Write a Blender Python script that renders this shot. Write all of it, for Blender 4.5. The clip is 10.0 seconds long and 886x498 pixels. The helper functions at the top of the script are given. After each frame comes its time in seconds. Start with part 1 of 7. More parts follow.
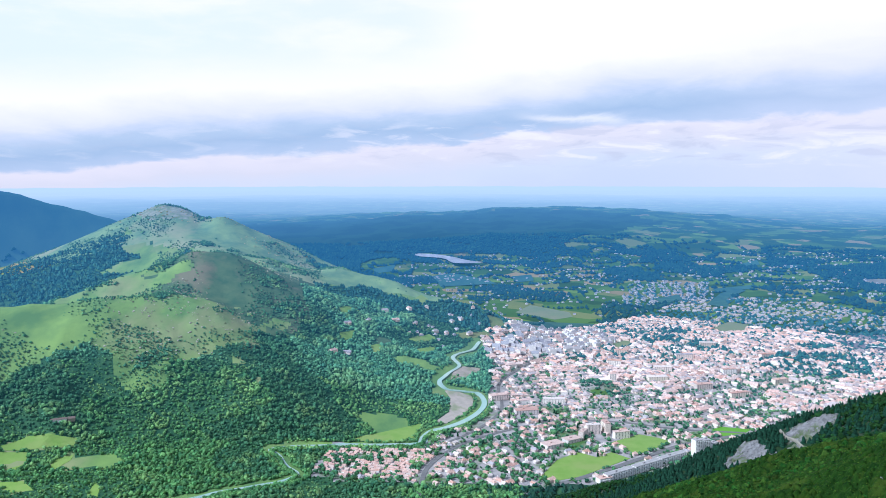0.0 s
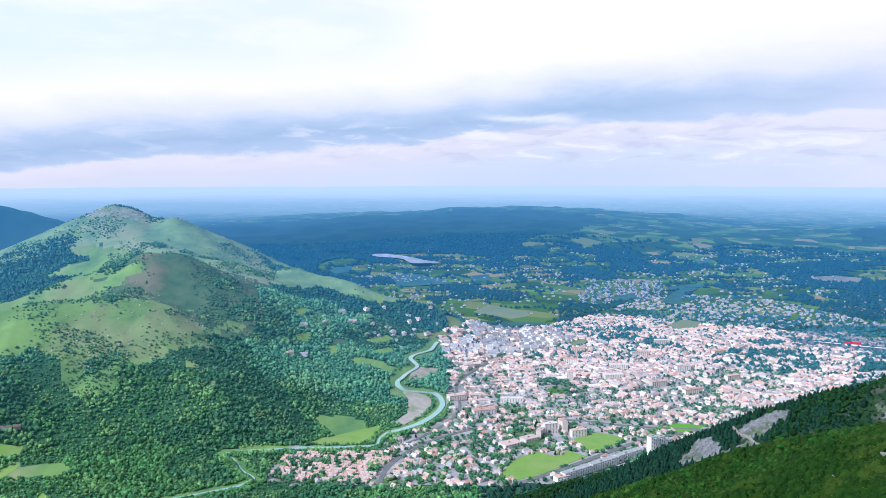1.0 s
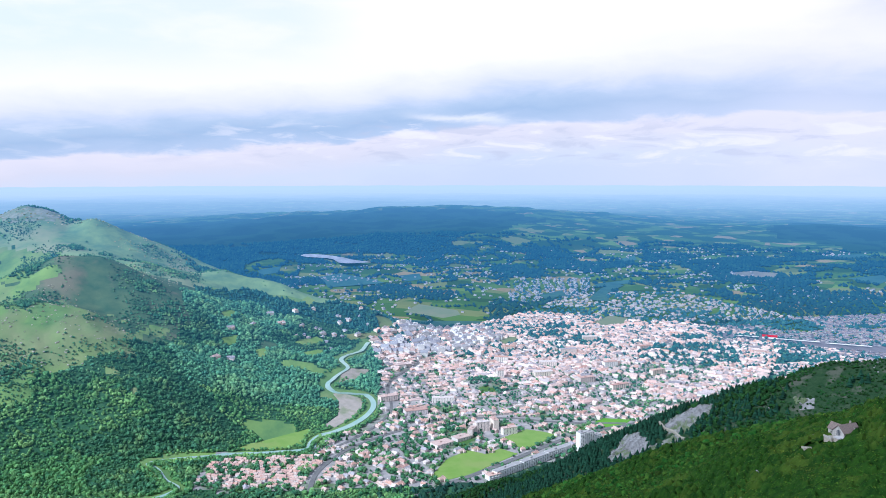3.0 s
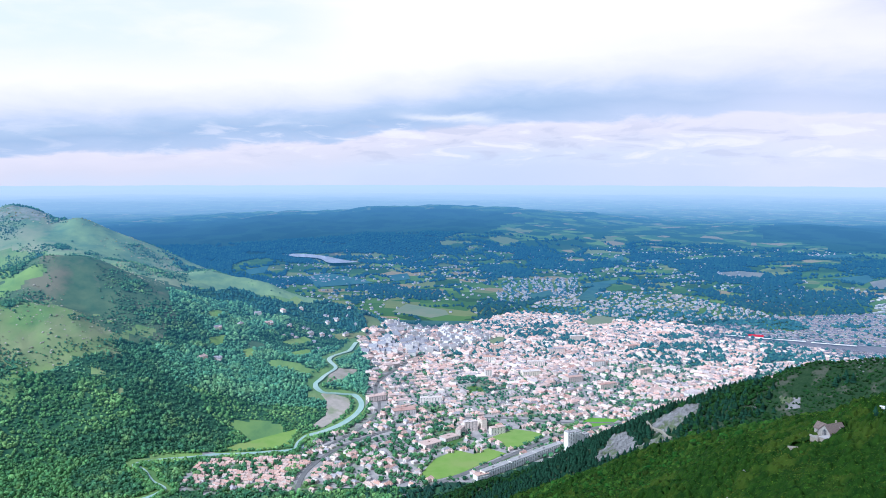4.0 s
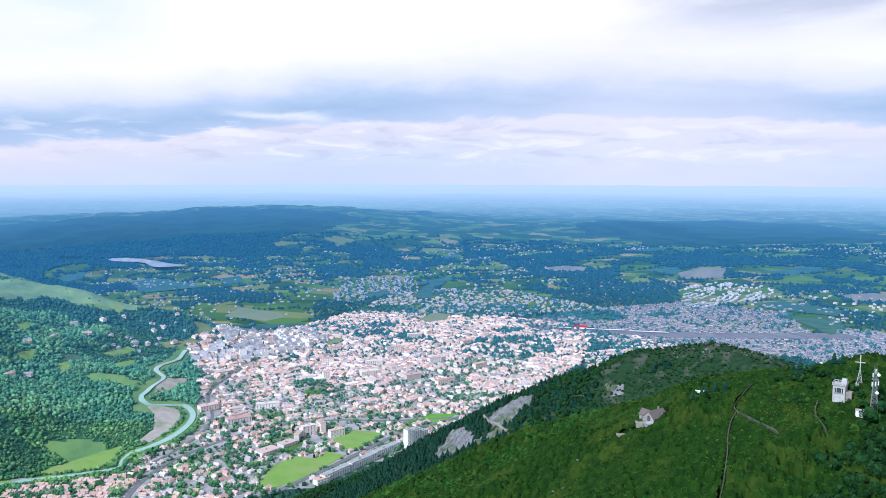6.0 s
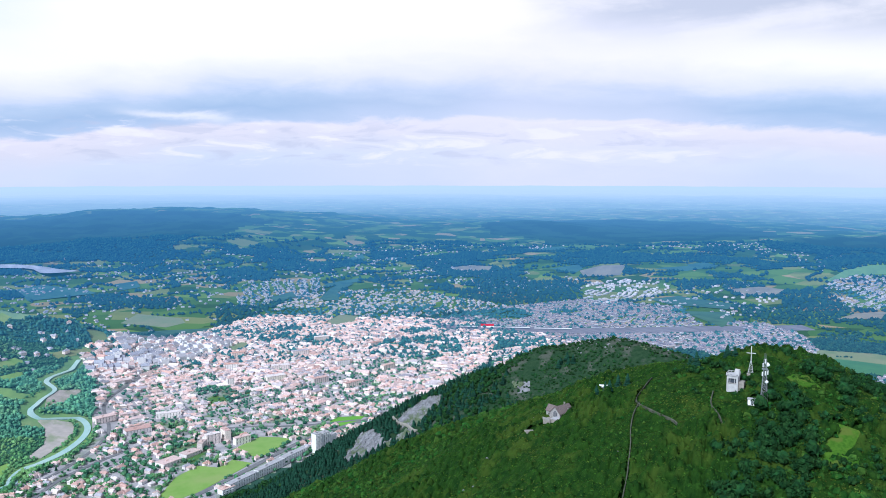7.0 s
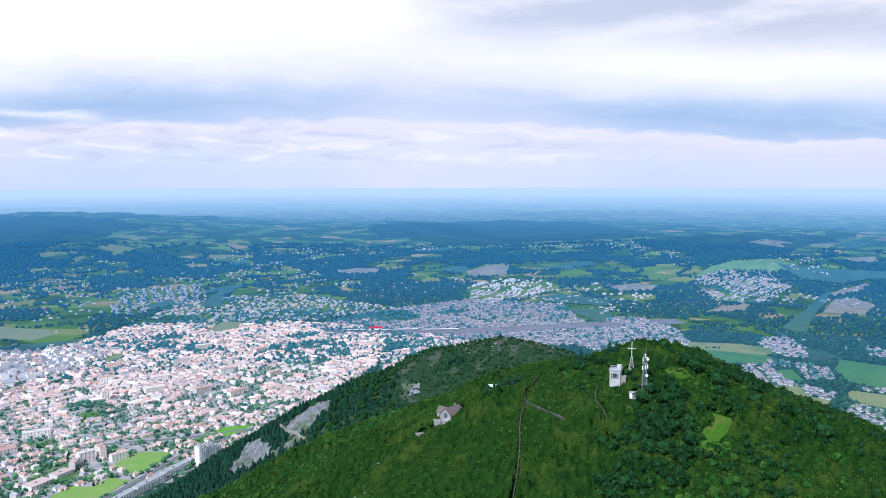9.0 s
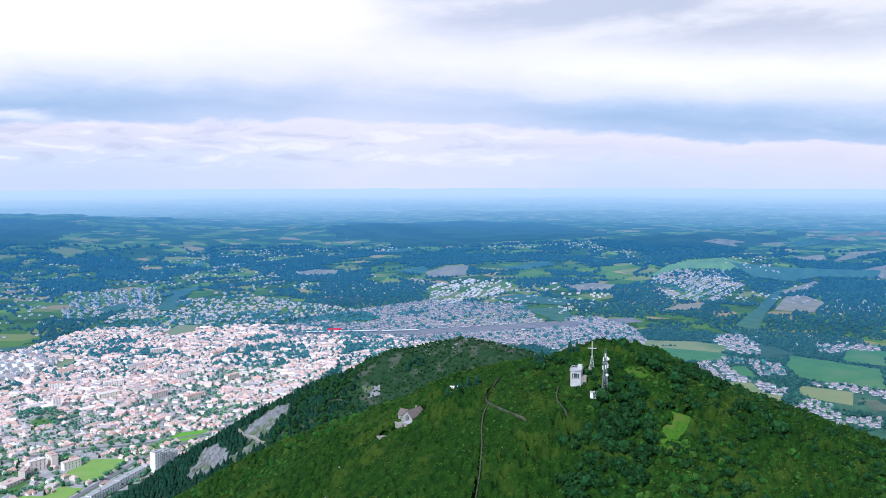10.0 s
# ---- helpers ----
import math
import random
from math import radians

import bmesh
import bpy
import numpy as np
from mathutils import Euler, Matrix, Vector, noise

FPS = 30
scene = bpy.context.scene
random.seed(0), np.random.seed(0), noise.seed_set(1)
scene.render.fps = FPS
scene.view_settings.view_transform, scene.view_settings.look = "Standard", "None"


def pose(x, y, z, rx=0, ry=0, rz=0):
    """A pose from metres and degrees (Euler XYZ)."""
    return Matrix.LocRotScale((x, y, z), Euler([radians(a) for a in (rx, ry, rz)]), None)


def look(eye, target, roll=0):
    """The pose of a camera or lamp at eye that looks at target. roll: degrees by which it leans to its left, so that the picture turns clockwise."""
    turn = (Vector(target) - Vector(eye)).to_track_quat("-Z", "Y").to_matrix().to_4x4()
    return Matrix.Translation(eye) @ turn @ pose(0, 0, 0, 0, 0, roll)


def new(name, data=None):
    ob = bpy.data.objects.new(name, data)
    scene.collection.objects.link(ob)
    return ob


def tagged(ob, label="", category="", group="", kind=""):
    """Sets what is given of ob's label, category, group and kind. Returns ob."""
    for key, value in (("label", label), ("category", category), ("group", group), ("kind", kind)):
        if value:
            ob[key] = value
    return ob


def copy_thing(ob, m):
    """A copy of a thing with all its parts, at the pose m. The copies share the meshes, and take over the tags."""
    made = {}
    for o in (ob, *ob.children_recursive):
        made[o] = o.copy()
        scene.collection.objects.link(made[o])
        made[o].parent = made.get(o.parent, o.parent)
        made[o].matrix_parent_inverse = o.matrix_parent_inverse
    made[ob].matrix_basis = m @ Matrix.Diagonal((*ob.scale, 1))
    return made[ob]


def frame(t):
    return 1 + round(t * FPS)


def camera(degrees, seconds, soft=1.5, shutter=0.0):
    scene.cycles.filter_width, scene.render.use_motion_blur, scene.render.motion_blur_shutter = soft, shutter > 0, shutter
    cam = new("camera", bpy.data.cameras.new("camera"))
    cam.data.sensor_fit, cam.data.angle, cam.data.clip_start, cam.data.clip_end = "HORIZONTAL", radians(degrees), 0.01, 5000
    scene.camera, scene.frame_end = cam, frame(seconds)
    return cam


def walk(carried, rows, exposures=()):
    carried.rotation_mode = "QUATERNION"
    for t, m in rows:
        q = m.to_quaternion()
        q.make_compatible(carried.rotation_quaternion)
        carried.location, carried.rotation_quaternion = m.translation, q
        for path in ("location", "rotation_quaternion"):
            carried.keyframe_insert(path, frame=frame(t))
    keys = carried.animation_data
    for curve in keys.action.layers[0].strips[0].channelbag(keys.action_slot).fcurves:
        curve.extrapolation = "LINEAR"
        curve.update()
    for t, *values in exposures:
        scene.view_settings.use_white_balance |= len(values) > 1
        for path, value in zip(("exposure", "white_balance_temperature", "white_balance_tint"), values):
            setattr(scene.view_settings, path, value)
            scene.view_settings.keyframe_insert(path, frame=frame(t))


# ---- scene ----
# ---- camera: a drone above the ridge, pushing slowly forward and turning right ----
cam = camera(59.00, 10.0, soft=0.9)
FLIGHT = [  # seconds, x, y, z, yaw, pitch, roll
    (0.0, -0.5, -1.6, 620.3, -0.00, -5.39, -0.06),
    (0.5, 0.1, 0.8, 620.5, -0.95, -5.39, -0.05),
    (1.0, 1.3, 5.8, 620.9, -3.10, -5.41, -0.07),
    (1.5, 1.5, 6.5, 621.0, -3.42, -5.41, -0.07),
    (2.0, 2.2, 9.6, 621.2, -5.04, -5.42, -0.05),
    (2.5, 3.0, 13.1, 621.5, -7.10, -5.46, -0.09),
    (4.0, 3.6, 15.7, 621.6, -9.06, -5.50, 0.07),
    (4.5, 4.0, 17.6, 621.8, -10.69, -5.53, 0.12),
    (5.0, 4.7, 21.2, 621.9, -14.86, -5.54, 0.11),
    (5.5, 5.0, 23.0, 622.0, -17.92, -5.55, 0.16),
    (6.0, 5.1, 24.2, 622.0, -21.08, -5.53, 0.13),
    (7.5, 5.6, 26.8, 621.9, -30.71, -5.43, 0.04),
    (8.0, 5.8, 27.3, 621.9, -32.44, -5.39, 0.04),
    (8.5, 5.9, 27.8, 622.0, -33.65, -5.35, -0.01),
    (9.0, 6.4, 29.2, 622.1, -36.25, -5.32, -0.07),
    (9.5, 6.6, 29.7, 622.1, -37.00, -5.30, -0.11),
    (10.0, 7.1, 31.3, 622.2, -39.24, -5.27, -0.10),
]
walk(cam, [(t, pose(x, y, z, 90 + pitch, 0, yaw) @ pose(0, 0, 0, 0, 0, roll)) for t, x, y, z, yaw, pitch, roll in FLIGHT],
     [(0.0, 0.0, 5250, 8), (10.0, 0.0, 5250, 8)])

# ---- light: high sun behind the left shoulder, broken cloud over a hazy sky ----
SUN_FROM, SUN_HEIGHT = -116.0, 43.0      # degrees east of the first view, degrees above the plain


def make_sky():
    world = bpy.data.worlds.new("sky")
    scene.world = world
    world.use_nodes = True
    nt = world.node_tree
    nt.nodes.clear()
    N, L = nt.nodes.new, nt.links.new

    def m(op, a, b=None, c=None):
        n = N("ShaderNodeMath")
        n.operation = op
        for i, v in enumerate((a, b, c)):
            if v is None:
                continue
            if isinstance(v, (int, float)):
                n.inputs[i].default_value = v
            else:
                L(v, n.inputs[i])
        return n.outputs[0]

    def fog(vec, scale, detail, rough=0.55, distort=0.0):
        n = N("ShaderNodeTexNoise")
        n.inputs["Scale"].default_value, n.inputs["Detail"].default_value = scale, detail
        n.inputs["Roughness"].default_value, n.inputs["Distortion"].default_value = rough, distort
        L(vec, n.inputs["Vector"])
        return n.outputs["Fac"]

    def ramp(fac, stops, mode="EASE"):
        n = N("ShaderNodeValToRGB")
        n.color_ramp.interpolation = mode
        el = n.color_ramp.elements
        while len(el) < len(stops):
            el.new(0.5)
        for e, (p, c) in zip(el, stops):
            e.position, e.color = p, (*c, 1) if len(c) == 3 else c
        L(fac, n.inputs["Fac"])
        return n.outputs["Color"]

    def mix(fac, a, b):
        n = N("ShaderNodeMix")
        n.data_type = "RGBA"
        for i, v in ((0, fac), (6, a), (7, b)):
            if isinstance(v, (int, float)):
                n.inputs[i].default_value = v
            elif isinstance(v, tuple):
                n.inputs[i].default_value = (*v, 1)
            else:
                L(v, n.inputs[i])
        return n.outputs[2]

    co = N("ShaderNodeTexCoord")
    sep = N("ShaderNodeSeparateXYZ")
    L(co.outputs["Generated"], sep.inputs[0])
    x, y, z = sep.outputs
    lift = m("MULTIPLY", m("ARCSINE", z), 57.2958)              # degrees above level
    east = m("MULTIPLY", m("ARCTAN2", x, y), 57.2958)           # degrees right of the first view
    flat = N("ShaderNodeCombineXYZ")                            # long low banks of cloud
    L(m("MULTIPLY", east, 0.035), flat.inputs[0])
    L(m("MULTIPLY", lift, 0.16), flat.inputs[1])
    fine = N("ShaderNodeCombineXYZ")
    L(m("MULTIPLY", east, 0.11), fine.inputs[0])
    L(m("MULTIPLY", lift, 0.34), fine.inputs[1])
    big = fog(flat.outputs[0], 1.3, 4, 0.5, 0.4)
    small = fog(fine.outputs[0], 1.6, 6, 0.6, 0.3)
    # the under-edge of the dark bank sags to the left and again far right
    sag = ramp(m("MULTIPLY_ADD", east, 1 / 120, 0.3333), SAG, "EASE")
    wob = m("MULTIPLY_ADD", m("SUBTRACT", small, 0.5), 1.9, m("MULTIPLY", m("SUBTRACT", big, 0.5), 1.2))
    v = m("ADD", m("ADD", lift, wob), m("MULTIPLY_ADD", sag, 6.0, -3.0))
    bank = ramp(m("MULTIPLY_ADD", v, 1 / 24, 4 / 24), BANK, "LINEAR")
    force = ramp(m("MULTIPLY_ADD", east, 1 / 120, 0.3333), FORCE, "EASE")
    pale = mix(small, (0.70, 0.74, 0.92), (0.90, 0.89, 0.95))
    bank = mix(force, mix(0.75, bank, pale), bank)
    # upper deck: blown-out gap in the middle, thin lilac-grey veil to the right, bluish veil to the left
    deck = ramp(m("MULTIPLY_ADD", east, 1 / 120, 0.3333), DECK, "EASE")
    tex = m("MULTIPLY_ADD", m("SUBTRACT", big, 0.5), 1.6, m("MULTIPLY_ADD", m("SUBTRACT", small, 0.5), 0.7, 0.5))
    deck = mix(m("MULTIPLY", ramp(tex, [(0.35, (0, 0, 0)), (0.75, (1, 1, 1))]), 0.6), deck, (1.0, 1.0, 1.0))
    up = ramp(m("MULTIPLY_ADD", v, 1 / 24, 4 / 24), [(0.46, (0, 0, 0)), (0.60, (1, 1, 1))])
    cloud = mix(up, bank, deck)
    # a white wisp under the dark bank
    wa = m("DIVIDE", m("SUBTRACT", east, 9.5), 3.6)
    wb = m("DIVIDE", m("SUBTRACT", m("ADD", lift, m("MULTIPLY", m("SUBTRACT", small, 0.5), 1.6)), m("MULTIPLY_ADD", east, -0.05, 4.5)), 0.26)
    wisp = m("EXPONENT", m("MULTIPLY", m("ADD", m("POWER", wa, 4.0), m("MULTIPLY", wb, wb)), -1.0))
    cloud = mix(m("MULTIPLY", wisp, 0.6), cloud, (0.97, 0.98, 1.0))
    # lit tops of low cumulus under the bank
    puff = N("ShaderNodeCombineXYZ")
    L(m("MULTIPLY", east, 0.16), puff.inputs[0])
    L(m("MULTIPLY", lift, 0.75), puff.inputs[1])
    heap = fog(puff.outputs[0], 1.5, 7, 0.55, 0.5)
    low = m("MULTIPLY", ramp(m("MULTIPLY", lift, 0.1), [(0.02, (0, 0, 0)), (0.14, (1, 1, 1)), (0.30, (1, 1, 1)), (0.42, (0, 0, 0))]), ramp(m("MULTIPLY_ADD", east, 1 / 120, 0.3333), [(0.18, (0.25, 0.25, 0.25)), (0.40, (1, 1, 1)), (0.68, (0.9, 0.9, 0.9)), (0.76, (0.15, 0.15, 0.15))]))
    cloud = mix(m("MULTIPLY", low, ramp(heap, [(0.52, (0, 0, 0)), (0.66, (0.75, 0.75, 0.75))])), cloud, (0.88, 0.90, 0.98))
    cloud = mix(m("MULTIPLY", low, ramp(heap, [(0.34, (0.5, 0.5, 0.5)), (0.47, (0, 0, 0))])), cloud, (0.52, 0.58, 0.74))
    sky = N("ShaderNodeTexSky")
    sky.sky_type, sky.sun_disc = "NISHITA", False
    sky.sun_elevation, sky.sun_rotation = radians(SUN_HEIGHT), radians(SUN_FROM)
    air = N("ShaderNodeMix")
    air.data_type, air.blend_type = "RGBA", "MULTIPLY"
    air.inputs[0].default_value = 1.0
    L(sky.outputs[0], air.inputs[6])
    air.inputs[7].default_value = (0.1, 0.1, 0.1, 1)
    # overhead the deck is thick and grey
    heavy = ramp(m("MULTIPLY_ADD", lift, 1 / 90, 0.0), [(0.17, (0, 0, 0)), (0.36, (1, 1, 1))])
    cloud = mix(heavy, cloud, (0.30, 0.38, 0.52))
    warm = N("ShaderNodeMix")
    warm.data_type, warm.blend_type = "RGBA", "MULTIPLY"
    warm.inputs[0].default_value = 1.0
    L(cloud, warm.inputs[6])
    warm.inputs[7].default_value = (1.24, 1.05, 0.93, 1)
    final = mix(0.96, air.outputs[2], warm.outputs[2])
    bg, out = N("ShaderNodeBackground"), N("ShaderNodeOutputWorld")
    bg.inputs["Strength"].default_value = 1.0
    L(final, bg.inputs["Color"])
    L(bg.outputs[0], out.inputs["Surface"])


SHIFT = ((-40, 2.9), (-30, 2.6), (-15, 1.3), (0, 0.6), (6, -0.1), (12, -0.8), (22, -1.1), (32, -1.3), (40, -1.0), (50, -0.4), (60, 0.35), (70, 0.9), (80, 1.0))
FORCE = [((a + 40) / 120, (v,) * 3) for a, v in ((-40, 1.0), (14, 1.0), (26, 0.7), (34, 0.35), (42, 0.5), (52, 1.0), (80, 1.0))]
SAG = [((a + 40) / 120, ((v + 3) / 6,) * 3) for a, v in SHIFT]
BANK = [(0.0, (0.56, 0.68, 0.88)), (0.145, (0.61, 0.71, 0.88)), (0.175, (0.64, 0.735, 0.89)), (0.235, (0.70, 0.735, 0.85)), (0.275, (0.77, 0.78, 0.88)),
        (0.287, (0.48, 0.61, 0.82)), (0.325, (0.39, 0.54, 0.76)), (0.355, (0.47, 0.61, 0.81)), (0.40, (0.74, 0.80, 0.95)), (0.47, (0.95, 0.97, 1.0)), (1.0, (0.97, 0.98, 1.0))]
DECK = [(0.0, (0.74, 0.86, 0.98)), (0.13, (0.78, 0.90, 1.0)), (0.30, (0.80, 0.90, 1.0)), (0.38, (1.0, 1.0, 1.0)), (0.58, (1.0, 1.0, 1.0)), (0.68, (0.58, 0.64, 0.75)), (0.85, (0.55, 0.61, 0.71)), (1.0, (0.76, 0.82, 0.88))]
make_sky()

sun = new("sun", bpy.data.lights.new("sun", "SUN"))
sun.data.energy, sun.data.angle, sun.data.color = 4.8, radians(0.6), (1.0, 0.95, 0.87)
_a, _e = radians(SUN_FROM), radians(SUN_HEIGHT)
sun.matrix_basis = look((math.sin(_a) * math.cos(_e) * 900, math.cos(_a) * math.cos(_e) * 900, 620 + math.sin(_e) * 900), (0, 0, 620))

# ---- materials ----
def material(name, colour, second=None, scale=1.0, rough=0.85, island=0.0, obj=0.0, bump=0.0, metal=0.0, third=None, spec=0.06, detail=5, stretch=None, hue=0.0):
    """A surface of two or three colours, mixed by coarse and fine noise in metres; island and obj: how far single pieces differ in tone."""
    mt = bpy.data.materials.new(name)
    mt.use_nodes = True
    nt = mt.node_tree
    N, L = nt.nodes.new, nt.links.new
    b = nt.nodes["Principled BSDF"]
    b.inputs["Roughness"].default_value, b.inputs["Metallic"].default_value = rough, metal
    b.inputs["Specular IOR Level"].default_value = spec
    co = N("ShaderNodeTexCoord")
    src = co.outputs["Object"]
    if stretch:
        mp = N("ShaderNodeMapping")
        mp.inputs["Scale"].default_value = stretch
        L(src, mp.inputs[0])
        src = mp.outputs[0]

    def cloud(s, lo, hi, d=detail):
        n = N("ShaderNodeTexNoise")
        n.inputs["Scale"].default_value, n.inputs["Detail"].default_value, n.inputs["Roughness"].default_value = s, d, 0.6
        L(src, n.inputs["Vector"])
        r = N("ShaderNodeMapRange")
        r.inputs[1].default_value, r.inputs[2].default_value = lo, hi
        L(n.outputs["Fac"], r.inputs[0])
        return n.outputs["Fac"], r.outputs[0]

    def blend(fac, a, c):
        n = N("ShaderNodeMix")
        n.data_type = "RGBA"
        L(fac, n.inputs[0])
        for i, v in ((6, a), (7, c)):
            if isinstance(v, tuple):
                n.inputs[i].default_value = (*v, 1)
            else:
                L(v, n.inputs[i])
        return n.outputs[2]

    raw, f1 = cloud(scale, 0.35, 0.65)
    col = blend(f1, colour, second or tuple(c * 0.8 for c in colour))
    if third:
        _, f2 = cloud(scale * 0.23, 0.52, 0.62)
        col = blend(f2, col, third)
    if island or obj or hue:
        if obj:
            rnd = N("ShaderNodeObjectInfo").outputs["Random"]
        else:
            rnd = N("ShaderNodeNewGeometry").outputs["Random Per Island"]
        hsv = N("ShaderNodeHueSaturation")
        v = N("ShaderNodeMapRange")
        v.inputs[3].default_value, v.inputs[4].default_value = 1 - max(island, obj), 1 + max(island, obj)
        L(rnd, v.inputs[0])
        L(v.outputs[0], hsv.inputs["Value"])
        if hue:
            w = N("ShaderNodeMath")
            w.operation = "FRACT"
            w2 = N("ShaderNodeMath")
            w2.operation = "MULTIPLY"
            w2.inputs[1].default_value = 7.31
            L(rnd, w2.inputs[0])
            L(w2.outputs[0], w.inputs[0])
            hr = N("ShaderNodeMapRange")
            hr.inputs[3].default_value, hr.inputs[4].default_value = 0.5 - hue, 0.5 + hue
            L(w.outputs[0], hr.inputs[0])
            L(hr.outputs[0], hsv.inputs["Hue"])
        L(col, hsv.inputs["Color"])
        col = hsv.outputs["Color"]
    L(col, b.inputs["Base Color"])
    if bump:
        n = N("ShaderNodeBump")
        n.inputs["Distance"].default_value = bump
        n.inputs["Strength"].default_value = 0.8
        L(raw, n.inputs["Height"])
        L(n.outputs[0], b.inputs["Normal"])
    return mt


def palette(name, stops, rough=0.85, obj=False, dirt=0.25, grain=0.4):
    """Pieces that each take one colour of a row of given colours, with dirt by noise."""
    mt = bpy.data.materials.new(name)
    mt.use_nodes = True
    nt = mt.node_tree
    N, L = nt.nodes.new, nt.links.new
    b = nt.nodes["Principled BSDF"]
    b.inputs["Roughness"].default_value, b.inputs["Specular IOR Level"].default_value = rough, 0.12
    rnd = N("ShaderNodeObjectInfo").outputs["Random"] if obj else N("ShaderNodeNewGeometry").outputs["Random Per Island"]
    r = N("ShaderNodeValToRGB")
    r.color_ramp.interpolation = "CONSTANT"
    el = r.color_ramp.elements
    while len(el) < len(stops):
        el.new(0.5)
    for i, (e, c) in enumerate(zip(el, stops)):
        e.position, e.color = i / len(stops), (*c, 1)
    L(rnd, r.inputs["Fac"])
    co, n = N("ShaderNodeTexCoord"), N("ShaderNodeTexNoise")
    n.inputs["Scale"].default_value, n.inputs["Detail"].default_value = grain, 6
    L(co.outputs["Object"], n.inputs["Vector"])
    v = N("ShaderNodeMapRange")
    v.inputs[1].default_value, v.inputs[2].default_value = 0.3, 0.7
    v.inputs[3].default_value, v.inputs[4].default_value = 1 - dirt, 1 + dirt * 0.5
    L(n.outputs["Fac"], v.inputs[0])
    h = N("ShaderNodeHueSaturation")
    L(v.outputs[0], h.inputs["Value"])
    L(r.outputs["Color"], h.inputs["Color"])
    L(h.outputs["Color"], b.inputs["Base Color"])
    return mt


M_MEADOW = material("meadow", (0.22, 0.34, 0.10), (0.11, 0.21, 0.08), 0.012, bump=1.5, third=(0.25, 0.29, 0.14), detail=12, stretch=(1.0, 0.45, 1.6))
M_MOUNTAIN = material("mountain_slope", (0.055, 0.125, 0.075), (0.10, 0.18, 0.10), 0.004, third=(0.035, 0.085, 0.06), detail=9)
M_FLOOR = material("woodland_floor", (0.028, 0.085, 0.048), (0.06, 0.14, 0.065), 0.05)
# hill floor nearly black: shade between shrubs put into its colour
M_HEATH = material("shaded_scrub_floor", (0.008352, 0.02923, 0.002784), (0.01253, 0.0348, 0.004176), 0.15, third=(0.01392, 0.0348, 0.004176), bump=1.0)
M_TOWN = material("town_ground", (0.42, 0.39, 0.39), (0.28, 0.27, 0.28), 0.035, third=(0.08, 0.16, 0.05), detail=8)
M_ROCK = material("limestone", (0.25, 0.25, 0.265), (0.13, 0.13, 0.135), 0.16, bump=1.8, third=(0.10, 0.13, 0.07), detail=11)
M_SPUR = material("stony_spur", (0.014, 0.038, 0.017), (0.028, 0.056, 0.026), 0.25, third=(0.070, 0.080, 0.062), bump=1.2, detail=10)
M_DARKLEAF = material("dark_broadleaf", (0.008, 0.034, 0.011), (0.022, 0.062, 0.016), 0.6, island=0.45, hue=0.015)
# heath colours, darkened further to paint the slope's shaded side
M_MOOR = material("shaded_heath_slope", (0.058, 0.125, 0.070), (0.115, 0.175, 0.09), 0.02, third=(0.19, 0.185, 0.12), bump=1.6, detail=12)
# back-ridge grass, paled so its base colour carries haze
M_PALE = material("upland_grass", (0.25, 0.36, 0.17), (0.13, 0.23, 0.14), 0.014, third=(0.30, 0.33, 0.20), bump=1.4, detail=12)
M_ROCKY = material("rocky_turf", (0.20, 0.25, 0.15), (0.36, 0.36, 0.33), 0.05, third=(0.15, 0.23, 0.12), bump=2.5, detail=12)
M_WATER = material("river_water", (0.27, 0.44, 0.41), (0.38, 0.50, 0.46), 0.02, rough=0.3, spec=0.5)
# leaf colour lightened and blued, haze put into the base colour
M_LEAF_MID = material("haze_tinted_crowns", (0.085, 0.24, 0.155), (0.165, 0.36, 0.18), 0.04, third=(0.21, 0.39, 0.18), island=0.36, hue=0.012)
M_GRAVEL = material("river_gravel", (0.44, 0.38, 0.35), (0.33, 0.31, 0.28), 0.05, third=(0.24, 0.27, 0.18), detail=8)
M_FIELD = material("mown_field", (0.18, 0.31, 0.065), (0.23, 0.34, 0.09), 0.03, third=(0.24, 0.32, 0.10), detail=10, bump=0.3)
M_PARK = material("park_grass", (0.12, 0.30, 0.04), (0.15, 0.33, 0.05), 0.02)
M_GLADE = material("rough_grass", (0.034, 0.098, 0.008), (0.07, 0.145, 0.014), 0.5, third=(0.085, 0.12, 0.02), bump=0.4)
M_CROP = material("green_crop", (0.065, 0.17, 0.065), (0.085, 0.20, 0.07), 0.015, third=(0.11, 0.20, 0.08))
M_DRY = material("dry_meadow", (0.1932, 0.2436, 0.1008), (0.252, 0.252, 0.126), 0.012, third=(0.126, 0.2016, 0.0756), detail=8)
M_STUBBLE = material("ripe_field", (0.40, 0.30, 0.15), (0.34, 0.27, 0.13), 0.02)
M_ASPHALT = material("road_asphalt", (0.20, 0.20, 0.20), (0.15, 0.15, 0.16), 0.08)
M_BALLAST = material("railway_ballast", (0.26, 0.235, 0.245), (0.17, 0.155, 0.165), 0.03, stretch=(1.0, 0.25, 1.0))
M_PATH = material("trodden_path", (0.10, 0.10, 0.08), (0.045, 0.055, 0.034), 0.5)
M_TRACK = material("pale_gravel_track", (0.30, 0.28, 0.24), (0.22, 0.21, 0.18), 0.4)
# canopy colour kept near black: shade between the sprays is painted in
M_CANOPY = material("shade_dark_canopy", (0.006, 0.024, 0.0035), (0.020, 0.054, 0.006), 0.22, third=(0.034, 0.062, 0.008), detail=10, bump=0.8)
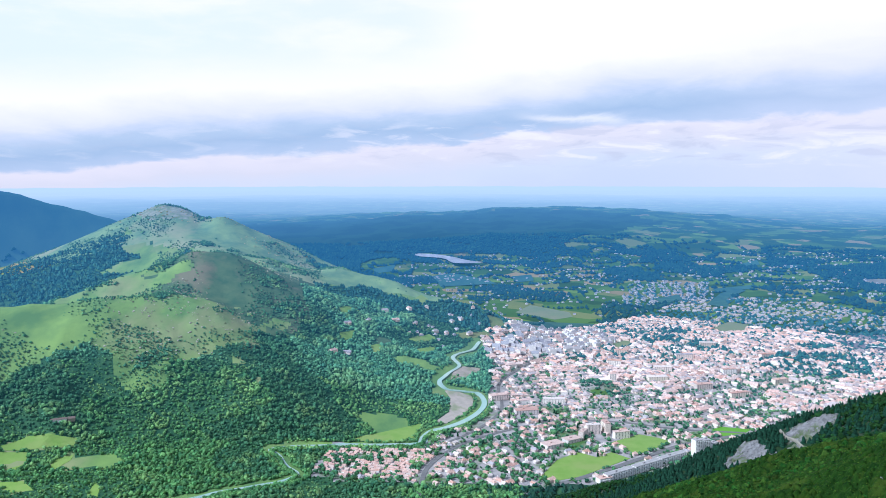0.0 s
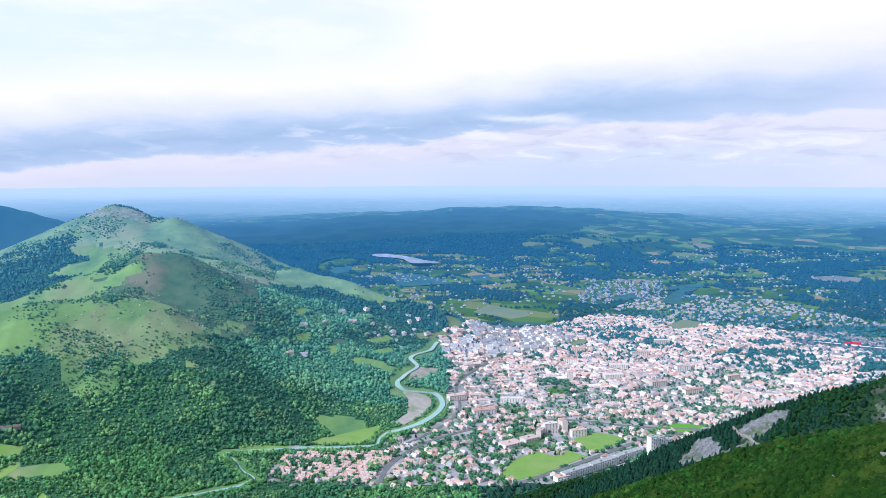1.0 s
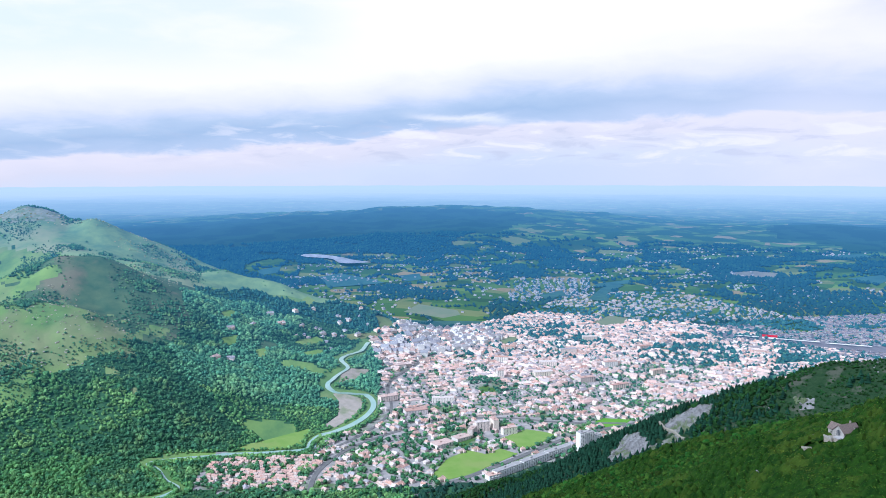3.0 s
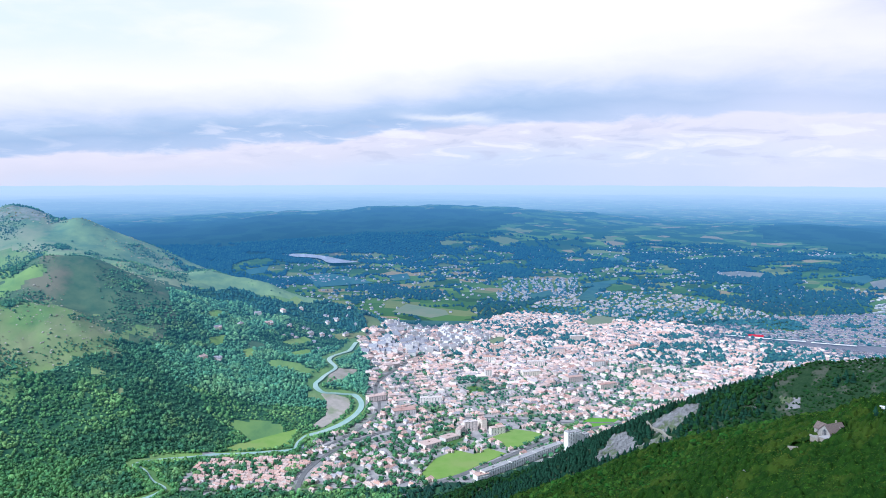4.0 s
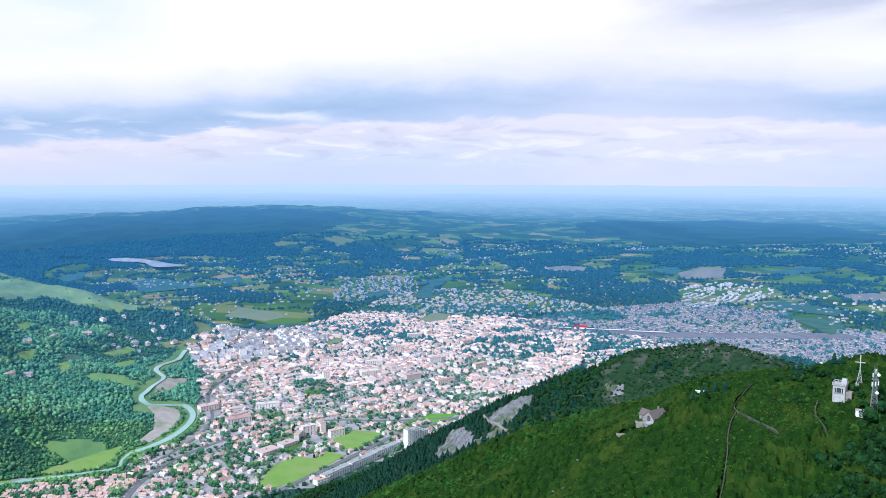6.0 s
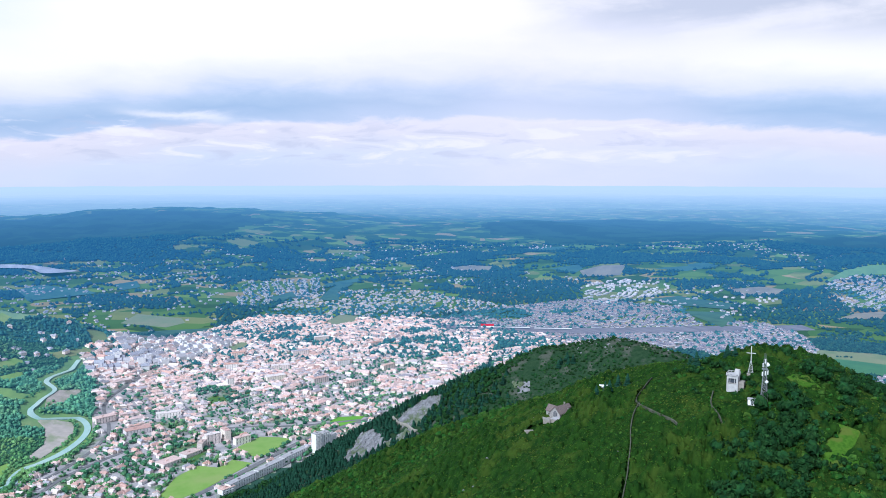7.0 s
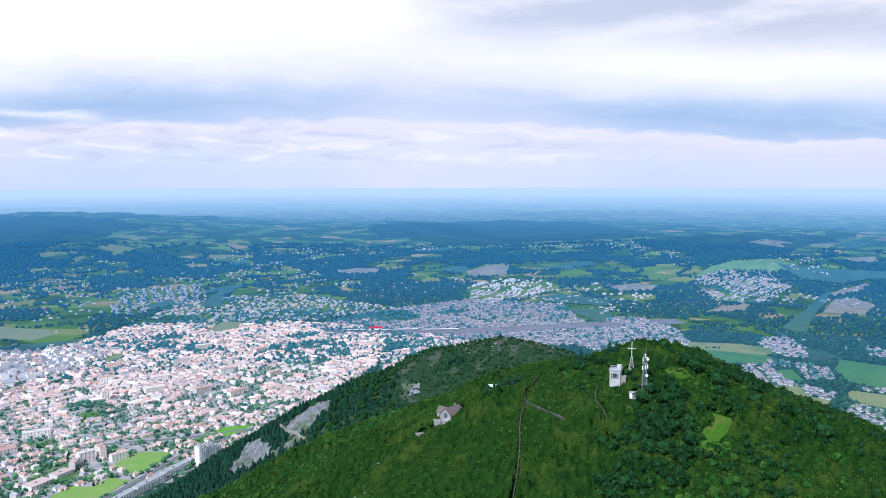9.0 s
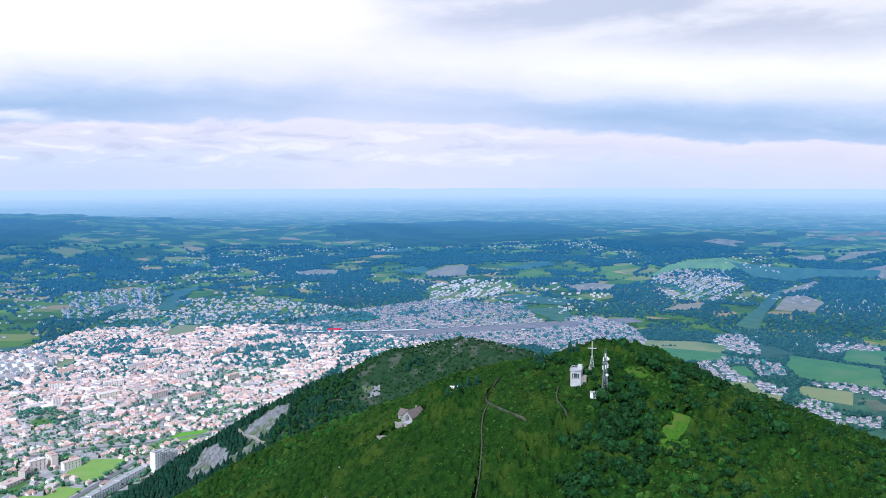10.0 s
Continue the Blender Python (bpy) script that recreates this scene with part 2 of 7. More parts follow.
# brighter copy of the canopy green: sunlight painted on the tips
M_SPRAY = material("lit_leaf_sprays", (0.019, 0.058, 0.007), (0.050, 0.105, 0.011), 0.10, third=(0.074, 0.102, 0.014), island=0.6, hue=0.03)
M_LEAF = material("broadleaf_crowns", (0.050, 0.150, 0.068), (0.145, 0.31, 0.105), 0.05, third=(0.20, 0.36, 0.125), island=0.42, hue=0.012)
M_LEAF_DEEP = material("deep_green_crowns", (0.036, 0.115, 0.066), (0.095, 0.225, 0.105), 0.06, third=(0.17, 0.31, 0.12), island=0.38, hue=0.02)
# the next two leaf colours carry distance haze as a blue tint
M_LEAF_FAR = material("haze_blued_crowns", (0.028, 0.10, 0.095), (0.05, 0.15, 0.12), 0.2, third=(0.08, 0.19, 0.12), island=0.35, hue=0.02)
M_LEAF_PLAIN = material("plain_crowns", (0.016, 0.058, 0.046), (0.028, 0.080, 0.058), 0.2, third=(0.042, 0.10, 0.058), island=0.35, hue=0.015)
M_SHRUB = material("hill_shrubs", (0.012, 0.044, 0.007), (0.036, 0.085, 0.012), 0.5, island=0.5, hue=0.025)
M_CONIFER = material("conifer_needles", (0.009, 0.034, 0.022), (0.015, 0.048, 0.028), 0.4, island=0.4)
M_BARK = material("bark", (0.10, 0.075, 0.05), (0.06, 0.045, 0.03), 1.5, bump=0.05)
WALLS = [(0.83, 0.77, 0.73), (0.81, 0.70, 0.66), (0.85, 0.82, 0.80), (0.78, 0.63, 0.57), (0.72, 0.66, 0.66), (0.85, 0.75, 0.66), (0.60, 0.53, 0.50)]
ROOFS = [(0.66, 0.45, 0.41), (0.58, 0.44, 0.42), (0.68, 0.50, 0.46), (0.40, 0.36, 0.39), (0.60, 0.38, 0.33), (0.70, 0.57, 0.54), (0.27, 0.26, 0.29), (0.64, 0.44, 0.39), (0.78, 0.68, 0.64), (0.50, 0.44, 0.45), (0.46, 0.34, 0.31), (0.62, 0.47, 0.44)]
TERRACE_ROOFS = [(0.58, 0.36, 0.30), (0.54, 0.37, 0.33), (0.62, 0.43, 0.37), (0.50, 0.32, 0.28), (0.56, 0.43, 0.39)]
SLATES = [(0.30, 0.30, 0.36), (0.40, 0.39, 0.44), (0.50, 0.38, 0.37), (0.35, 0.36, 0.42), (0.46, 0.44, 0.47)]
M_WALL = palette("rendered_walls", WALLS)
# outer walls greyed and blued: haze painted into the wall colours
M_WALL_DULL = palette("haze_dulled_walls", [(0.52, 0.53, 0.58), (0.68, 0.66, 0.69), (0.42, 0.44, 0.50), (0.65, 0.58, 0.58)])
M_WALL_OB = palette("rendered_walls_single", WALLS, obj=True)
M_ROOF = palette("clay_roofs", ROOFS)
M_ROOF_OB = palette("clay_roofs_single", TERRACE_ROOFS + [(0.40, 0.38, 0.42), (0.62, 0.46, 0.42), (0.70, 0.62, 0.60)], obj=True)
M_ROOF_ROW = palette("terrace_roofs", TERRACE_ROOFS)
M_SLATE = palette("slate_roofs", SLATES)
M_SLATE_DARK = palette("dark_slate_roofs", [(0.15, 0.15, 0.19), (0.23, 0.21, 0.25), (0.31, 0.25, 0.26), (0.18, 0.18, 0.23), (0.36, 0.29, 0.29), (0.27, 0.26, 0.30)])
M_WHITE = material("white_render", (0.83, 0.82, 0.82), (0.74, 0.73, 0.73), 0.4)
M_GLASSY = material("dark_glazing", (0.05, 0.06, 0.08), (0.08, 0.09, 0.11), 0.3, rough=0.15, spec=0.6)
M_PALEWALL = material("weathered_pale_render", (0.5046, 0.4959, 0.4872), (0.4002, 0.3915, 0.3915), 0.6)
M_GREYROOF = material("flat_roof_felt", (0.42, 0.41, 0.42), (0.33, 0.32, 0.33), 0.15)
M_STEEL = material("galvanised_steel", (0.33, 0.342, 0.348), (0.27, 0.282, 0.288), 1.0, rough=0.45, metal=0.6)


def mosaic(name, stops, size):
    """Small fields, each of one crop, with uneven growth."""
    mt = palette(name, stops, dirt=0.3, grain=0.02)
    nt = mt.node_tree
    N, L = nt.nodes.new, nt.links.new
    cell, co, hue = N("ShaderNodeTexVoronoi"), N("ShaderNodeTexCoord"), N("ShaderNodeSeparateColor")
    cell.inputs["Scale"].default_value = 1 / size
    L(co.outputs["Object"], cell.inputs["Vector"])
    L(cell.outputs["Color"], hue.inputs[0])
    L(hue.outputs[0], nt.nodes["Color Ramp"].inputs["Fac"])
    return mt


# crop colours shifted to blue, distance haze put into the base colour
M_LEA = mosaic("field_mosaic", [(0.0462, 0.1092, 0.0714), (0.0336, 0.084, 0.0588), (0.063, 0.1344, 0.0756), (0.042, 0.0966, 0.0672), (0.126, 0.1512, 0.0966), (0.0504, 0.1134, 0.0672), (0.2016, 0.1764, 0.1302)], 150)


def far_land(name, forested=False):
    """The plain towards the skyline: woods, meadows and ripe fields, with blue haze painted over them as emission that
    grows with distance.
    """
    mt = bpy.data.materials.new(name)
    mt.use_nodes = True
    nt = mt.node_tree
    N, L = nt.nodes.new, nt.links.new
    b, out = nt.nodes["Principled BSDF"], nt.nodes["Material Output"]
    b.inputs["Roughness"].default_value = 0.95
    b.inputs["Specular IOR Level"].default_value = 0.0
    uv = N("ShaderNodeUVMap")
    uv.uv_map = "plan"
    ln = N("ShaderNodeVectorMath")
    ln.operation = "LENGTH"
    L(uv.outputs[0], ln.inputs[0])

    def noise_of(s, d=4):
        n = N("ShaderNodeTexNoise")
        n.inputs["Scale"].default_value, n.inputs["Detail"].default_value = s, d
        L(uv.outputs[0], n.inputs["Vector"])
        return n.outputs["Fac"]

    def rng(v, a, c, lo=0.0, hi=1.0):
        n = N("ShaderNodeMapRange")
        for i, q in ((1, a), (2, c), (3, lo), (4, hi)):
            n.inputs[i].default_value = q
        L(v, n.inputs[0])
        return n.outputs[0]

    def mix(fac, a, c):
        n = N("ShaderNodeMix")
        n.data_type = "RGBA"
        for i, q in ((0, fac), (6, a), (7, c)):
            if isinstance(q, tuple):
                n.inputs[i].default_value = (*q, 1)
            else:
                L(q, n.inputs[i])
        return n.outputs[2]

    cell = N("ShaderNodeTexVoronoi")
    cell.inputs["Scale"].default_value = 6.5
    L(uv.outputs[0], cell.inputs["Vector"])
    hue = N("ShaderNodeSeparateColor")
    L(cell.outputs["Color"], hue.inputs[0])
    crop = N("ShaderNodeValToRGB")
    crop.color_ramp.interpolation = "CONSTANT"
    stops = [(0.0, (0.07, 0.15, 0.06)), (0.3, (0.10, 0.19, 0.065)), (0.5, (0.045, 0.10, 0.05)), (0.70, (0.18, 0.22, 0.10)), (0.86, (0.29, 0.24, 0.15)), (0.94, (0.15, 0.25, 0.075))]
    el = crop.color_ramp.elements
    while len(el) < len(stops):
        el.new(0.5)
    for e, (p, c) in zip(el, stops):
        e.position, e.color = p, (*c, 1)
    L(hue.outputs[0], crop.inputs["Fac"])
    wood = N("ShaderNodeMath")
    wood.operation = "MULTIPLY"
    L(rng(noise_of(3.0, 9), 0.49, 0.52), wood.inputs[0])
    L(rng(ln.outputs["Value"], 4.6, 6.6, 0.12, 1.0), wood.inputs[1])
    wood = wood.outputs[0]
    land = mix(wood, crop.outputs["Color"], (0.03, 0.085, 0.055))
    land = mix(wood, (0.026, 0.072, 0.05), (0.016, 0.05, 0.04)) if forested else land
    L(land, b.inputs["Base Color"])
    # haze painted as a glow: its tone and share follow the distance
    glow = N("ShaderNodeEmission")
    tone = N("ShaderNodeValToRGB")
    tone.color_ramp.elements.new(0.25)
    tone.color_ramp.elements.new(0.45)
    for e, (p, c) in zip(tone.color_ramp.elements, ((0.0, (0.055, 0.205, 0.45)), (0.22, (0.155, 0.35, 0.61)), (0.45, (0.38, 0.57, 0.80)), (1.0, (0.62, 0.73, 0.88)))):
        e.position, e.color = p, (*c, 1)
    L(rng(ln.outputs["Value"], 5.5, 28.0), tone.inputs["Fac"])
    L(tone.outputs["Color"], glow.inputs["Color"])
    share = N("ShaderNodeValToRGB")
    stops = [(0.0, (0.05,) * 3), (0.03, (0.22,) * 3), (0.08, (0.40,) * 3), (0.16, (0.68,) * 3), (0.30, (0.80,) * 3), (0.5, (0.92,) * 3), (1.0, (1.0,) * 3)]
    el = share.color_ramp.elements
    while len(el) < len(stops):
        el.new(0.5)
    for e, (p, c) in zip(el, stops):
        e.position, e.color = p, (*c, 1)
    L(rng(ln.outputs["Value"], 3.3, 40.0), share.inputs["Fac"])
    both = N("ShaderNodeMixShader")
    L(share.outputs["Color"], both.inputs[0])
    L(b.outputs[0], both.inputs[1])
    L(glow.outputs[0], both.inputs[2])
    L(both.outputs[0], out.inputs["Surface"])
    return mt


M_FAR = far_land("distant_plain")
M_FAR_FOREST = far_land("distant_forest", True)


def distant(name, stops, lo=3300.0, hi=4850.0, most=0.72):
    """A backdrop's surface past the near plain: its own colours mixed with a blue glow painted as haze, stronger with
    distance.
    """
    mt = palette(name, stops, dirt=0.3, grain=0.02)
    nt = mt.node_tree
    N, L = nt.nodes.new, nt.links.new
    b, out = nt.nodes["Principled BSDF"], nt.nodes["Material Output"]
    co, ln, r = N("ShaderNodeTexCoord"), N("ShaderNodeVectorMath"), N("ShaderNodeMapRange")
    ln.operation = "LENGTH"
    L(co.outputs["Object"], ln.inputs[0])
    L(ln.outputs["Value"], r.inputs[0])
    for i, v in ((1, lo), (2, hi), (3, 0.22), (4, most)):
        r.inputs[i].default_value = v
    # blue emission stands in for haze
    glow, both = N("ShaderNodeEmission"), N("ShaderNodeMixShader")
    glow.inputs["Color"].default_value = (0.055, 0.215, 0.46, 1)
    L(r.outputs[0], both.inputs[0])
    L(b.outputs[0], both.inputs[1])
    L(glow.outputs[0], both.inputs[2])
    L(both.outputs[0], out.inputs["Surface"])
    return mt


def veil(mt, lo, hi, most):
    """The same painted haze, a blue emission mixed by distance into surfaces at the far side of the valley."""
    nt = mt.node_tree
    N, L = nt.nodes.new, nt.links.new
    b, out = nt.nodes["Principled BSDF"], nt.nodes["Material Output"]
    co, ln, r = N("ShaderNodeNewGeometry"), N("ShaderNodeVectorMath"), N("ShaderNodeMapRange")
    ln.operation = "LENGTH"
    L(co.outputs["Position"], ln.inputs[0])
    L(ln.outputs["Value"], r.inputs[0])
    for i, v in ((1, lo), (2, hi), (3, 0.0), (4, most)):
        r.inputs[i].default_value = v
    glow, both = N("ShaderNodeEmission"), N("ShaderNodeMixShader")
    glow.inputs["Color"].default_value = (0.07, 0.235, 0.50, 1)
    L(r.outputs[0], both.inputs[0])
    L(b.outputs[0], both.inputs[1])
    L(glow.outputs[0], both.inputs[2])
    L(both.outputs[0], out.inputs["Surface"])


# hills, woods and outer quarters that get the painted haze glow
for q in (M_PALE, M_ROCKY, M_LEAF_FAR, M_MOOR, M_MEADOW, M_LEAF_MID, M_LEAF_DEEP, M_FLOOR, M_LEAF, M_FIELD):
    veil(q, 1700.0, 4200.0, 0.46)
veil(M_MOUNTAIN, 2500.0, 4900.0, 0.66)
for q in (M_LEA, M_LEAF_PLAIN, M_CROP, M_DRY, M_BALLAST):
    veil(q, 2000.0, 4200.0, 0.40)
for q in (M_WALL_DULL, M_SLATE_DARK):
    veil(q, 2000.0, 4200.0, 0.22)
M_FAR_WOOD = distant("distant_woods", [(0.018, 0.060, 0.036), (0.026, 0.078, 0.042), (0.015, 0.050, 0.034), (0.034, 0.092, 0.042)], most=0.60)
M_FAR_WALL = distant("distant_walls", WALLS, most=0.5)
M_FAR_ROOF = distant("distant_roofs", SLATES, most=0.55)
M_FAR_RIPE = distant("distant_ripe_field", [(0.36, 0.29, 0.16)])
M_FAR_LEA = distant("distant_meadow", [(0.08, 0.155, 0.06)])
# lighter than the other meadows: a patch of sunlight painted as colour
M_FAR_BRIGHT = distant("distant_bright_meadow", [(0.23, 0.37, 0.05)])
# matt lake whose pale colour paints in the reflected sky
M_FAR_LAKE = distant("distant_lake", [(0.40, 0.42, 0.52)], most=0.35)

# ---- the lie of the land, as functions of the plan ----
rng = np.random.default_rng(7)
_lattice = rng.random((256, 256))


def grain(x, y, size, seed=0):
    """Smooth value noise in -1..1 with lumps of that size in metres."""
    u, v = np.asarray(x, float) / size + seed * 17.3, np.asarray(y, float) / size + seed * 31.7
    i, j = np.floor(u).astype(int), np.floor(v).astype(int)
    a, b = u - i, v - j
    a, b = a * a * (3 - 2 * a), b * b * (3 - 2 * b)
    g = lambda p, q: _lattice[p % 256, q % 256]
    return 2 * ((g(i, j) * (1 - a) + g(i + 1, j) * a) * (1 - b) + (g(i, j + 1) * (1 - a) + g(i + 1, j + 1) * a) * b) - 1


def fbm(x, y, size, seed=0, octaves=4):
    return sum(grain(x, y, size / 2 ** k, seed + k) * 0.5 ** k for k in range(octaves))


# crest lines (x, y, height), flank slope, roundness
RIDGES = [
    ([(560, 30, 350), (430, 120, 455), (392, 167, 491), (374, 203, 503), (358, 240, 514), (348, 276, 522), (341, 303, 529), (332, 331, 520), (316, 364, 500), (296, 388, 483), (284, 460, 453), (270, 520, 408), (252, 615, 338), (234, 710, 268), (214, 800, 160)], 0.46, 28, 0.0004),
    ([(840, 380, 230), (720, 480, 330), (650, 550, 416), (590, 615, 440), (557, 671, 447), (516, 730, 429), (477, 792, 394), (438, 860, 352), (375, 965, 270), (262, 1099, 172), (160, 1220, 94), (90, 1300, 10)], 0.55, 12, 0.0005),
    ([(-1120, 2300, 262), (-1000, 2370, 300), (-880, 2440, 342), (-795, 2475, 374), (-700, 2520, 368), (-600, 2520, 318), (-455, 2440, 195), (-330, 2370, 80)], 0.52, 26),
    ([(-1500, 1750, 300), (-1128, 1947, 288), (-915, 2055, 292), (-771, 2167, 292), (-700, 2120, 262), (-547, 2027, 190), (-443, 2104, 165)], 0.46, 60, 0.0002),
    ([(-2900, 5000, 20), (-2316, 4431, 151), (-1790, 3910, 280), (-1450, 3500, 375), (-1330, 3420, 415), (-1270, 3395, 466), (-1225, 3390, 494), (-1150, 3380, 478), (-1060, 3365, 432), (-928, 3323, 440), (-805, 3303, 372), (-697, 3225, 296), (-567, 3149, 240), (-402, 2973, 268), (-137, 2897, 208), (100, 2860, 135)], 0.50, 20),
    ([(-4600, 5200, 640), (-3800, 5600, 580), (-3220, 5646, 520), (-2890, 5720, 425), (-2400, 5300, 270), (-2200, 5000, 120)], 0.36, 60),
    ([(-1240, 3330, 425), (-1050, 3180, 385), (-900, 2950, 350), (-770, 2830, 338), (-640, 2790, 285), (-520, 2830, 240), (-430, 2930, 250)], 0.34, 70),
    ([(-5200, 9000, 60), (-2600, 9700, 70), (-1100, 9400, 132), (-100, 9500, 188), (600, 9500, 180), (1450, 9400, 236), (2150, 9300, 190), (3000, 9300, 60)], 0.065, 300),
    ([(2600, 8300, 20), (3300, 7900, 70), (4400, 7600, 95), (5600, 7000, 100), (6300, 6300, 60)], 0.06, 300),
    ([(4900, 5000, 20), (5400, 4500, 70), (6400, 4200, 90), (7400, 3700, 100)], 0.06, 250),
]


def crest(x, y, line, slope, soft, steep=0.0):
    best = np.full(np.shape(x), -1e9)
    for (ax, ay, az), (bx, by, bz) in zip(line, line[1:]):
        dx, dy = bx - ax, by - ay
        t = np.clip(((x - ax) * dx + (y - ay) * dy) / (dx * dx + dy * dy), 0, 1)
        d = np.hypot(x - ax - t * dx, y - ay - t * dy)
        best = np.maximum(best, az + t * (bz - az) - slope * (np.sqrt(d * d + soft * soft) - soft) - steep * d * d)
    return best


def height(x, y):
    x, y = np.asarray(x, float), np.asarray(y, float)
    d = np.hypot(x, y)
    far = np.clip((d - 3300) / 2500, 0, 1)
    base = 3 * grain(x, y, 400, 3) + far * (26 * fbm(x, y, 1700, 5) + 14 * fbm(x, y, 500, 9, 2))
    base = base + 40 * np.exp(-(((x + 700) / 420) ** 2 + ((y - 1550) / 260) ** 2))      # bench with the farm
    base = base + 22 * np.exp(-(((x - 440) / 70) ** 2 + ((y - 2220) / 60) ** 2))        # castle rock
    base = base + 90 * np.exp(-(((x + 150) / 260) ** 2 + ((y - 2250) / 240) ** 2))      # wooded shoulder over the river
    base = base + np.exp(-((d - 9000) / 1700) ** 2) * (30 + 55 * grain(x, y, 4200, 2)) + np.exp(-((d - 15000) / 3500) ** 2) * 35 * fbm(x, y, 9000, 4)
    base = base + 80 * np.exp(-(((x - 4650) / 900) ** 2 + ((y - 2850) / 500) ** 2))     # bright meadow hill
    base = base * (1 - np.exp(-(((x - 30) / 420) ** 2 + ((y - 6100) / 800) ** 2)))      # lake basin
    k, total = 14.0, 0.0
    tops = [crest(x, y, *r) for r in RIDGES]
    for i, t in enumerate(tops):
        rough = np.clip((t + 40) / 200, 0, 1)
        t = t + (28 * fbm(x, y, 900, 41 + i, 4) if i > 6 else 0) + rough * ((6 * fbm(x, y, 150, 11 + i, 5) + 2.5 * fbm(x, y, 38, 19 + i, 2) - 20 * np.abs(fbm(x, y, 240, 17 + i, 3)) * np.clip(1.4 - t / 330, 0.15, 1) + 4) if i > 1 else 3.0 * fbm(x, y, 70, 11 + i, 3))
        total = total + np.exp(np.clip((t - base) / k, -40, 60))
    z = base + k * np.log1p(total)
    return z - d * d / 14.8e6 * (d > 0)


EYE = 620.0


def squeeze(x, y, z):
    """Past four kilometres the plain is squeezed towards the drone's eye, shaped to fit the camera's view and range;
    sizes shrink with it. Returns x, y, z, size.
    """
    d = np.maximum(np.hypot(x, y), 1e-6)
    u = np.maximum(d - 4000, 0)
    k = np.where(u > 0, (4000 + 900 * u / (u + 900)) / d, 1.0)
    return x * k, y * k, EYE + (z - EYE) * k, k


def inside(x, y, poly):
    x, y = np.asarray(x, float), np.asarray(y, float)
    hit = np.zeros(x.shape, bool)
    for (ax, ay), (bx, by) in zip(poly, poly[1:] + poly[:1]):
        cross = ((ay > y) != (by > y)) & (x < (bx - ax) * (y - ay) / (by - ay + 1e-9) + ax)
        hit ^= cross
    return hit


def along(x, y, line):
    best = np.full(np.shape(x), 1e9)
    for (ax, ay), (bx, by) in zip(line, line[1:]):
        dx, dy = bx - ax, by - ay
        t = np.clip(((x - ax) * dx + (y - ay) * dy) / (dx * dx + dy * dy), 0, 1)
        best = np.minimum(best, np.hypot(x - ax - t * dx, y - ay - t * dy))
    return best


RIVER = [(120, 2620), (87, 2520), (27, 2400), (45, 2290), (4, 2170), (-13, 2124), (8, 2092), (55, 2098), (94, 2097), (108, 2047), (93, 1985), (50, 1913), (7, 1869), (-27, 1844), (-44, 1801), (-56, 1754), (-122, 1737), (-199, 1731), (-285, 1709), (-356, 1683), (-377, 1663), (-354, 1626), (-327, 1570), (-298, 1533), (-318, 1496), (-366, 1465), (-395, 1448), (-428, 1430), (-470, 1400), (-560, 1360)]
GRAVEL = [(4, 2078), (24, 2092), (77, 2072), (83, 2029), (51, 1953), (7, 1894), (-23, 1898), (15, 1964), (19, 2044)]
GRAVEL_UP = [(28, 2213), (60, 2300), (113, 2337), (101, 2258), (50, 2165), (20, 2140)]
FIELD_LOW = [(199, 1560), (247, 1656), (303, 1706), (338, 1676), (377, 1706), (410, 1668), (280, 1562), (227, 1539)]
FIELD_UP = [(385, 1765), (468, 1824), (507, 1800), (535, 1768), (495, 1740), (432, 1692)]
FIELD_END = [(654, 1856), (682, 1883), (752, 1861), (703, 1810), (652, 1813)]
BANK_MEADOW = [(-215, 1757), (-192, 1789), (-116, 1845), (-55, 1887), (-50, 1853), (-72, 1792), (-111, 1757)]
FIELD_FARM = [(-907, 1555), (-870, 1595), (-777, 1617), (-776, 1595), (-839, 1567), (-892, 1549)]
FIELD_FARM_LOW = [(-920, 1536), (-853, 1556), (-842, 1531), (-838, 1505), (-868, 1503)]
GLADES = [[(-790, 1516), (-790, 1550), (-765, 1576), (-760, 1547), (-775, 1501)], [(-870, 1457), (-812, 1461), (-772, 1424), (-811, 1418)], [(-664, 1412), (-668, 1450), (-651, 1435), (-641, 1399)],
          [(-116, 2463), (-46, 2567), (-23, 2545), (-80, 2460)], [(-334, 2478), (-292, 2589), (-269, 2552), (-321, 2444)], [(-219, 2309), (-189, 2355), (-188, 2278), (-206, 2257)],
          [(-82, 2398), (-26, 2462), (-34, 2362), (-67, 2298)], [(-311, 2299), (-272, 2373), (-275, 2308), (-302, 2256)], [(-102, 2838), (-82, 2875), (-55, 2851), (-75, 2810)]]
DRY_GLADES = [[(40, 2635), (150, 2716), (173, 2697), (68, 2606)], [(157, 2840), (215, 2930), (226, 2793), (173, 2755)], [(327, 3500), (417, 3700), (571, 3500), (568, 3390), (480, 3320)], [(614, 2833), (712, 2937), (694, 2818), (619, 2758)], [(1100, 3158), (1213, 3277), (1273, 3216), (1202, 3062), (1104, 3041)]]
# open grass of the western hills, and the large woods
GRASS_BACK = [(-1800, 3950), (-1500, 3700), (-1255, 3600), (-967, 3520), (-750, 3440), (-521, 3200), (-415, 3120), (-184, 3020), (-40, 2990), (90, 2930), (-50, 2834), (-174, 2834), (-296, 2819), (-370, 2757), (-445, 2727), (-461, 2561), (-441, 2377), (-501, 2419), (-597, 2456), (-699, 2506), (-946, 2937), (-1027, 2987), (-1221, 3097)]
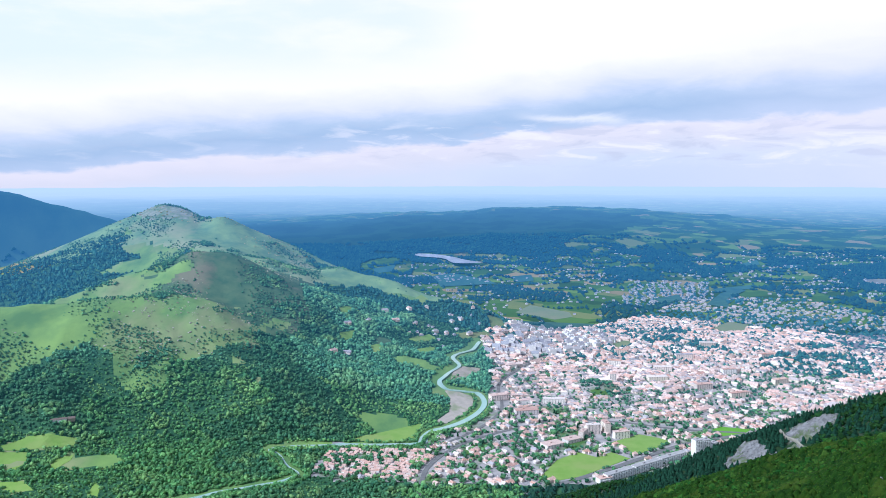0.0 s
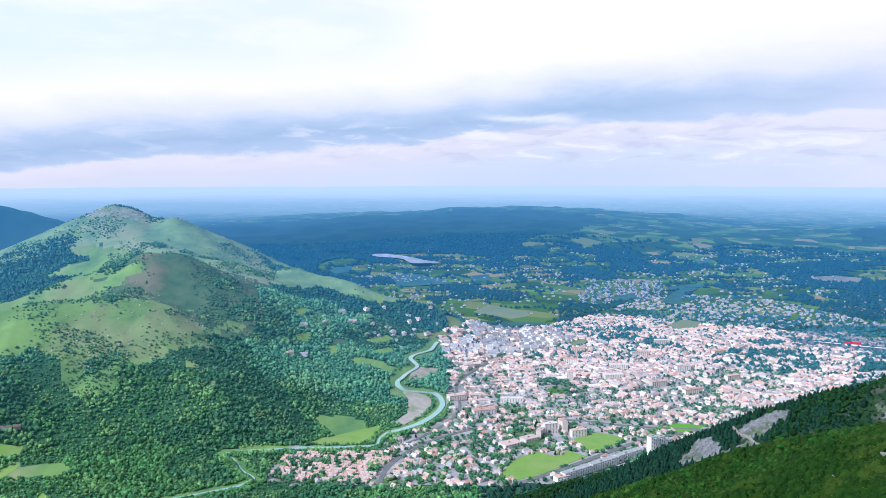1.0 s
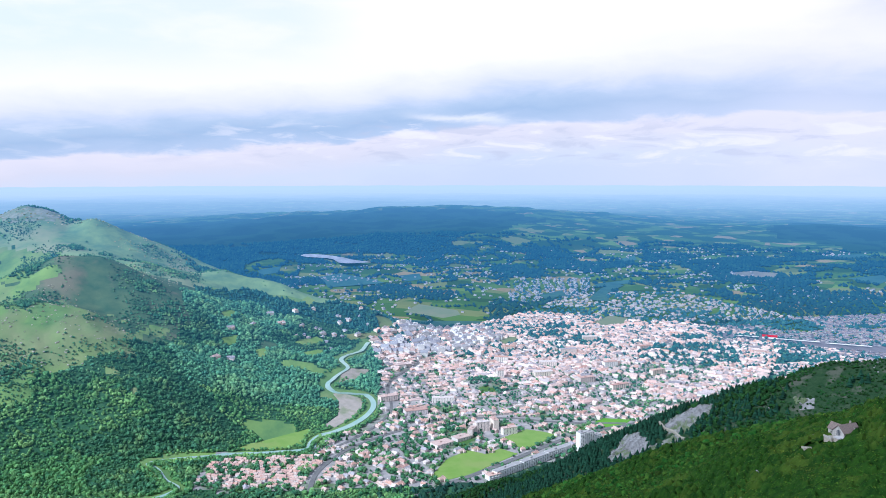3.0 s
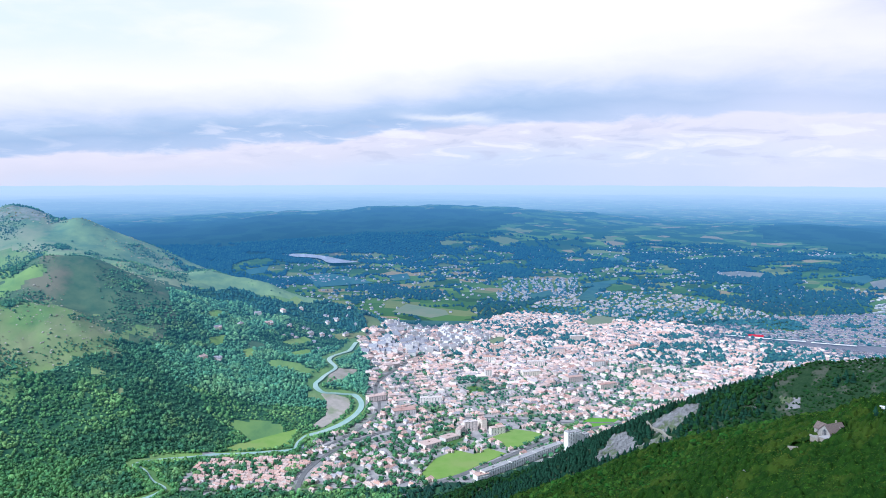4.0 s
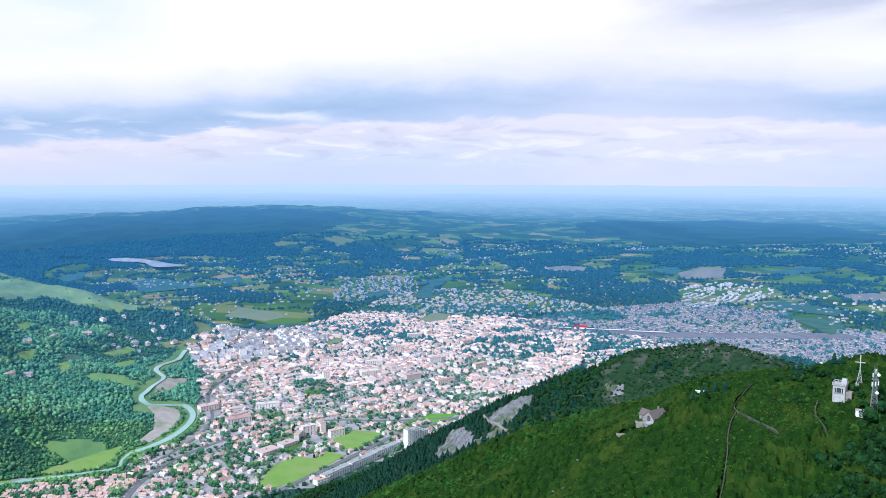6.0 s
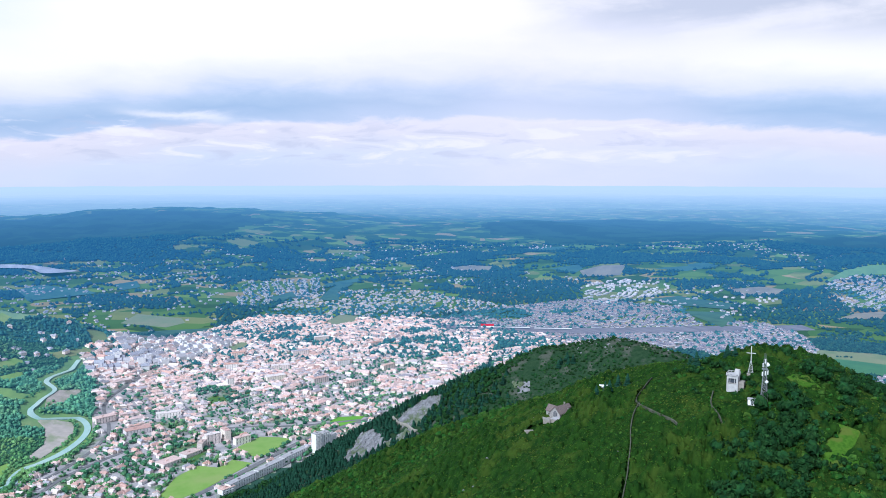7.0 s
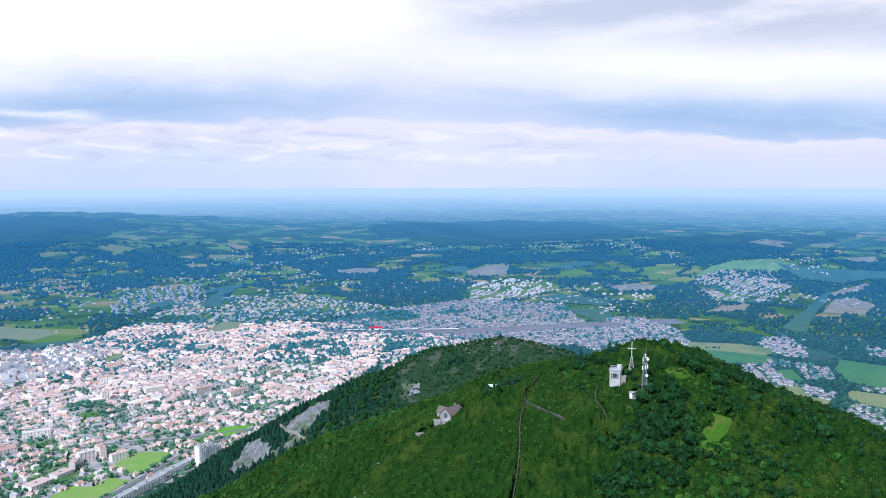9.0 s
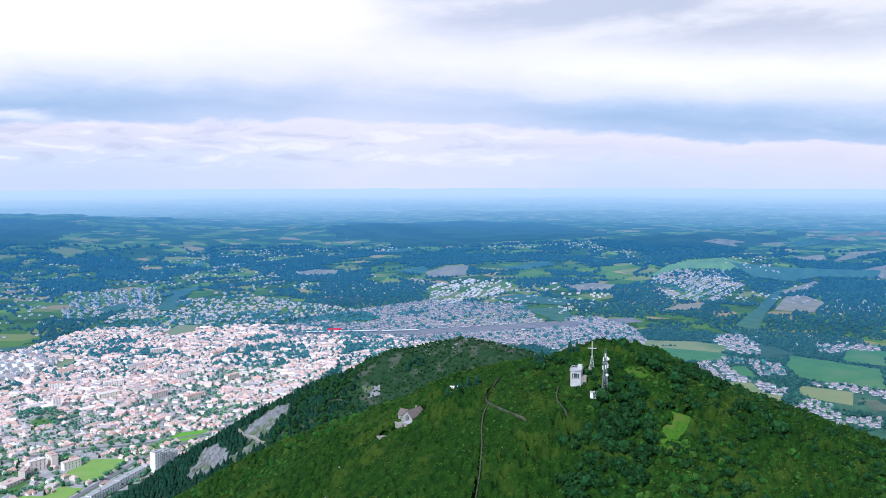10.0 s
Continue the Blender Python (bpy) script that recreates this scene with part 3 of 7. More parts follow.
GRASS_FRONT = [(-1162, 2032), (-1140, 2388), (-985, 2418), (-806, 2498), (-713, 2556), (-609, 2505), (-446, 2380), (-444, 2223), (-487, 2113), (-522, 2008), (-598, 1916), (-657, 1882), (-689, 1780), (-738, 1755), (-798, 1824), (-817, 1872), (-905, 1826), (-969, 1768), (-1060, 1700)]
GRASS_FLANK = [(-1067, 2306), (-1180, 2700), (-1029, 2868), (-955, 2897), (-788, 2443), (-905, 2373), (-955, 2343)]
VALE = [(-2646, 4679), (-1459, 3076), (-1236, 3076), (-1077, 3006), (-950, 2916), (-970, 2867), (-1104, 2843), (-1195, 2764), (-1072, 2336), (-1334, 2672), (-1530, 2689)]
SCRUB = [[(-934, 2311), (-893, 2340), (-761, 2298), (-717, 2291), (-704, 2197), (-765, 2164), (-830, 2088)], [(-644, 2128), (-578, 2297), (-502, 2256), (-509, 2212), (-571, 2204), (-616, 2109)]]
SHADED_POCKET = [(-436, 2346), (-359, 2400), (-299, 2275), (-345, 2193), (-410, 2195), (-451, 2244)]
DARK_WOOD = [(-1020, 1640), (-960, 1770), (-890, 1800), (-800, 1740), (-770, 1650), (-860, 1620)]
FOREST_RIDGE = [(-2456, 5357), (-2412, 9176), (-1068, 9019), (-93, 9243), (1392, 8937), (2021, 8726), (2242, 7840), (1654, 7245), (1061, 6486), (758, 5949), (328, 5954), (-285, 6127), (-587, 5608), (-501, 4000), (-646, 3700), (-881, 3700)]
FOREST_MID = [(4267, 7160), (5600, 8700), (6600, 8600), (7200, 6900), (6227, 4942), (5981, 4680), (5244, 4861), (4556, 5314), (4016, 5598), (4004, 6512)]
FOREST_EAST = [(5402, 4536), (5858, 4519), (6666, 4214), (7313, 3714), (7549, 3554), (6515, 3562), (5691, 3346), (5088, 3709), (4935, 4087)]
WOOD_EAST = [(3018, 1626), (3313, 1812), (3455, 1651), (3939, 1826), (4140, 2024), (4581, 2155), (4986, 1955), (3140, 1231), (3159, 1419)]
WOOD_COPSE = [(3256, 2681), (3508, 2807), (3595, 2623), (3340, 2352), (2838, 2102), (2712, 2299), (2891, 2556)]
WOOD_MOUND = [(1858, 3407), (2120, 3696), (2461, 3774), (2730, 3701), (2446, 3174), (2153, 3062), (1882, 3081)]
FORESTS = [FOREST_RIDGE, FOREST_MID, FOREST_EAST]
WOODS = [WOOD_EAST, WOOD_COPSE, WOOD_MOUND]
STRIP_EAST = [(2358, 1773), (2472, 1819), (2597, 1693), (2625, 1569), (2507, 1520), (2438, 1659)]
MEADOW_EAST = [(2389, 1738), (2466, 1674), (2500, 1495), (2375, 1461), (2269, 1545), (2250, 1645)]
RIPE_EAST = [(2124, 1532), (2268, 1590), (2219, 1479), (2184, 1428), (2079, 1416)]
PADDOCK = [(2334, 1395), (2391, 1368), (2279, 1266), (2237, 1299)]
CROP_EAST = [(2042, 1266), (2134, 1304), (2200, 1240), (2124, 1163), (2133, 1100), (1988, 1057), (1969, 1161)]
CROP_FAR = [(2480, 1279), (2653, 1347), (2672, 1219), (2680, 1061), (2440, 953), (2406, 1048), (2367, 1166)]
CROP_LOW = [(2231, 1116), (2289, 1128), (2333, 1000), (2189, 939), (2166, 1052)]
CROP_END = [(2895, 1261), (2978, 1164), (2746, 1073), (2701, 1195)]
PATCHES = [FIELD_LOW, FIELD_UP, FIELD_END, BANK_MEADOW, FIELD_FARM, FIELD_FARM_LOW, STRIP_EAST, MEADOW_EAST, RIPE_EAST, PADDOCK, CROP_EAST, CROP_FAR, CROP_LOW, CROP_END] + GLADES + DRY_GLADES
TOWN = [(-276, 1530), (-252, 1728), (-58, 1747), (111, 1958), (155, 2425), (130, 2700), (318, 2946), (623, 3171), (902, 3433), (1208, 3168), (1457, 3050), (1700, 2700), (1400, 2300), (1264, 2163), (675, 1745), (512, 1638), (303, 1525), (130, 1512), (-60, 1512), (-150, 1505)]
NORTH = [(844, 3743), (1065, 4440), (1562, 4558), (1406, 4010), (934, 3660)]
STATION = [(1398, 2942), (1809, 3095), (2455, 3138), (2700, 2700), (2486, 2418), (2375, 2136), (2162, 1943), (1852, 2300), (1462, 2625)]
SHEDS = [(2701, 3492), (3051, 3671), (3238, 3468), (3132, 3214), (2842, 3046), (2622, 3024), (2400, 2930), (2440, 3105)]
EAST = [(2083, 2053), (2371, 2302), (2640, 2352), (2720, 2257), (2642, 2014), (2405, 1758), (2158, 1624), (2050, 1720)]
EAST_LOW = [(2185, 1456), (2367, 1499), (2334, 1395), (2239, 1262), (2207, 1138), (2133, 1100), (2113, 1192), (2109, 1308), (2060, 1360)]
EAST_MID = [(2444, 1514), (2502, 1309), (2349, 1200), (2308, 1273), (2421, 1374), (2340, 1440)]
EAST_END = [(2037, 1035), (2148, 1043), (2169, 998), (2050, 906), (2118, 838), (2030, 803), (1960, 882), (1933, 953)]
EAST_TOP = [(2762, 1698), (2864, 1661), (2737, 1520), (2567, 1415), (2540, 1496), (2650, 1654)]
EAST_FAR = [(2897, 1384), (3046, 1225), (2939, 1163), (2772, 1305)]
EAST_ROW = [(2359, 1155), (2428, 1053), (2419, 931), (2334, 906), (2334, 1025), (2315, 1111)]
ESTATE = [(-268, 1535), (-245, 1720), (-75, 1735), (35, 1640), (-50, 1520)]
HILL_ESTATE = [(3694, 2696), (3960, 2829), (4140, 2754), (4310, 2536), (4006, 2306), (3733, 2228), (3445, 2148), (3359, 2332)]
SHEDS_EAST = [(3166, 3025), (3363, 3100), (3180, 2840), (3280, 2640), (3140, 2500), (3020, 2500), (3038, 2782)]
EASTSIDE = [(1420, 2320), (1690, 2700), (1852, 2300), (1650, 2050), (1300, 2150)]
SUBURB = [(902, 3433), (1250, 3950), (1800, 3850), (2000, 3110), (1457, 3050), (1208, 3168)]
BUILT = [TOWN, EASTSIDE, SUBURB, NORTH, STATION, SHEDS, SHEDS_EAST, EAST, EAST_LOW, EAST_MID, EAST_END, EAST_TOP, EAST_FAR, EAST_ROW, HILL_ESTATE]
RAILS = [(1500, 2790), (1900, 2510), (2360, 2290), (2500, 2240)]


CRAG_LOW = [(363, 905), (368, 885), (357, 838), (345, 806), (329, 813), (317, 833), (322, 865)]
CRAG_HIGH = [(375, 834), (385, 856), (402, 866), (420, 852), (424, 820), (412, 798), (399, 799), (384, 793), (373, 804)]
CRAG_FOOT = [(347, 816), (358, 812), (371, 802), (370, 785), (358, 786), (346, 797)]
LEDGE = [(449, 718), (456, 711), (462, 699), (459, 693), (450, 703)]
CRAGS = [CRAG_LOW, CRAG_HIGH, CRAG_FOOT, LEDGE]


def craggy(x, y):
    """Bare rock of the spur, with a frayed edge."""
    return within(x + 5 * fbm(x, y, 16, 63, 3), y + 5 * fbm(x, y, 16, 64, 3), CRAGS)


def within(x, y, polys):
    hit = np.zeros(np.shape(x), bool)
    for p in polys:
        hit |= inside(x, y, p)
    return hit


def built(x, y):
    return within(x, y, BUILT)


def patch(x, y):
    return within(x, y, PATCHES)


def grassy(x, y):
    """Open grass on the western hills, with a frayed edge."""
    u, v = x + 26 * fbm(x, y, 90, 37, 3), y + 26 * fbm(x, y, 90, 39, 3)
    return within(u, v, [GRASS_BACK, GRASS_FRONT, GRASS_FLANK]) & ~inside(u, v, VALE)


def near_hill(x, y):
    """1 on the ridge under the drone and its spur."""
    return np.maximum(crest(x, y, *RIDGES[0]), crest(x, y, *RIDGES[1])) > 12


def wooded(x, y, z):
    """Whether trees stand there, away from the near hill."""
    d = np.hypot(x, y)
    west = x < 0.06 * y
    south = (y < 1512) & (x < 330)
    hills = west & (d < 4000) & ~grassy(x, y) & (fbm(x, y, 170, 33, 3) > -0.85) & ((d < 2900) | (fbm(x, y, 260, 23, 3) > -0.1))
    plain = ~west & ((fbm(x, y, 300, 27, 4) > 0.10) | (np.abs(grain(x, y, 240, 29)) < 0.06)) & ~built(x, y)
    deep = (d > 4000) & ((fbm(x, y, 420, 27, 4) > 0.24) | (np.abs(grain(x, y, 260, 29)) < 0.05) | (np.abs(grain(x, y, 170, 35)) < 0.05))
    wood = np.where(d > 4000, deep | (within(x, y, FORESTS) & (fbm(x, y, 300, 45, 2) > -0.5)), hills | plain | south) | within(x, y, WOODS)
    clear = patch(x, y) | (along(x, y, RIVER) < 24) | inside(x, y, GRAVEL) | inside(x, y, GRAVEL_UP) | near_hill(x, y) | (built(x, y) & (d < 4700)) | (along(x, y, RAILS) < 50)
    return wood & ~clear


# ---- mesh helpers ----
def mesh_of(name, verts, tris, mats, slots=None, smooth=False):
    """A mesh from arrays of places and triangles."""
    me = bpy.data.meshes.new(name)
    verts, tris = np.asarray(verts, np.float32), np.asarray(tris, np.int32)
    me.vertices.add(len(verts))
    me.vertices.foreach_set("co", verts.ravel())
    me.loops.add(tris.size)
    me.loops.foreach_set("vertex_index", tris.ravel())
    me.polygons.add(len(tris))
    me.polygons.foreach_set("loop_start", np.arange(0, tris.size, tris.shape[1], dtype=np.int32))
    if slots is not None:
        me.polygons.foreach_set("material_index", np.asarray(slots, np.int32))
    me.polygons.foreach_set("use_smooth", np.full(len(tris), smooth))
    for m in mats if isinstance(mats, (list, tuple)) else [mats]:
        me.materials.append(m)
    me.update(calc_edges=True)
    return me


def scatter(kinds, pick, place, size, turn):
    """Copies of small templates (verts, tris, slots) joined into arrays. size: one number or three for each copy."""
    place, size, turn = np.asarray(place, float), np.asarray(size, float), np.asarray(turn, float)
    if size.ndim == 1:
        size = np.repeat(size[:, None], 3, 1)
    out_v, out_t, out_s, start = [], [], [], 0
    for k, (v, t, slot) in enumerate(kinds):
        ids = np.nonzero(pick == k)[0]
        if not len(ids):
            continue
        s, c = np.sin(turn[ids])[:, None], np.cos(turn[ids])[:, None]
        w = v[None] * size[ids][:, None, :]
        w = np.stack([w[..., 0] * c - w[..., 1] * s, w[..., 0] * s + w[..., 1] * c, w[..., 2]], -1) + place[ids][:, None, :]
        out_v.append(w.reshape(-1, 3))
        out_t.append((t[None] + (start + np.arange(len(ids)) * len(v))[:, None, None]).reshape(-1, 3))
        out_s.append(np.tile(slot, len(ids)))
        start += len(ids) * len(v)
    return np.concatenate(out_v), np.concatenate(out_t), np.concatenate(out_s)


def stuff(name, kinds, pick, place, size, turn, mats, label, category, smooth=False):
    v, t, s = scatter(kinds, pick, place, size, turn)
    return tagged(new(name, mesh_of(name, v, t, mats, s, smooth)), label, category, kind="stuff")


def thing(name, at, label, category, group="", turn=0.0, kind=""):
    e = new(name)
    e.matrix_basis = pose(*at, 0, 0, turn)
    return tagged(e, label, category, group, kind)


def part(name, bm, mat, parent, label="", smooth=False):
    me = bpy.data.meshes.new(name)
    bmesh.ops.recalc_face_normals(bm, faces=bm.faces)
    bm.to_mesh(me)
    bm.free()
    if smooth:
        me.polygons.foreach_set("use_smooth", [True] * len(me.polygons))
    me.materials.append(mat)
    ob = new(name, me)
    ob.parent = parent
    if label:
        ob["label"] = label
    return ob


def box(bm, lo, hi, bevel=0.0):
    (x0, y0, z0), (x1, y1, z1) = lo, hi
    made = bmesh.ops.create_cube(bm, size=1, matrix=Matrix.LocRotScale(((x0 + x1) / 2, (y0 + y1) / 2, (z0 + z1) / 2), None, (x1 - x0, y1 - y0, z1 - z0)))
    if bevel:
        edges = {e for v in made["verts"] for e in v.link_edges}
        bmesh.ops.bevel(bm, geom=list(edges), offset=bevel, segments=1, affect="EDGES")
    return bm


def boxes(*pairs, bevel=0.0):
    bm = bmesh.new()
    for lo, hi in pairs:
        box(bm, lo, hi, bevel)
    return bm


def rod(bm, a, b, r, sides=6, r2=None):
    a, b = Vector(a), Vector(b)
    m = Matrix.Translation((a + b) / 2) @ (b - a).to_track_quat("Z", "Y").to_matrix().to_4x4()
    bmesh.ops.create_cone(bm, cap_ends=True, segments=sides, radius1=r, radius2=r if r2 is None else r2, depth=(b - a).length, matrix=m)
    return bm


# ---- ground: one sheet from under the drone to the skyline ----
def make_ground():
    az = np.radians(np.concatenate([np.arange(-180, -38, 4.0), np.arange(-38, 76, 0.22), np.arange(76, 180.1, 4.0)]))
    d = [0.3, 8.0, 18.0, 30.0]
    while d[-1] < 4000:
        d.append(d[-1] * (1.007 if 1750 < d[-1] < 3000 else 1.010 if d[-1] < 3700 and d[-1] > 1750 else 1.016) + 0.2)
    while d[-1] < 60000:
        d.append(d[-1] * 1.022)
    d = np.array(d)
    A, D = np.meshgrid(az, d)
    X, Y = D * np.sin(A), D * np.cos(A)
    Z = height(X, Y)
    rows, cols = X.shape
    sx, sy, sz, _ = squeeze(X, Y, Z)
    verts = np.stack([sx, sy, sz], -1).reshape(-1, 3)
    i = (np.arange(rows - 1)[:, None] * cols + np.arange(cols - 1)).ravel()
    quads = np.stack([i, i + cols, i + cols + 1, i + 1], 1)[:, ::-1]
    cx, cy, cz, cd = (a.ravel() for a in ((X[:-1, :-1] + X[1:, 1:]) / 2, (Y[:-1, :-1] + Y[1:, 1:]) / 2, (Z[:-1, :-1] + Z[1:, 1:]) / 2, (D[:-1, :-1] + D[1:, 1:]) / 2))
    slot = np.zeros(len(cx), int)
    slot[wooded(cx, cy, cz)] = 1
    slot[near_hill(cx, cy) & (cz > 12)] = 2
    slot[(slot == 2) & (crest(cx, cy, *RIDGES[1]) > crest(cx, cy, *RIDGES[0]))] = 7
    slot[(slot == 7) & craggy(cx, cy)] = 10
    slot[(inside(cx, cy, TOWN) | inside(cx, cy, SHEDS)) & (cd < 3500) & (cz < 60) & (slot != 2) & (slot != 7)] = 3
    slot[(slot == 0) & (cx > 0.06 * cy)] = 5
    open_ = (slot == 0) & (cx < 0.06 * cy)
    slot[open_ & inside(cx, cy, GRASS_BACK)] = 9
    # dark heath only right of the crest, as that face's painted shade
    slot[open_ & (crest(cx, cy, *RIDGES[2]) > cz - 22) & (cx > -850 + 90 * fbm(cx, cy, 120, 69, 5)) & (cy > 2190 + 60 * fbm(cx, cy, 90, 70, 5))] = 8
    slot[(slot == 9) & (cz > 446 + 14 * fbm(cx, cy, 60, 68, 2)) & (cx < -1040)] = 6
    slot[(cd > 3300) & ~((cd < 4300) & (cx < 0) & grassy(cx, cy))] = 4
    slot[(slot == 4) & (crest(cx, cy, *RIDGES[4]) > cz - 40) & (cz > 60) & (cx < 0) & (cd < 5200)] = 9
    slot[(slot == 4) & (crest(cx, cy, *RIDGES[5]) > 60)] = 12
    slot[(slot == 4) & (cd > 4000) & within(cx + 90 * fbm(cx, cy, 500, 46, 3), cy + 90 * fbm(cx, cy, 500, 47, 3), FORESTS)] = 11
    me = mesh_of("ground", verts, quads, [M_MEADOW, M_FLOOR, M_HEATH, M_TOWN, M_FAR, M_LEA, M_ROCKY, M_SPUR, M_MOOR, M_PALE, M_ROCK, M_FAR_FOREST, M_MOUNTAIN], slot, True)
    plan = me.uv_layers.new(name="plan")
    flat = np.stack([X.ravel(), Y.ravel()], 1) / 1000
    plan.data.foreach_set("uv", flat[quads.ravel()].astype(np.float32).ravel())
    return tagged(new("ground", me), "green hills, town floor and plain under painted haze reaching the skyline", "ground", kind="structure")


ground = make_ground()

# ---- water, fields, roads: thin sheets laid on the ground ----
def sheet(name, poly, mat, label, category, lift=0.5, step=18.0):
    """A field or bank that follows the ground inside an outline."""
    bm = bmesh.new()
    f = bm.faces.new([bm.verts.new((x, y, 0)) for x, y in poly])
    bmesh.ops.triangulate(bm, faces=[f])
    for _ in range(4):
        long = [e for e in bm.edges if e.calc_length() > step]
        if long:
            bmesh.ops.subdivide_edges(bm, edges=long, cuts=1)
            bmesh.ops.triangulate(bm, faces=[q for q in bm.faces if len(q.verts) > 3])
    zs = height(np.array([v.co.x for v in bm.verts]), np.array([v.co.y for v in bm.verts]))
    for v, z in zip(bm.verts, zs):
        v.co.z = z + lift
    rim = [e for e in bm.edges if e.is_boundary]
    down = bmesh.ops.extrude_edge_only(bm, edges=rim)
    for v in down["geom"]:
        if isinstance(v, bmesh.types.BMVert):
            v.co.z -= 2.5
    bmesh.ops.recalc_face_normals(bm, faces=bm.faces)
    me = bpy.data.meshes.new(name)
    bm.to_mesh(me)
    bm.free()
    me.materials.append(mat)
    return tagged(new(name, me), label, category, kind="structure")


def curve_of(line, step):
    """Points along a smooth line through the given ones."""
    p = np.array(line, float)
    t = np.arange(len(p))
    fine = np.linspace(0, len(p) - 1, max(2, int(np.hypot(*np.diff(p, axis=0).T).sum() / step)))
    m = np.gradient(p, axis=0)
    i = np.minimum(fine.astype(int), len(p) - 2)
    u = (fine - i)[:, None]
    a, b, c, d = 2 * u ** 3 - 3 * u ** 2 + 1, u ** 3 - 2 * u ** 2 + u, -2 * u ** 3 + 3 * u ** 2, u ** 3 - u ** 2
    return a * p[i] + b * m[i] + c * p[i + 1] + d * m[i + 1]


def ribbon(name, line, width, mat, label, category, lift=0.4, step=12.0, wander=0.0, thin=(0.9, 1.0)):
    """A road, path or river of that width along a line."""
    p = curve_of(line, step)
    n = np.gradient(p, axis=0)
    n = np.stack([-n[:, 1], n[:, 0]], 1) / np.maximum(np.hypot(n[:, 0], n[:, 1]), 1e-6)[:, None]
    w = width * np.interp(np.linspace(0, 1, len(p)), (0, thin[0], thin[0] + 0.08, 1), (1, 1, thin[1], thin[1])) * (1 + wander * grain(p[:, 0], p[:, 1], 60, 40))
    cols = []
    for s, drop in ((-0.5, 2.0), (-0.5, 0), (0, 0), (0.5, 0), (0.5, 2.0)):
        q = p + n * (s * w)[:, None]
        z = (height(q[:, 0], q[:, 1]) if width < 15 else height(p[:, 0], p[:, 1])) + lift - drop
        x, y, z, _ = squeeze(q[:, 0], q[:, 1], z)
        cols.append(np.stack([x, y, z], 1))
    k, r = 5, len(p)
    v = np.stack(cols, 1).reshape(-1, 3)
    i = (np.arange(r - 1)[:, None] * k + np.arange(k - 1)).ravel()
    quads = np.stack([i, i + 1, i + k + 1, i + k], 1)[:, ::-1]
    return tagged(new(name, mesh_of(name, v, quads, mat, None, False)), label, category, kind="structure")


ribbon("water", RIVER, 21, M_WATER, "milky turquoise mountain river winding through the valley", "river", 0.7, 9, 0.35, (0.62, 0.6))
sheet("gravel_bank_1", GRAVEL, M_GRAVEL, "pale grey gravel bank inside the river bend", "gravel", 1.0)
sheet("gravel_bank_2", GRAVEL_UP, M_GRAVEL, "wide gravel flats beside the upper river", "gravel", 1.0)
for q in GLADES:
    sheet("glade", q, M_FIELD, "small light green meadow among woods", "field", 0.6)
for q in DRY_GLADES:
    sheet("dry_glade", q, M_DRY, "dry yellowish meadow among trees and houses", "field", 0.6)
sheet("field_1", FIELD_LOW, M_FIELD, "mown light green field at the edge of town", "field")
sheet("field_2", FIELD_UP, M_FIELD, "light green meadow between town blocks", "field")
sheet("field_3", FIELD_END, M_PARK, "bright green sports field under the wooded spur", "field")
sheet("field_4", BANK_MEADOW, M_FIELD, "yellow-green meadow on the river bank", "field")
sheet("field_5", FIELD_FARM, M_FIELD, "light green pasture beside the hill farm", "field")
sheet("field_12", FIELD_FARM_LOW, M_FIELD, "small light green pasture below the farm", "field")
sheet("field_6", MEADOW_EAST, M_CROP, "dark green crop field on the plain", "field")
sheet("field_7", RIPE_EAST, M_STUBBLE, "ripe golden brown field on the plain", "field", 0.8)
sheet("field_8", CROP_EAST, M_DRY, "light green meadow between village houses", "field")
sheet("field_9", CROP_FAR, M_CROP, "wide green crop field on the plain", "field")
sheet("field_13", STRIP_EAST, M_DRY, "dry yellowish meadow strip beside the station quarter", "field", 0.8)
sheet("field_14", PADDOCK, M_CROP, "small green paddock among village houses", "field")
sheet("field_15", CROP_LOW, M_DRY, "dry yellowish meadow by the village row", "field")
sheet("field_16", CROP_END, M_CROP, "green crop field near distant woods", "field")
AVENUE = [(60, 1400), (160, 1470), (237, 1524), (346, 1602), (417, 1655), (544, 1748), (643, 1795), (800, 1850), (1000, 1930), (1250, 2100)]
BOULEVARD = [(-60, 1400), (-49, 1452), (-45, 1520), (-30, 1614), (20, 1724), (87, 1803), (203, 1886), (307, 1927), (447, 1912), (573, 1861), (727, 1835)]
QUAY = [(-230, 1720), (-60, 1720), (60, 1830), (150, 2000), (160, 2200), (230, 2400), (330, 2600)]
ribbon("road_1", AVENUE, 13, M_ASPHALT, "straight grey avenue past the long blocks", "road", 0.8)
ribbon("road_2", BOULEVARD, 10, M_ASPHALT, "grey boulevard curving into town", "road", 0.8)
ribbon("road_3", QUAY, 8, M_ASPHALT, "grey riverside road", "road", 0.8)
ribbon("railway", [(900, 3160), (1150, 2990), (1350, 2870), (1500, 2790), (1900, 2520), (2360, 2300), (2800, 2110)], 105, M_BALLAST, "wide rail yard of grey brown ballast and tracks", "railway", 1.2, 25)


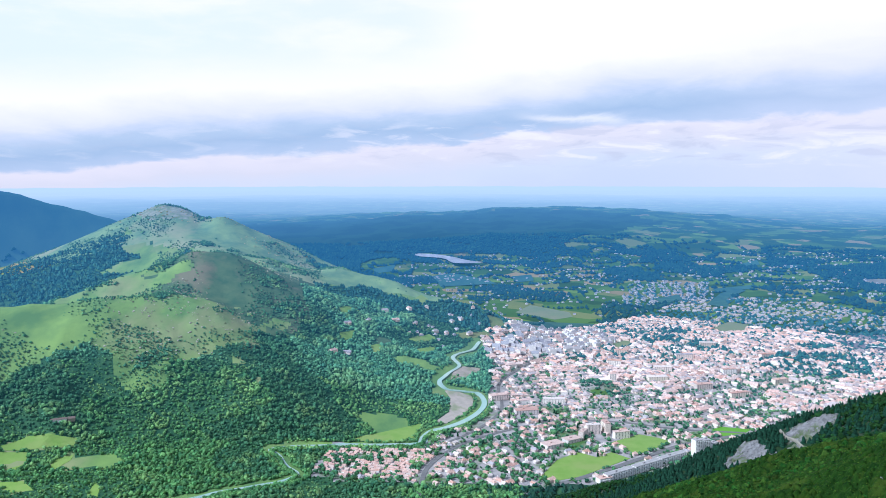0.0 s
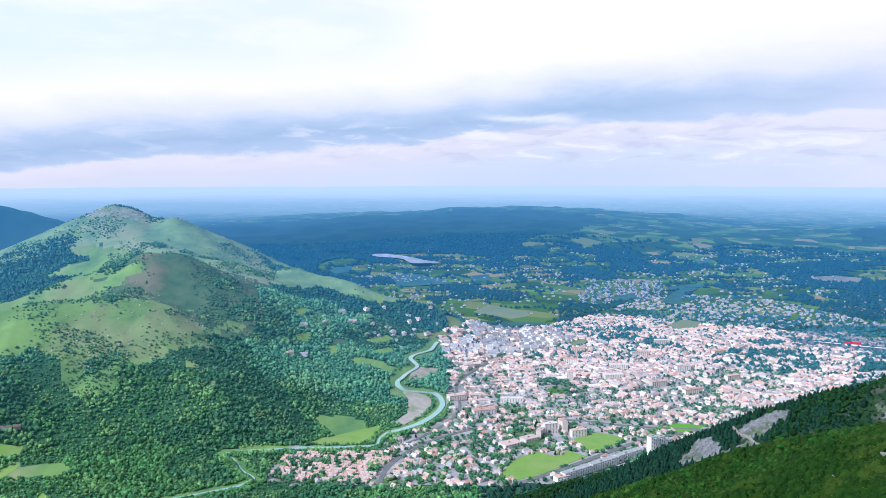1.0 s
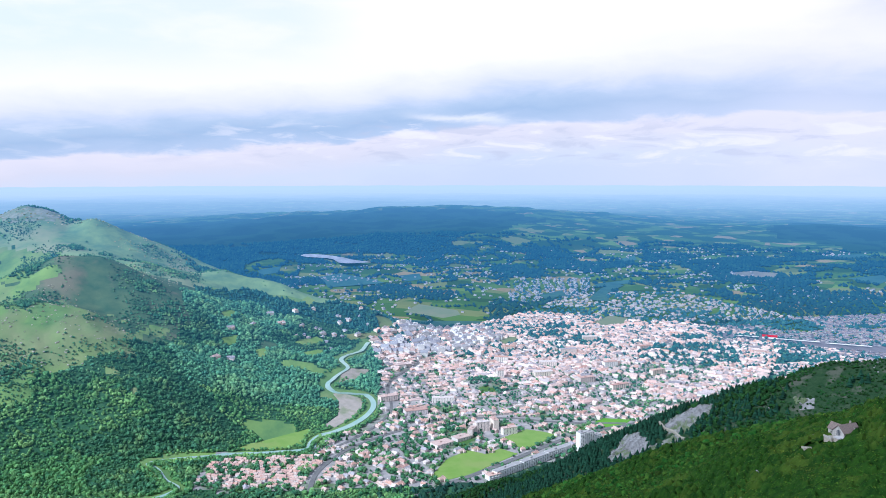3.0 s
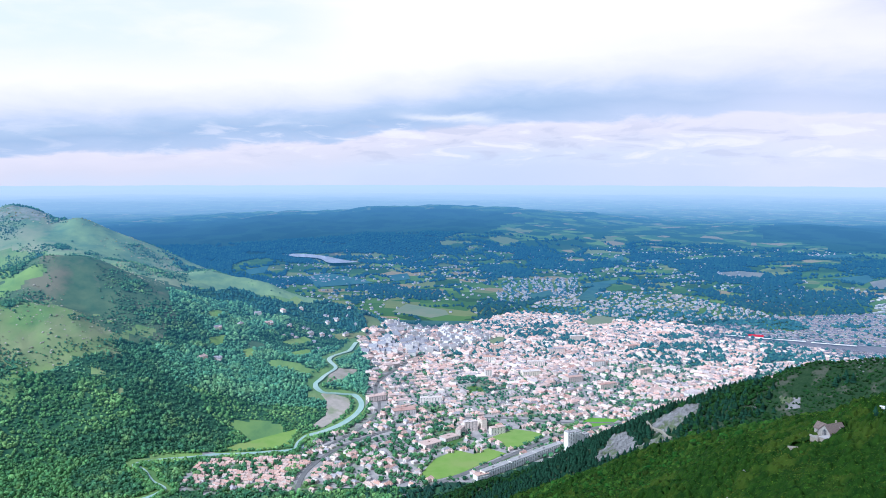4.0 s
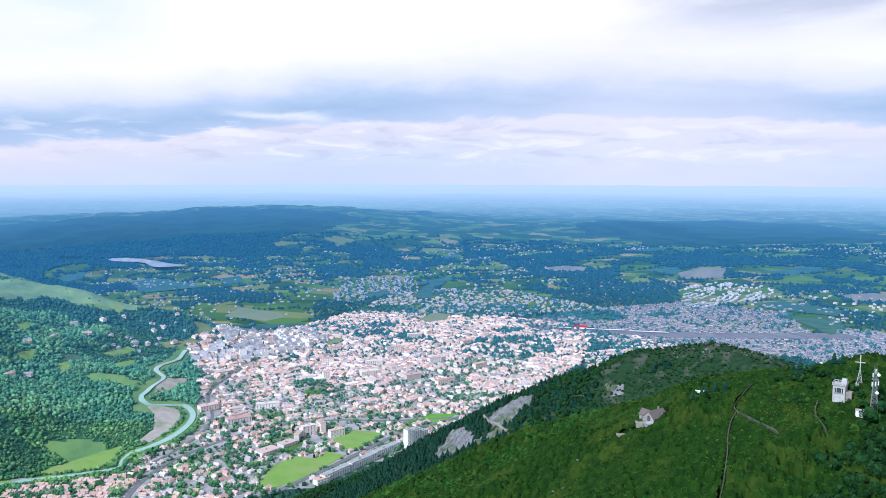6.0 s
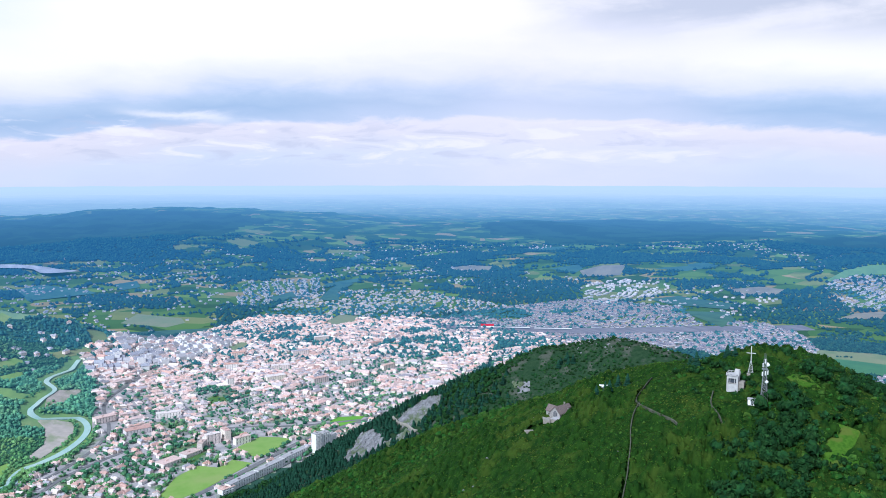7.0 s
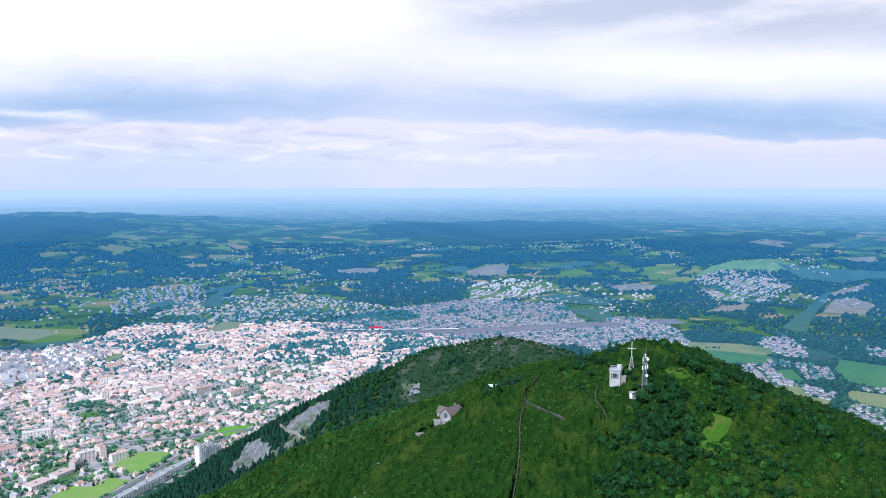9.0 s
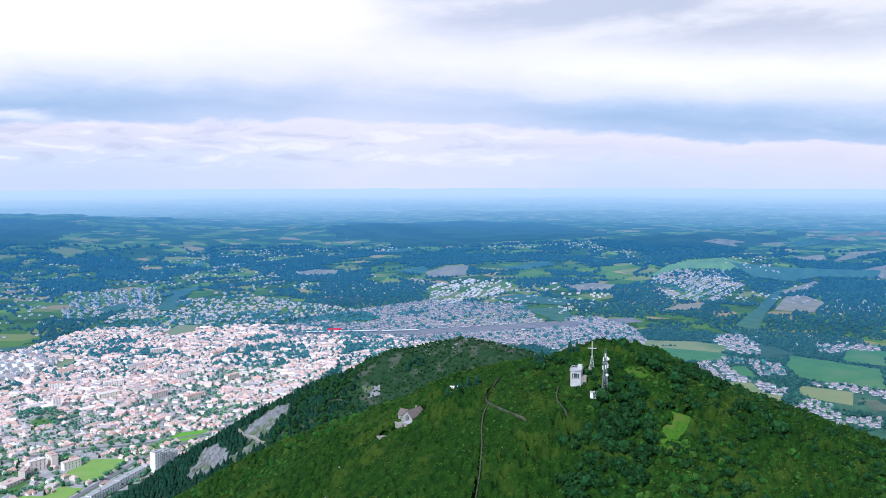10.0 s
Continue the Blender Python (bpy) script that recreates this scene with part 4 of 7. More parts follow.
def far_sheet(name, poly, mat, label, category, lift=3.0):
    """A field or lake of the distance, drawn in with the plain."""
    p = curve_of(poly + poly[:1], 60) if category == "lake" else np.array(poly, float)
    c = p.mean(0)
    rings = [c + (p - c) * f for f in (1.0, 0.66, 0.33)]
    n = len(p)
    v = np.vstack(rings + [c[None]])
    x, y, z, _ = squeeze(v[:, 0], v[:, 1], (height(v[:, 0], v[:, 1]) if category != "lake" else np.full(len(v), float(height(v[:1, 0], v[:1, 1])[0]))) + lift)
    t = [(a * n + i, a * n + (i + 1) % n, (a + 1) * n + (i + 1) % n, (a + 1) * n + i) for a in (0, 1) for i in range(n)] + [(2 * n + i, 2 * n + (i + 1) % n, 3 * n, 3 * n) for i in range(n)]
    me = bpy.data.meshes.new(name)
    me.from_pydata(np.stack([x, y, z], 1).tolist(), [], [q if q[2] != q[3] else q[:3] for q in t])
    me.materials.append(mat)
    return tagged(new(name, me), label, category, kind="structure")


LAKE = [(-250, 5930), (-168, 5960), (-60, 5900), (66, 5735), (136, 5560), (195, 5450), (265, 5340), (150, 5290), (61, 5332), (43, 5495), (-59, 5700), (-162, 5740)]
BRIGHT = [(3803, 2790), (4150, 2902), (4327, 2899), (4626, 2803), (4614, 2599), (4297, 2566), (4083, 2775)]
RIPE = [[(3958, 2076), (4590, 2193), (4553, 2123), (4174, 2025), (3914, 2023)], [(3457, 1835), (3854, 1986), (3955, 1942), (3845, 1782), (3546, 1682)], [(6097, 3910), (6354, 3903), (6502, 3715), (6084, 3578)], [(6376, 3538), (6722, 3413), (6450, 3373)],
        [(7179, 3380), (7700, 3400), (8900, 3600), (8331, 3271), (7168, 3223)], [(5635, 2859), (5965, 2785), (5715, 2648), (5336, 2628)], [(5667, 2585), (6168, 2687), (6597, 2589), (6389, 2507), (5894, 2567)], [(5403, 2280), (5811, 2278), (5034, 1974), (5065, 2071)],
        [(3077, 3973), (3345, 4082), (3475, 4000), (3203, 3732), (2972, 3794)], [(2458, 4568), (2640, 4592), (2744, 4476), (2621, 4311), (2413, 4426)], [(3294, 2973), (3492, 2936), (3521, 2790), (3368, 2714), (3221, 2826)], [(3045, 2167), (3259, 2215), (3406, 2161), (3232, 2074)]]
LEAS = [[(3000, 1766), (3453, 1916), (3950, 2103), (4080, 2121), (3801, 1988), (3292, 1795), (2936, 1625)], [(4527, 2704), (4794, 2508), (5174, 2435), (5508, 2180), (4987, 2023), (4802, 2259), (4378, 2222), (4297, 2420)], [(2737, 2968), (2939, 2975), (2986, 2658), (2846, 2570), (2702, 2795)],
        [(2611, 2626), (2782, 2513), (2666, 2368), (2476, 2264), (2552, 2470)], [(2951, 4121), (3235, 4190), (3163, 4048), (3001, 3917)], [(3609, 5392), (3972, 5373), (3884, 5137), (3575, 5219)], [(3533, 3783), (4044, 3860), (3972, 3659), (3624, 3611)],
        [(6518, 3384), (7100, 3435), (7168, 3223), (6227, 3113)], [(429, 4878), (563, 4974), (545, 4656), (432, 4539)], [(-68, 4862), (58, 5003), (258, 4680), (314, 4509), (-14, 4387)]]
MORE_LEAS = [[(-472, 5230), (-331, 5417), (-332, 5119), (-435, 5025)], [(1257, 3698), (1452, 4059), (1593, 4237), (1626, 4164), (1412, 3865), (1335, 3615)], [(1070, 3902), (1226, 4044), (1196, 3849), (1055, 3748)], [(2027, 5309), (2250, 5579), (2161, 5306), (2009, 5161)],
             [(1472, 4246), (1743, 4384), (1682, 4230), (1453, 4103)], [(2273, 5252), (2447, 5386), (2445, 5211), (2243, 5095)]]
FAR_PATCHES = [LAKE, BRIGHT] + RIPE + LEAS + MORE_LEAS
far_sheet("lake", LAKE, M_FAR_LAKE, "still lake amid distant woods, pale with painted sky reflection", "lake", 14.0)
far_sheet("far_field_1", BRIGHT, M_FAR_BRIGHT, "meadow on a distant rise, coloured bright as if sunlit", "field", 2.4)
for q in RIPE:
    far_sheet("far_field_2", q, M_FAR_RIPE, "ripe tan field on the distant plain", "field", 2.4)
for q in LEAS + MORE_LEAS:
    far_sheet("far_field_3", q, M_FAR_LEA, "light green meadow on the distant plain", "field", 2.4)
ROADS = [AVENUE, BOULEVARD, QUAY]


# ---- plants ----
_g = (1 + 5 ** 0.5) / 2
ICO = np.array([(-1, _g, 0), (1, _g, 0), (-1, -_g, 0), (1, -_g, 0), (0, -1, _g), (0, 1, _g), (0, -1, -_g), (0, 1, -_g), (_g, 0, -1), (_g, 0, 1), (-_g, 0, -1), (-_g, 0, 1)]) / (1 + _g * _g) ** 0.5
ICO_T = np.array([(0, 11, 5), (0, 5, 1), (0, 1, 7), (0, 7, 10), (0, 10, 11), (1, 5, 9), (5, 11, 4), (11, 10, 2), (10, 7, 6), (7, 1, 8), (3, 9, 4), (3, 4, 2), (3, 2, 6), (3, 6, 8), (3, 8, 9), (4, 9, 5), (2, 4, 11), (6, 2, 10), (8, 6, 7), (9, 8, 1)])


def crown(seed, lobes, leaves, tall=0.9, lobe=0.55, spread=0.42):
    """A crown one unit wide in radius, standing on z = 0: uneven lobes with sprays of leaves breaking the outline."""
    r = np.random.default_rng(seed)
    vs, ts, n = [], [], 0
    for k in range(lobes):
        a, up = r.random() * 6.28, r.random()
        reach = (0.0 if k == 0 else 0.5) * (1.1 - up * 0.5)
        c = np.array([math.cos(a) * reach, math.sin(a) * reach, tall * (0.45 + 0.55 * up) if k else tall * 0.6])
        size = (lobe if k else lobe * 1.3) * (0.75 + 0.5 * r.random())
        v = ICO * (size * (0.66 + 0.62 * r.random((12, 1)))) * (1, 1, 0.85) + c
        vs.append(v)
        ts.append(ICO_T + n)
        n += 12
    for k in range(leaves):
        a, b = r.random() * 6.28, math.asin(r.random() * 1.2 - 0.25 if r.random() < 0.9 else -0.2)
        p = np.array([math.cos(a) * math.cos(b), math.sin(a) * math.cos(b), tall * (0.65 + 0.6 * math.sin(b))]) * (0.8 + 0.35 * r.random(), 0.8 + 0.35 * r.random(), 1)
        vs.append(p + (r.random((3, 3)) - 0.5) * spread)
        ts.append(np.array([[n, n + 1, n + 2]]))
        n += 3
    t = np.concatenate(ts)
    return np.concatenate(vs), t, np.zeros(len(t), int)


def spruce(seed, tiers=4, sides=6):
    """A conifer one unit high with ragged tiers."""
    r = np.random.default_rng(seed)
    vs, ts, n = [], [], 0
    for k in range(tiers):
        z0, z1 = 0.06 + 0.8 * k / tiers, 0.06 + 0.8 * k / tiers + 1.35 / tiers
        a = np.arange(sides) / sides * 6.2832 + r.random()
        rad = 0.24 * (1 - 0.85 * k / tiers) * (0.75 + 0.5 * r.random(sides))
        vs.append(np.vstack([np.stack([rad * np.cos(a), rad * np.sin(a), z0 + 0.05 * r.random(sides)], 1), [[0, 0, min(z1, 1.0)]]]))
        ts.append(np.array([(n + i, n + (i + 1) % sides, n + sides) for i in range(sides)]))
        n += sides + 1
    t = np.concatenate(ts)
    return np.concatenate(vs), t, np.zeros(len(t), int)


def tuft(seed):
    """A far crown of few faces: an uneven eight-sided lump and some sprays."""
    r = np.random.default_rng(seed)
    v = np.array([(1, 0, 0), (0, 1, 0), (-1, 0, 0), (0, -1, 0), (0, 0, 1), (0, 0, -0.6)]) * (0.85 + 0.4 * r.random((6, 1))) + (0, 0, 0.5)
    t = [(0, 1, 4), (1, 2, 4), (2, 3, 4), (3, 0, 4), (1, 0, 5), (2, 1, 5), (3, 2, 5), (0, 3, 5)]
    for k in range(5):
        a = r.random() * 6.28
        v = np.vstack([v, np.array([math.cos(a) * 0.75, math.sin(a) * 0.75, 0.45 + 0.6 * r.random()]) + (r.random((3, 3)) - 0.5) * 0.7])
        t.append((len(v) - 3, len(v) - 2, len(v) - 1))
    return v, np.array(t), np.zeros(len(t), int)


def spray(seed):
    r = np.random.default_rng(seed)
    v = (r.random((6, 3)) - 0.5) * (1.7, 1.7, 1.1)
    return v, np.array([(0, 1, 2), (3, 4, 5)]), np.zeros(2, int)


SPRAYS = [spray(110 + k) for k in range(6)]
GROVE = [crown(120 + k, 4, 34, 1.0, 0.44, 0.55) for k in range(5)]
BUSHES = [crown(10 + k, 2, 18, 0.75, 0.62, 0.5) for k in range(6)]
TREES = [crown(30 + k, 1, 13, 1.0, 0.74, 0.75) for k in range(8)]
WOODLAND = [crown(150 + k, 2, 15, 1.0, 0.62, 0.62) for k in range(8)]
CLUMPS = [tuft(50 + k) for k in range(5)]
SPRUCES = [spruce(70 + k) for k in range(5)]


def jitter(x0, x1, y0, y1, step, seed):
    r = np.random.default_rng(seed)
    x, y = np.meshgrid(np.arange(x0, x1, step), np.arange(y0, y1, step))
    return (x + (r.random(x.shape) - 0.5) * step * 1.1).ravel(), (y + (r.random(x.shape) - 0.5) * step * 1.1).ravel(), r


def sector(x, y, lo=-36.0, hi=74.0):
    a = np.degrees(np.arctan2(x, y))
    return (a > lo) & (a < hi)


TRAIL = [(222, 274), (229, 280), (237, 287), (244, 294), (252.5, 302.5), (259, 310), (268, 318), (276, 323)]
TRAIL_UP = [(300, 340), (288, 333), (276.5, 326), (273, 312), (272.7, 297), (271.6, 292)]
TRAIL_TOP = [(297, 294.5), (289.6, 288.7), (285.4, 279.4), (280, 272)]
CLEARING = [(313, 251), (320, 246), (325, 237), (321, 230), (313, 230), (309, 224), (297, 230), (300, 238), (306, 244)]
GROVE_NEAR = [(330, 287), (346, 275), (333, 249), (317, 250), (295, 238), (272, 223), (249, 246), (270, 267), (296, 270)]
GROVE_CREST = [(342, 272), (349, 247), (351, 221), (350, 200), (341, 198), (339, 222), (334, 246)]
SITES = [(305, 289.5, 5), (321, 293, 3), (307, 273, 3), (302, 275, 3), (259, 365.5, 6.5), (251, 363, 5), (241, 367, 4.5)]


TRACK = [(388, 878), (384, 862), (376, 838), (375, 809), (373, 780)]


def bare(x, y):
    hit = (inside(x, y, CLEARING) & (fbm(x, y, 8, 55, 2) < 0.12)) | (along(x, y, TRAIL) < 0.5) | (along(x, y, TRAIL_UP) < 0.4) | (along(x, y, TRAIL_TOP) < 0.4)
    for a, b, r in SITES:
        hit |= np.hypot(x - a, y - b) < r
    return hit


# the low shrub canopy of the hill under the drone: a sheet of rounded tops, coloured dark as shaded gaps
def canopy_top(x, y):
    cell = 3.3
    i, j = np.floor(x / cell).astype(int), np.floor(y / cell).astype(int)
    top = np.zeros(x.shape)
    for a in (-1, 0, 1):
        for b in (-1, 0, 1):
            p, q = i + a, j + b
            sx, sy = (p + _lattice[p % 256, q % 256]) * cell, (q + _lattice[(p + 91) % 256, (q + 37) % 256]) * cell
            big = 0.4 + 1.1 * _lattice[(p + 13) % 256, (q + 151) % 256]
            top = np.maximum(top, big * 2.7 * np.sqrt(np.clip(1 - np.hypot(x - sx, y - sy) ** 2 / (2.0 * (0.7 + 0.4 * big)) ** 2, 0, 1)))
    return top * np.clip(0.8 + 1.1 * fbm(x, y, 38, 57, 4), 0.15, 1.9) + 0.4 * fbm(x, y, 2.1, 58, 2)


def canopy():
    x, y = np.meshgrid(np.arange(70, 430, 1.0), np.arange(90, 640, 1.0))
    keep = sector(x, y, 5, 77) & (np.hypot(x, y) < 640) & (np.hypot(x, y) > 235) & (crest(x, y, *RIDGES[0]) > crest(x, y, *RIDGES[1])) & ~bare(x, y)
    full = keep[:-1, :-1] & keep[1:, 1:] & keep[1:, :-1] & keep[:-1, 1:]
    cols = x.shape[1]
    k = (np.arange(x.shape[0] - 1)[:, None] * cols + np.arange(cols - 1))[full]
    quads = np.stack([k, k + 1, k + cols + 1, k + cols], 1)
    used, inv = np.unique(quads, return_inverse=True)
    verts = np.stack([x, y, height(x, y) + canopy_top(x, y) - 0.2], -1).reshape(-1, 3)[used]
    return tagged(new("shrub_canopy", mesh_of("shrub_canopy", verts, inv.reshape(-1, 4), M_CANOPY, None, False)), "closed canopy of low shrubs on the hill, darkened as shade between sprays", "shrubs", kind="stuff")


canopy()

# taller shrubs and small trees standing out of it
x, y, r = jitter(60, 620, 60, 860, 3.6, 1)
d = np.hypot(x, y)
z = height(x, y)
low = crest(x, y, *RIDGES[0]) >= crest(x, y, *RIDGES[1]) - 4
sight = np.stack([x, y, z - EYE], 1)
tilt = np.stack([height(x + 4, y) - z, height(x, y + 4) - z, np.full(len(x), -4.0)], 1)
keep = sector(x, y, 4, 78) & (d < 880) & (d > 230) & low & (z > 200) & ~bare(x, y) & ((sight * tilt).sum(1) / d > -0.35)
thin = fbm(x, y, 55, 51, 3)
keep &= (r.random(len(x)) < np.where(d > 520, 0.45, 1.0)) & (thin + r.random(len(x)) * 0.9 > np.where(d < 520, 0.12, -0.2))
x, y, z, thin = x[keep], y[keep], z[keep], thin[keep]
tall = np.clip(0.55 + 0.6 * fbm(x, y, 60, 53, 2) + 0.5 * (y < 0.95 * x), 0.2, 1.6)
size = (0.9 + 1.25 * tall) * (0.6 + 0.8 * r.random(len(x)) ** 1.5) * np.where(np.hypot(x, y) > 520, 1.35, 1.0)
kind = np.where(np.hypot(x, y) < 500, r.integers(0, 6, len(x)), 6 + r.integers(0, 8, len(x)))
stuff("hillside_shrubs", BUSHES + TREES, kind, np.stack([x, y, z - 0.35 * size], 1), np.stack([size, size, size * (0.8 + 0.5 * r.random(len(x)))], 1), r.random(len(x)) * 6.28, [M_SHRUB],
      "dense green shrubs and low trees on the hill", "shrubs")
# sprays of leaves that roughen the canopy, coloured brighter as its sunlit tips
x, y, r = jitter(70, 430, 90, 600, 0.95, 9)
d = np.hypot(x, y)
lawn = inside(x, y, CLEARING)
k = sector(x, y, 5, 77) & (d < 560) & (d > 235) & (crest(x, y, *RIDGES[0]) > crest(x, y, *RIDGES[1])) & (~bare(x, y) | (lawn & (r.random(len(x)) < 0.4))) & (r.random(len(x)) < np.where(d < 420, 0.85, 0.55))
x, y, lawn = x[k], y[k], lawn[k]
z = height(x, y) + np.where(lawn, 0.3, np.maximum(canopy_top(x, y), 0) + 0.35 * r.random(len(x)) - 0.15)
stuff("lit_leaf_sprays", SPRAYS, r.integers(0, 6, len(x)), np.stack([x, y, z], 1), (0.38 + 0.5 * r.random(len(x))) * np.where(lawn, 0.6, 1.0), r.random(len(x)) * 6.28, [M_SPRAY], "single leafy sprays above the shrub canopy, coloured as sunlit tips", "leaves")

# taller dark wood on the summit's shoulder and the far flank
x, y, r = jitter(180, 640, 20, 330, 4.6, 8)
z = height(x, y)
d = np.hypot(x, y)
grove = within(x + 6 * fbm(x, y, 20, 60, 2), y + 6 * fbm(x, y, 20, 62, 2), [GROVE_NEAR, GROVE_CREST])
k = (grove | ((y < 0.93 * x + 18 - 26 * fbm(x, y, 60, 59, 2)) & ((fbm(x, y, 34, 59, 3) > 0.25) | (x > 352)))) & (z > 60) & (d > 235) & sector(x, y, 40, 79) & ~bare(x, y) & ~inside(x, y, CLEARING) & (r.random(len(x)) < 0.85)
k &= ~((x > 318) & (y > 250) & (x < 338) & (y < 280))
sight = np.stack([x, y, z - EYE], 1)
tilt = np.stack([height(x + 4, y) - z, height(x, y + 4) - z, np.full(len(x), -4.0)], 1)
k &= (sight * tilt).sum(1) / d > -0.3
x, y, z = x[k], y[k], z[k]
s = (1.5 + 1.9 * r.random(len(x)) ** 1.5) * np.where(grove[k], 1.35, 0.85)
stuff("shoulder_trees", GROVE, r.integers(0, 5, len(x)), np.stack([x, y, z + 0.2], 1), np.stack([s, s, s * 1.25], 1), r.random(len(x)) * 6.28, [M_DARKLEAF], "dark broadleaf wood on the shoulder of the hill", "trees")

# conifers and broadleaf trees of the spur
x, y, r = jitter(60, 760, 480, 1340, 5.6, 2)
z = height(x, y)
face = crest(x, y, *RIDGES[1])
keep = (face > crest(x, y, *RIDGES[0]) - 8) & (z > 14) & sector(x, y, 0, 60) & (fbm(x, y, 120, 61, 3) + 0.7 * r.random(len(x)) > np.where((x > 440) & (y < 770), 0.62, -0.45))
keep &= ~craggy(x, y) & (along(x, y, TRACK) > 3.5)
x, y, z = x[keep], y[keep], z[keep]
soft = fbm(x, y, 90, 65, 3) + 0.9 * (r.random(len(x)) - 0.5) + np.clip((y - 1050) / 200, 0, 1) > 0.2
h = 6.0 + 6.0 * r.random(len(x))
c = ~soft
stuff("spur_conifers", SPRUCES, r.integers(0, 5, c.sum()), np.stack([x[c], y[c], z[c] - 0.5], 1), np.stack([h[c] * 1.6, h[c] * 1.6, h[c] * 0.9], 1), r.random(c.sum()) * 6.28, [M_CONIFER],
      "dark conifers packed along the spur", "conifers")
s = 2.6 + 2.0 * r.random(soft.sum())
stuff("spur_trees", WOODLAND, r.integers(0, 8, soft.sum()), np.stack([x[soft], y[soft], z[soft]], 1), s, r.random(soft.sum()) * 6.28, [M_DARKLEAF],
      "dark broadleaf trees on the spur", "trees")

# woods of the western slopes and the valley
x, y, r = jitter(-1750, 420, 1250, 3500, 7.2, 3)
d = np.hypot(x, y)
z = height(x, y)
keep = sector(x, y, -33, 6) & wooded(x, y, z) & (d > 1380) & (d < 3400) & (r.random(len(x)) < np.where(d < 2200, 0.92, np.where(d < 2700, 0.62, 0.5)))
# scattered bushes on the grass
sparse = sector(x, y, -33, 4) & ~keep & (z > 90) & (d < 3900) & ~patch(x, y) & (fbm(x, y, 110, 71, 3) + r.random(len(x)) * 1.1 + 0.55 * np.exp(-(((x + 690) / 170) ** 2 + ((y - 1950) / 150) ** 2)) + 0.25 * (fbm(x, y, 45, 75, 2) > 0.35) + 0.7 * within(x, y, SCRUB) > 1.12)
xs, ys, zs = x[sparse], y[sparse], z[sparse]
x, y, z, d = x[keep], y[keep], z[keep], d[keep]
s = (2.7 + 3.6 * r.random(len(x)) ** 2) * np.where(d > 2700, 1.4, np.where(d > 2200, 1.25, 1.0)) * (1 + 0.35 * fbm(x, y, 90, 36, 2))
# deep green stands; the pocket takes their darker leaves as painted shade
deep = (fbm(x, y, 230, 38, 3) > 0.40) | within(x + 40 * fbm(x, y, 80, 42, 3), y + 40 * fbm(x, y, 80, 43, 3), [DARK_WOOD, SHADED_POCKET])
for nm, k, mt, lb in (("western_woods", (d < 2000) & ~deep, M_LEAF, "mixed broadleaf woods clothing the hillside"), ("deep_and_shaded_woods", (d < 2700) & deep, M_LEAF_DEEP, "deep green stands within the hillside woods, one pocket darkened as shade"),
                      ("valley_woods", (d >= 2000) & (d < 2700) & ~deep, M_LEAF_MID, "broadleaf woods across the valley, paled by painted haze"), ("far_valley_woods", d >= 2700, M_LEAF_FAR, "woods behind the grassy hills, blued by painted haze")):
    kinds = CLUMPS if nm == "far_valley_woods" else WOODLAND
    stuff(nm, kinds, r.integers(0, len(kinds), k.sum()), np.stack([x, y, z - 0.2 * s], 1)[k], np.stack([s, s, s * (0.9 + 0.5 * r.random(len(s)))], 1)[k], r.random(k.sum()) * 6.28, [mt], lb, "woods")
stuff("hill_bushes", CLUMPS, r.integers(0, 5, len(xs)), np.stack([xs, ys, zs], 1), 1.6 + 2.8 * r.random(len(xs)) ** 1.5 + 2.5 * (fbm(xs, ys, 90, 73, 2) > 0.45), r.random(len(xs)) * 6.28, [M_LEAF_DEEP], "scattered dark bushes on the grassy hill", "bushes")

# woods and hedges of the plain
x, y, r = jitter(-1400, 3900, 400, 4600, 11.5, 4)
d = np.hypot(x, y)
z = height(x, y)
keep = sector(x, y, -33, 73) & (d < 3400) & (d > 1300) & wooded(x, y, z) & ~((x < 0.06 * y) & (d < 3300)) & (z < 160)
x, y, z = x[keep], y[keep], z[keep]
s = 3.8 + 4.0 * r.random(len(x)) ** 1.3
sx, sy, sz, k = squeeze(x, y, z)
stuff("plain_woods", CLUMPS, r.integers(0, 5, len(x)), np.stack([sx, sy, sz], 1), s * k, r.random(len(x)) * 6.28, [M_LEAF_PLAIN], "woods and hedges of the plain, blued by painted haze", "woods")


# woods and hedges of the distance
x, y, r = jitter(-4200, 6800, 1000, 7000, 21.0, 5)
d = np.hypot(x, y)
z = height(x, y)
keep = sector(x, y, -33, 73) & (d >= 3400) & (d < 6900) & wooded(x, y, z) & (z < 170) & ~((x < 0) & (x > -0.43 * y) & (d < 4300) & (z > 150))
for poly in FAR_PATCHES:
    keep &= ~inside(x, y, poly)
x, y, z, d = x[keep], y[keep], z[keep], d[keep]
s = (5.5 + 6.0 * r.random(len(x)) ** 1.5) * (1 + (d - 3400) / 7000)
sx, sy, sz, k = squeeze(x, y, z)
stuff("distant_woods", CLUMPS, r.integers(0, 5, len(x)), np.stack([sx, sy, sz], 1), s * k, r.random(len(x)) * 6.28, [M_FAR_WOOD], "woods and hedges towards the skyline under painted blue haze", "woods")

# low scrub and stones on the knoll
x, y, r = jitter(420, 760, 420, 800, 4.2, 6)
z = height(x, y)
k = (crest(x, y, *RIDGES[1]) > crest(x, y, *RIDGES[0])) & (z > 250) & (fbm(x, y, 40, 67, 3) + 0.9 * r.random(len(x)) > -0.15)
x, y, z = x[k], y[k], z[k]
stuff("knoll_scrub", CLUMPS, r.integers(0, 5, len(x)), np.stack([x, y, z - 0.4], 1), 1.0 + 1.1 * r.random(len(x)), r.random(len(x)) * 6.28, [M_DARKLEAF], "low dark scrub on the stony knoll", "shrubs")

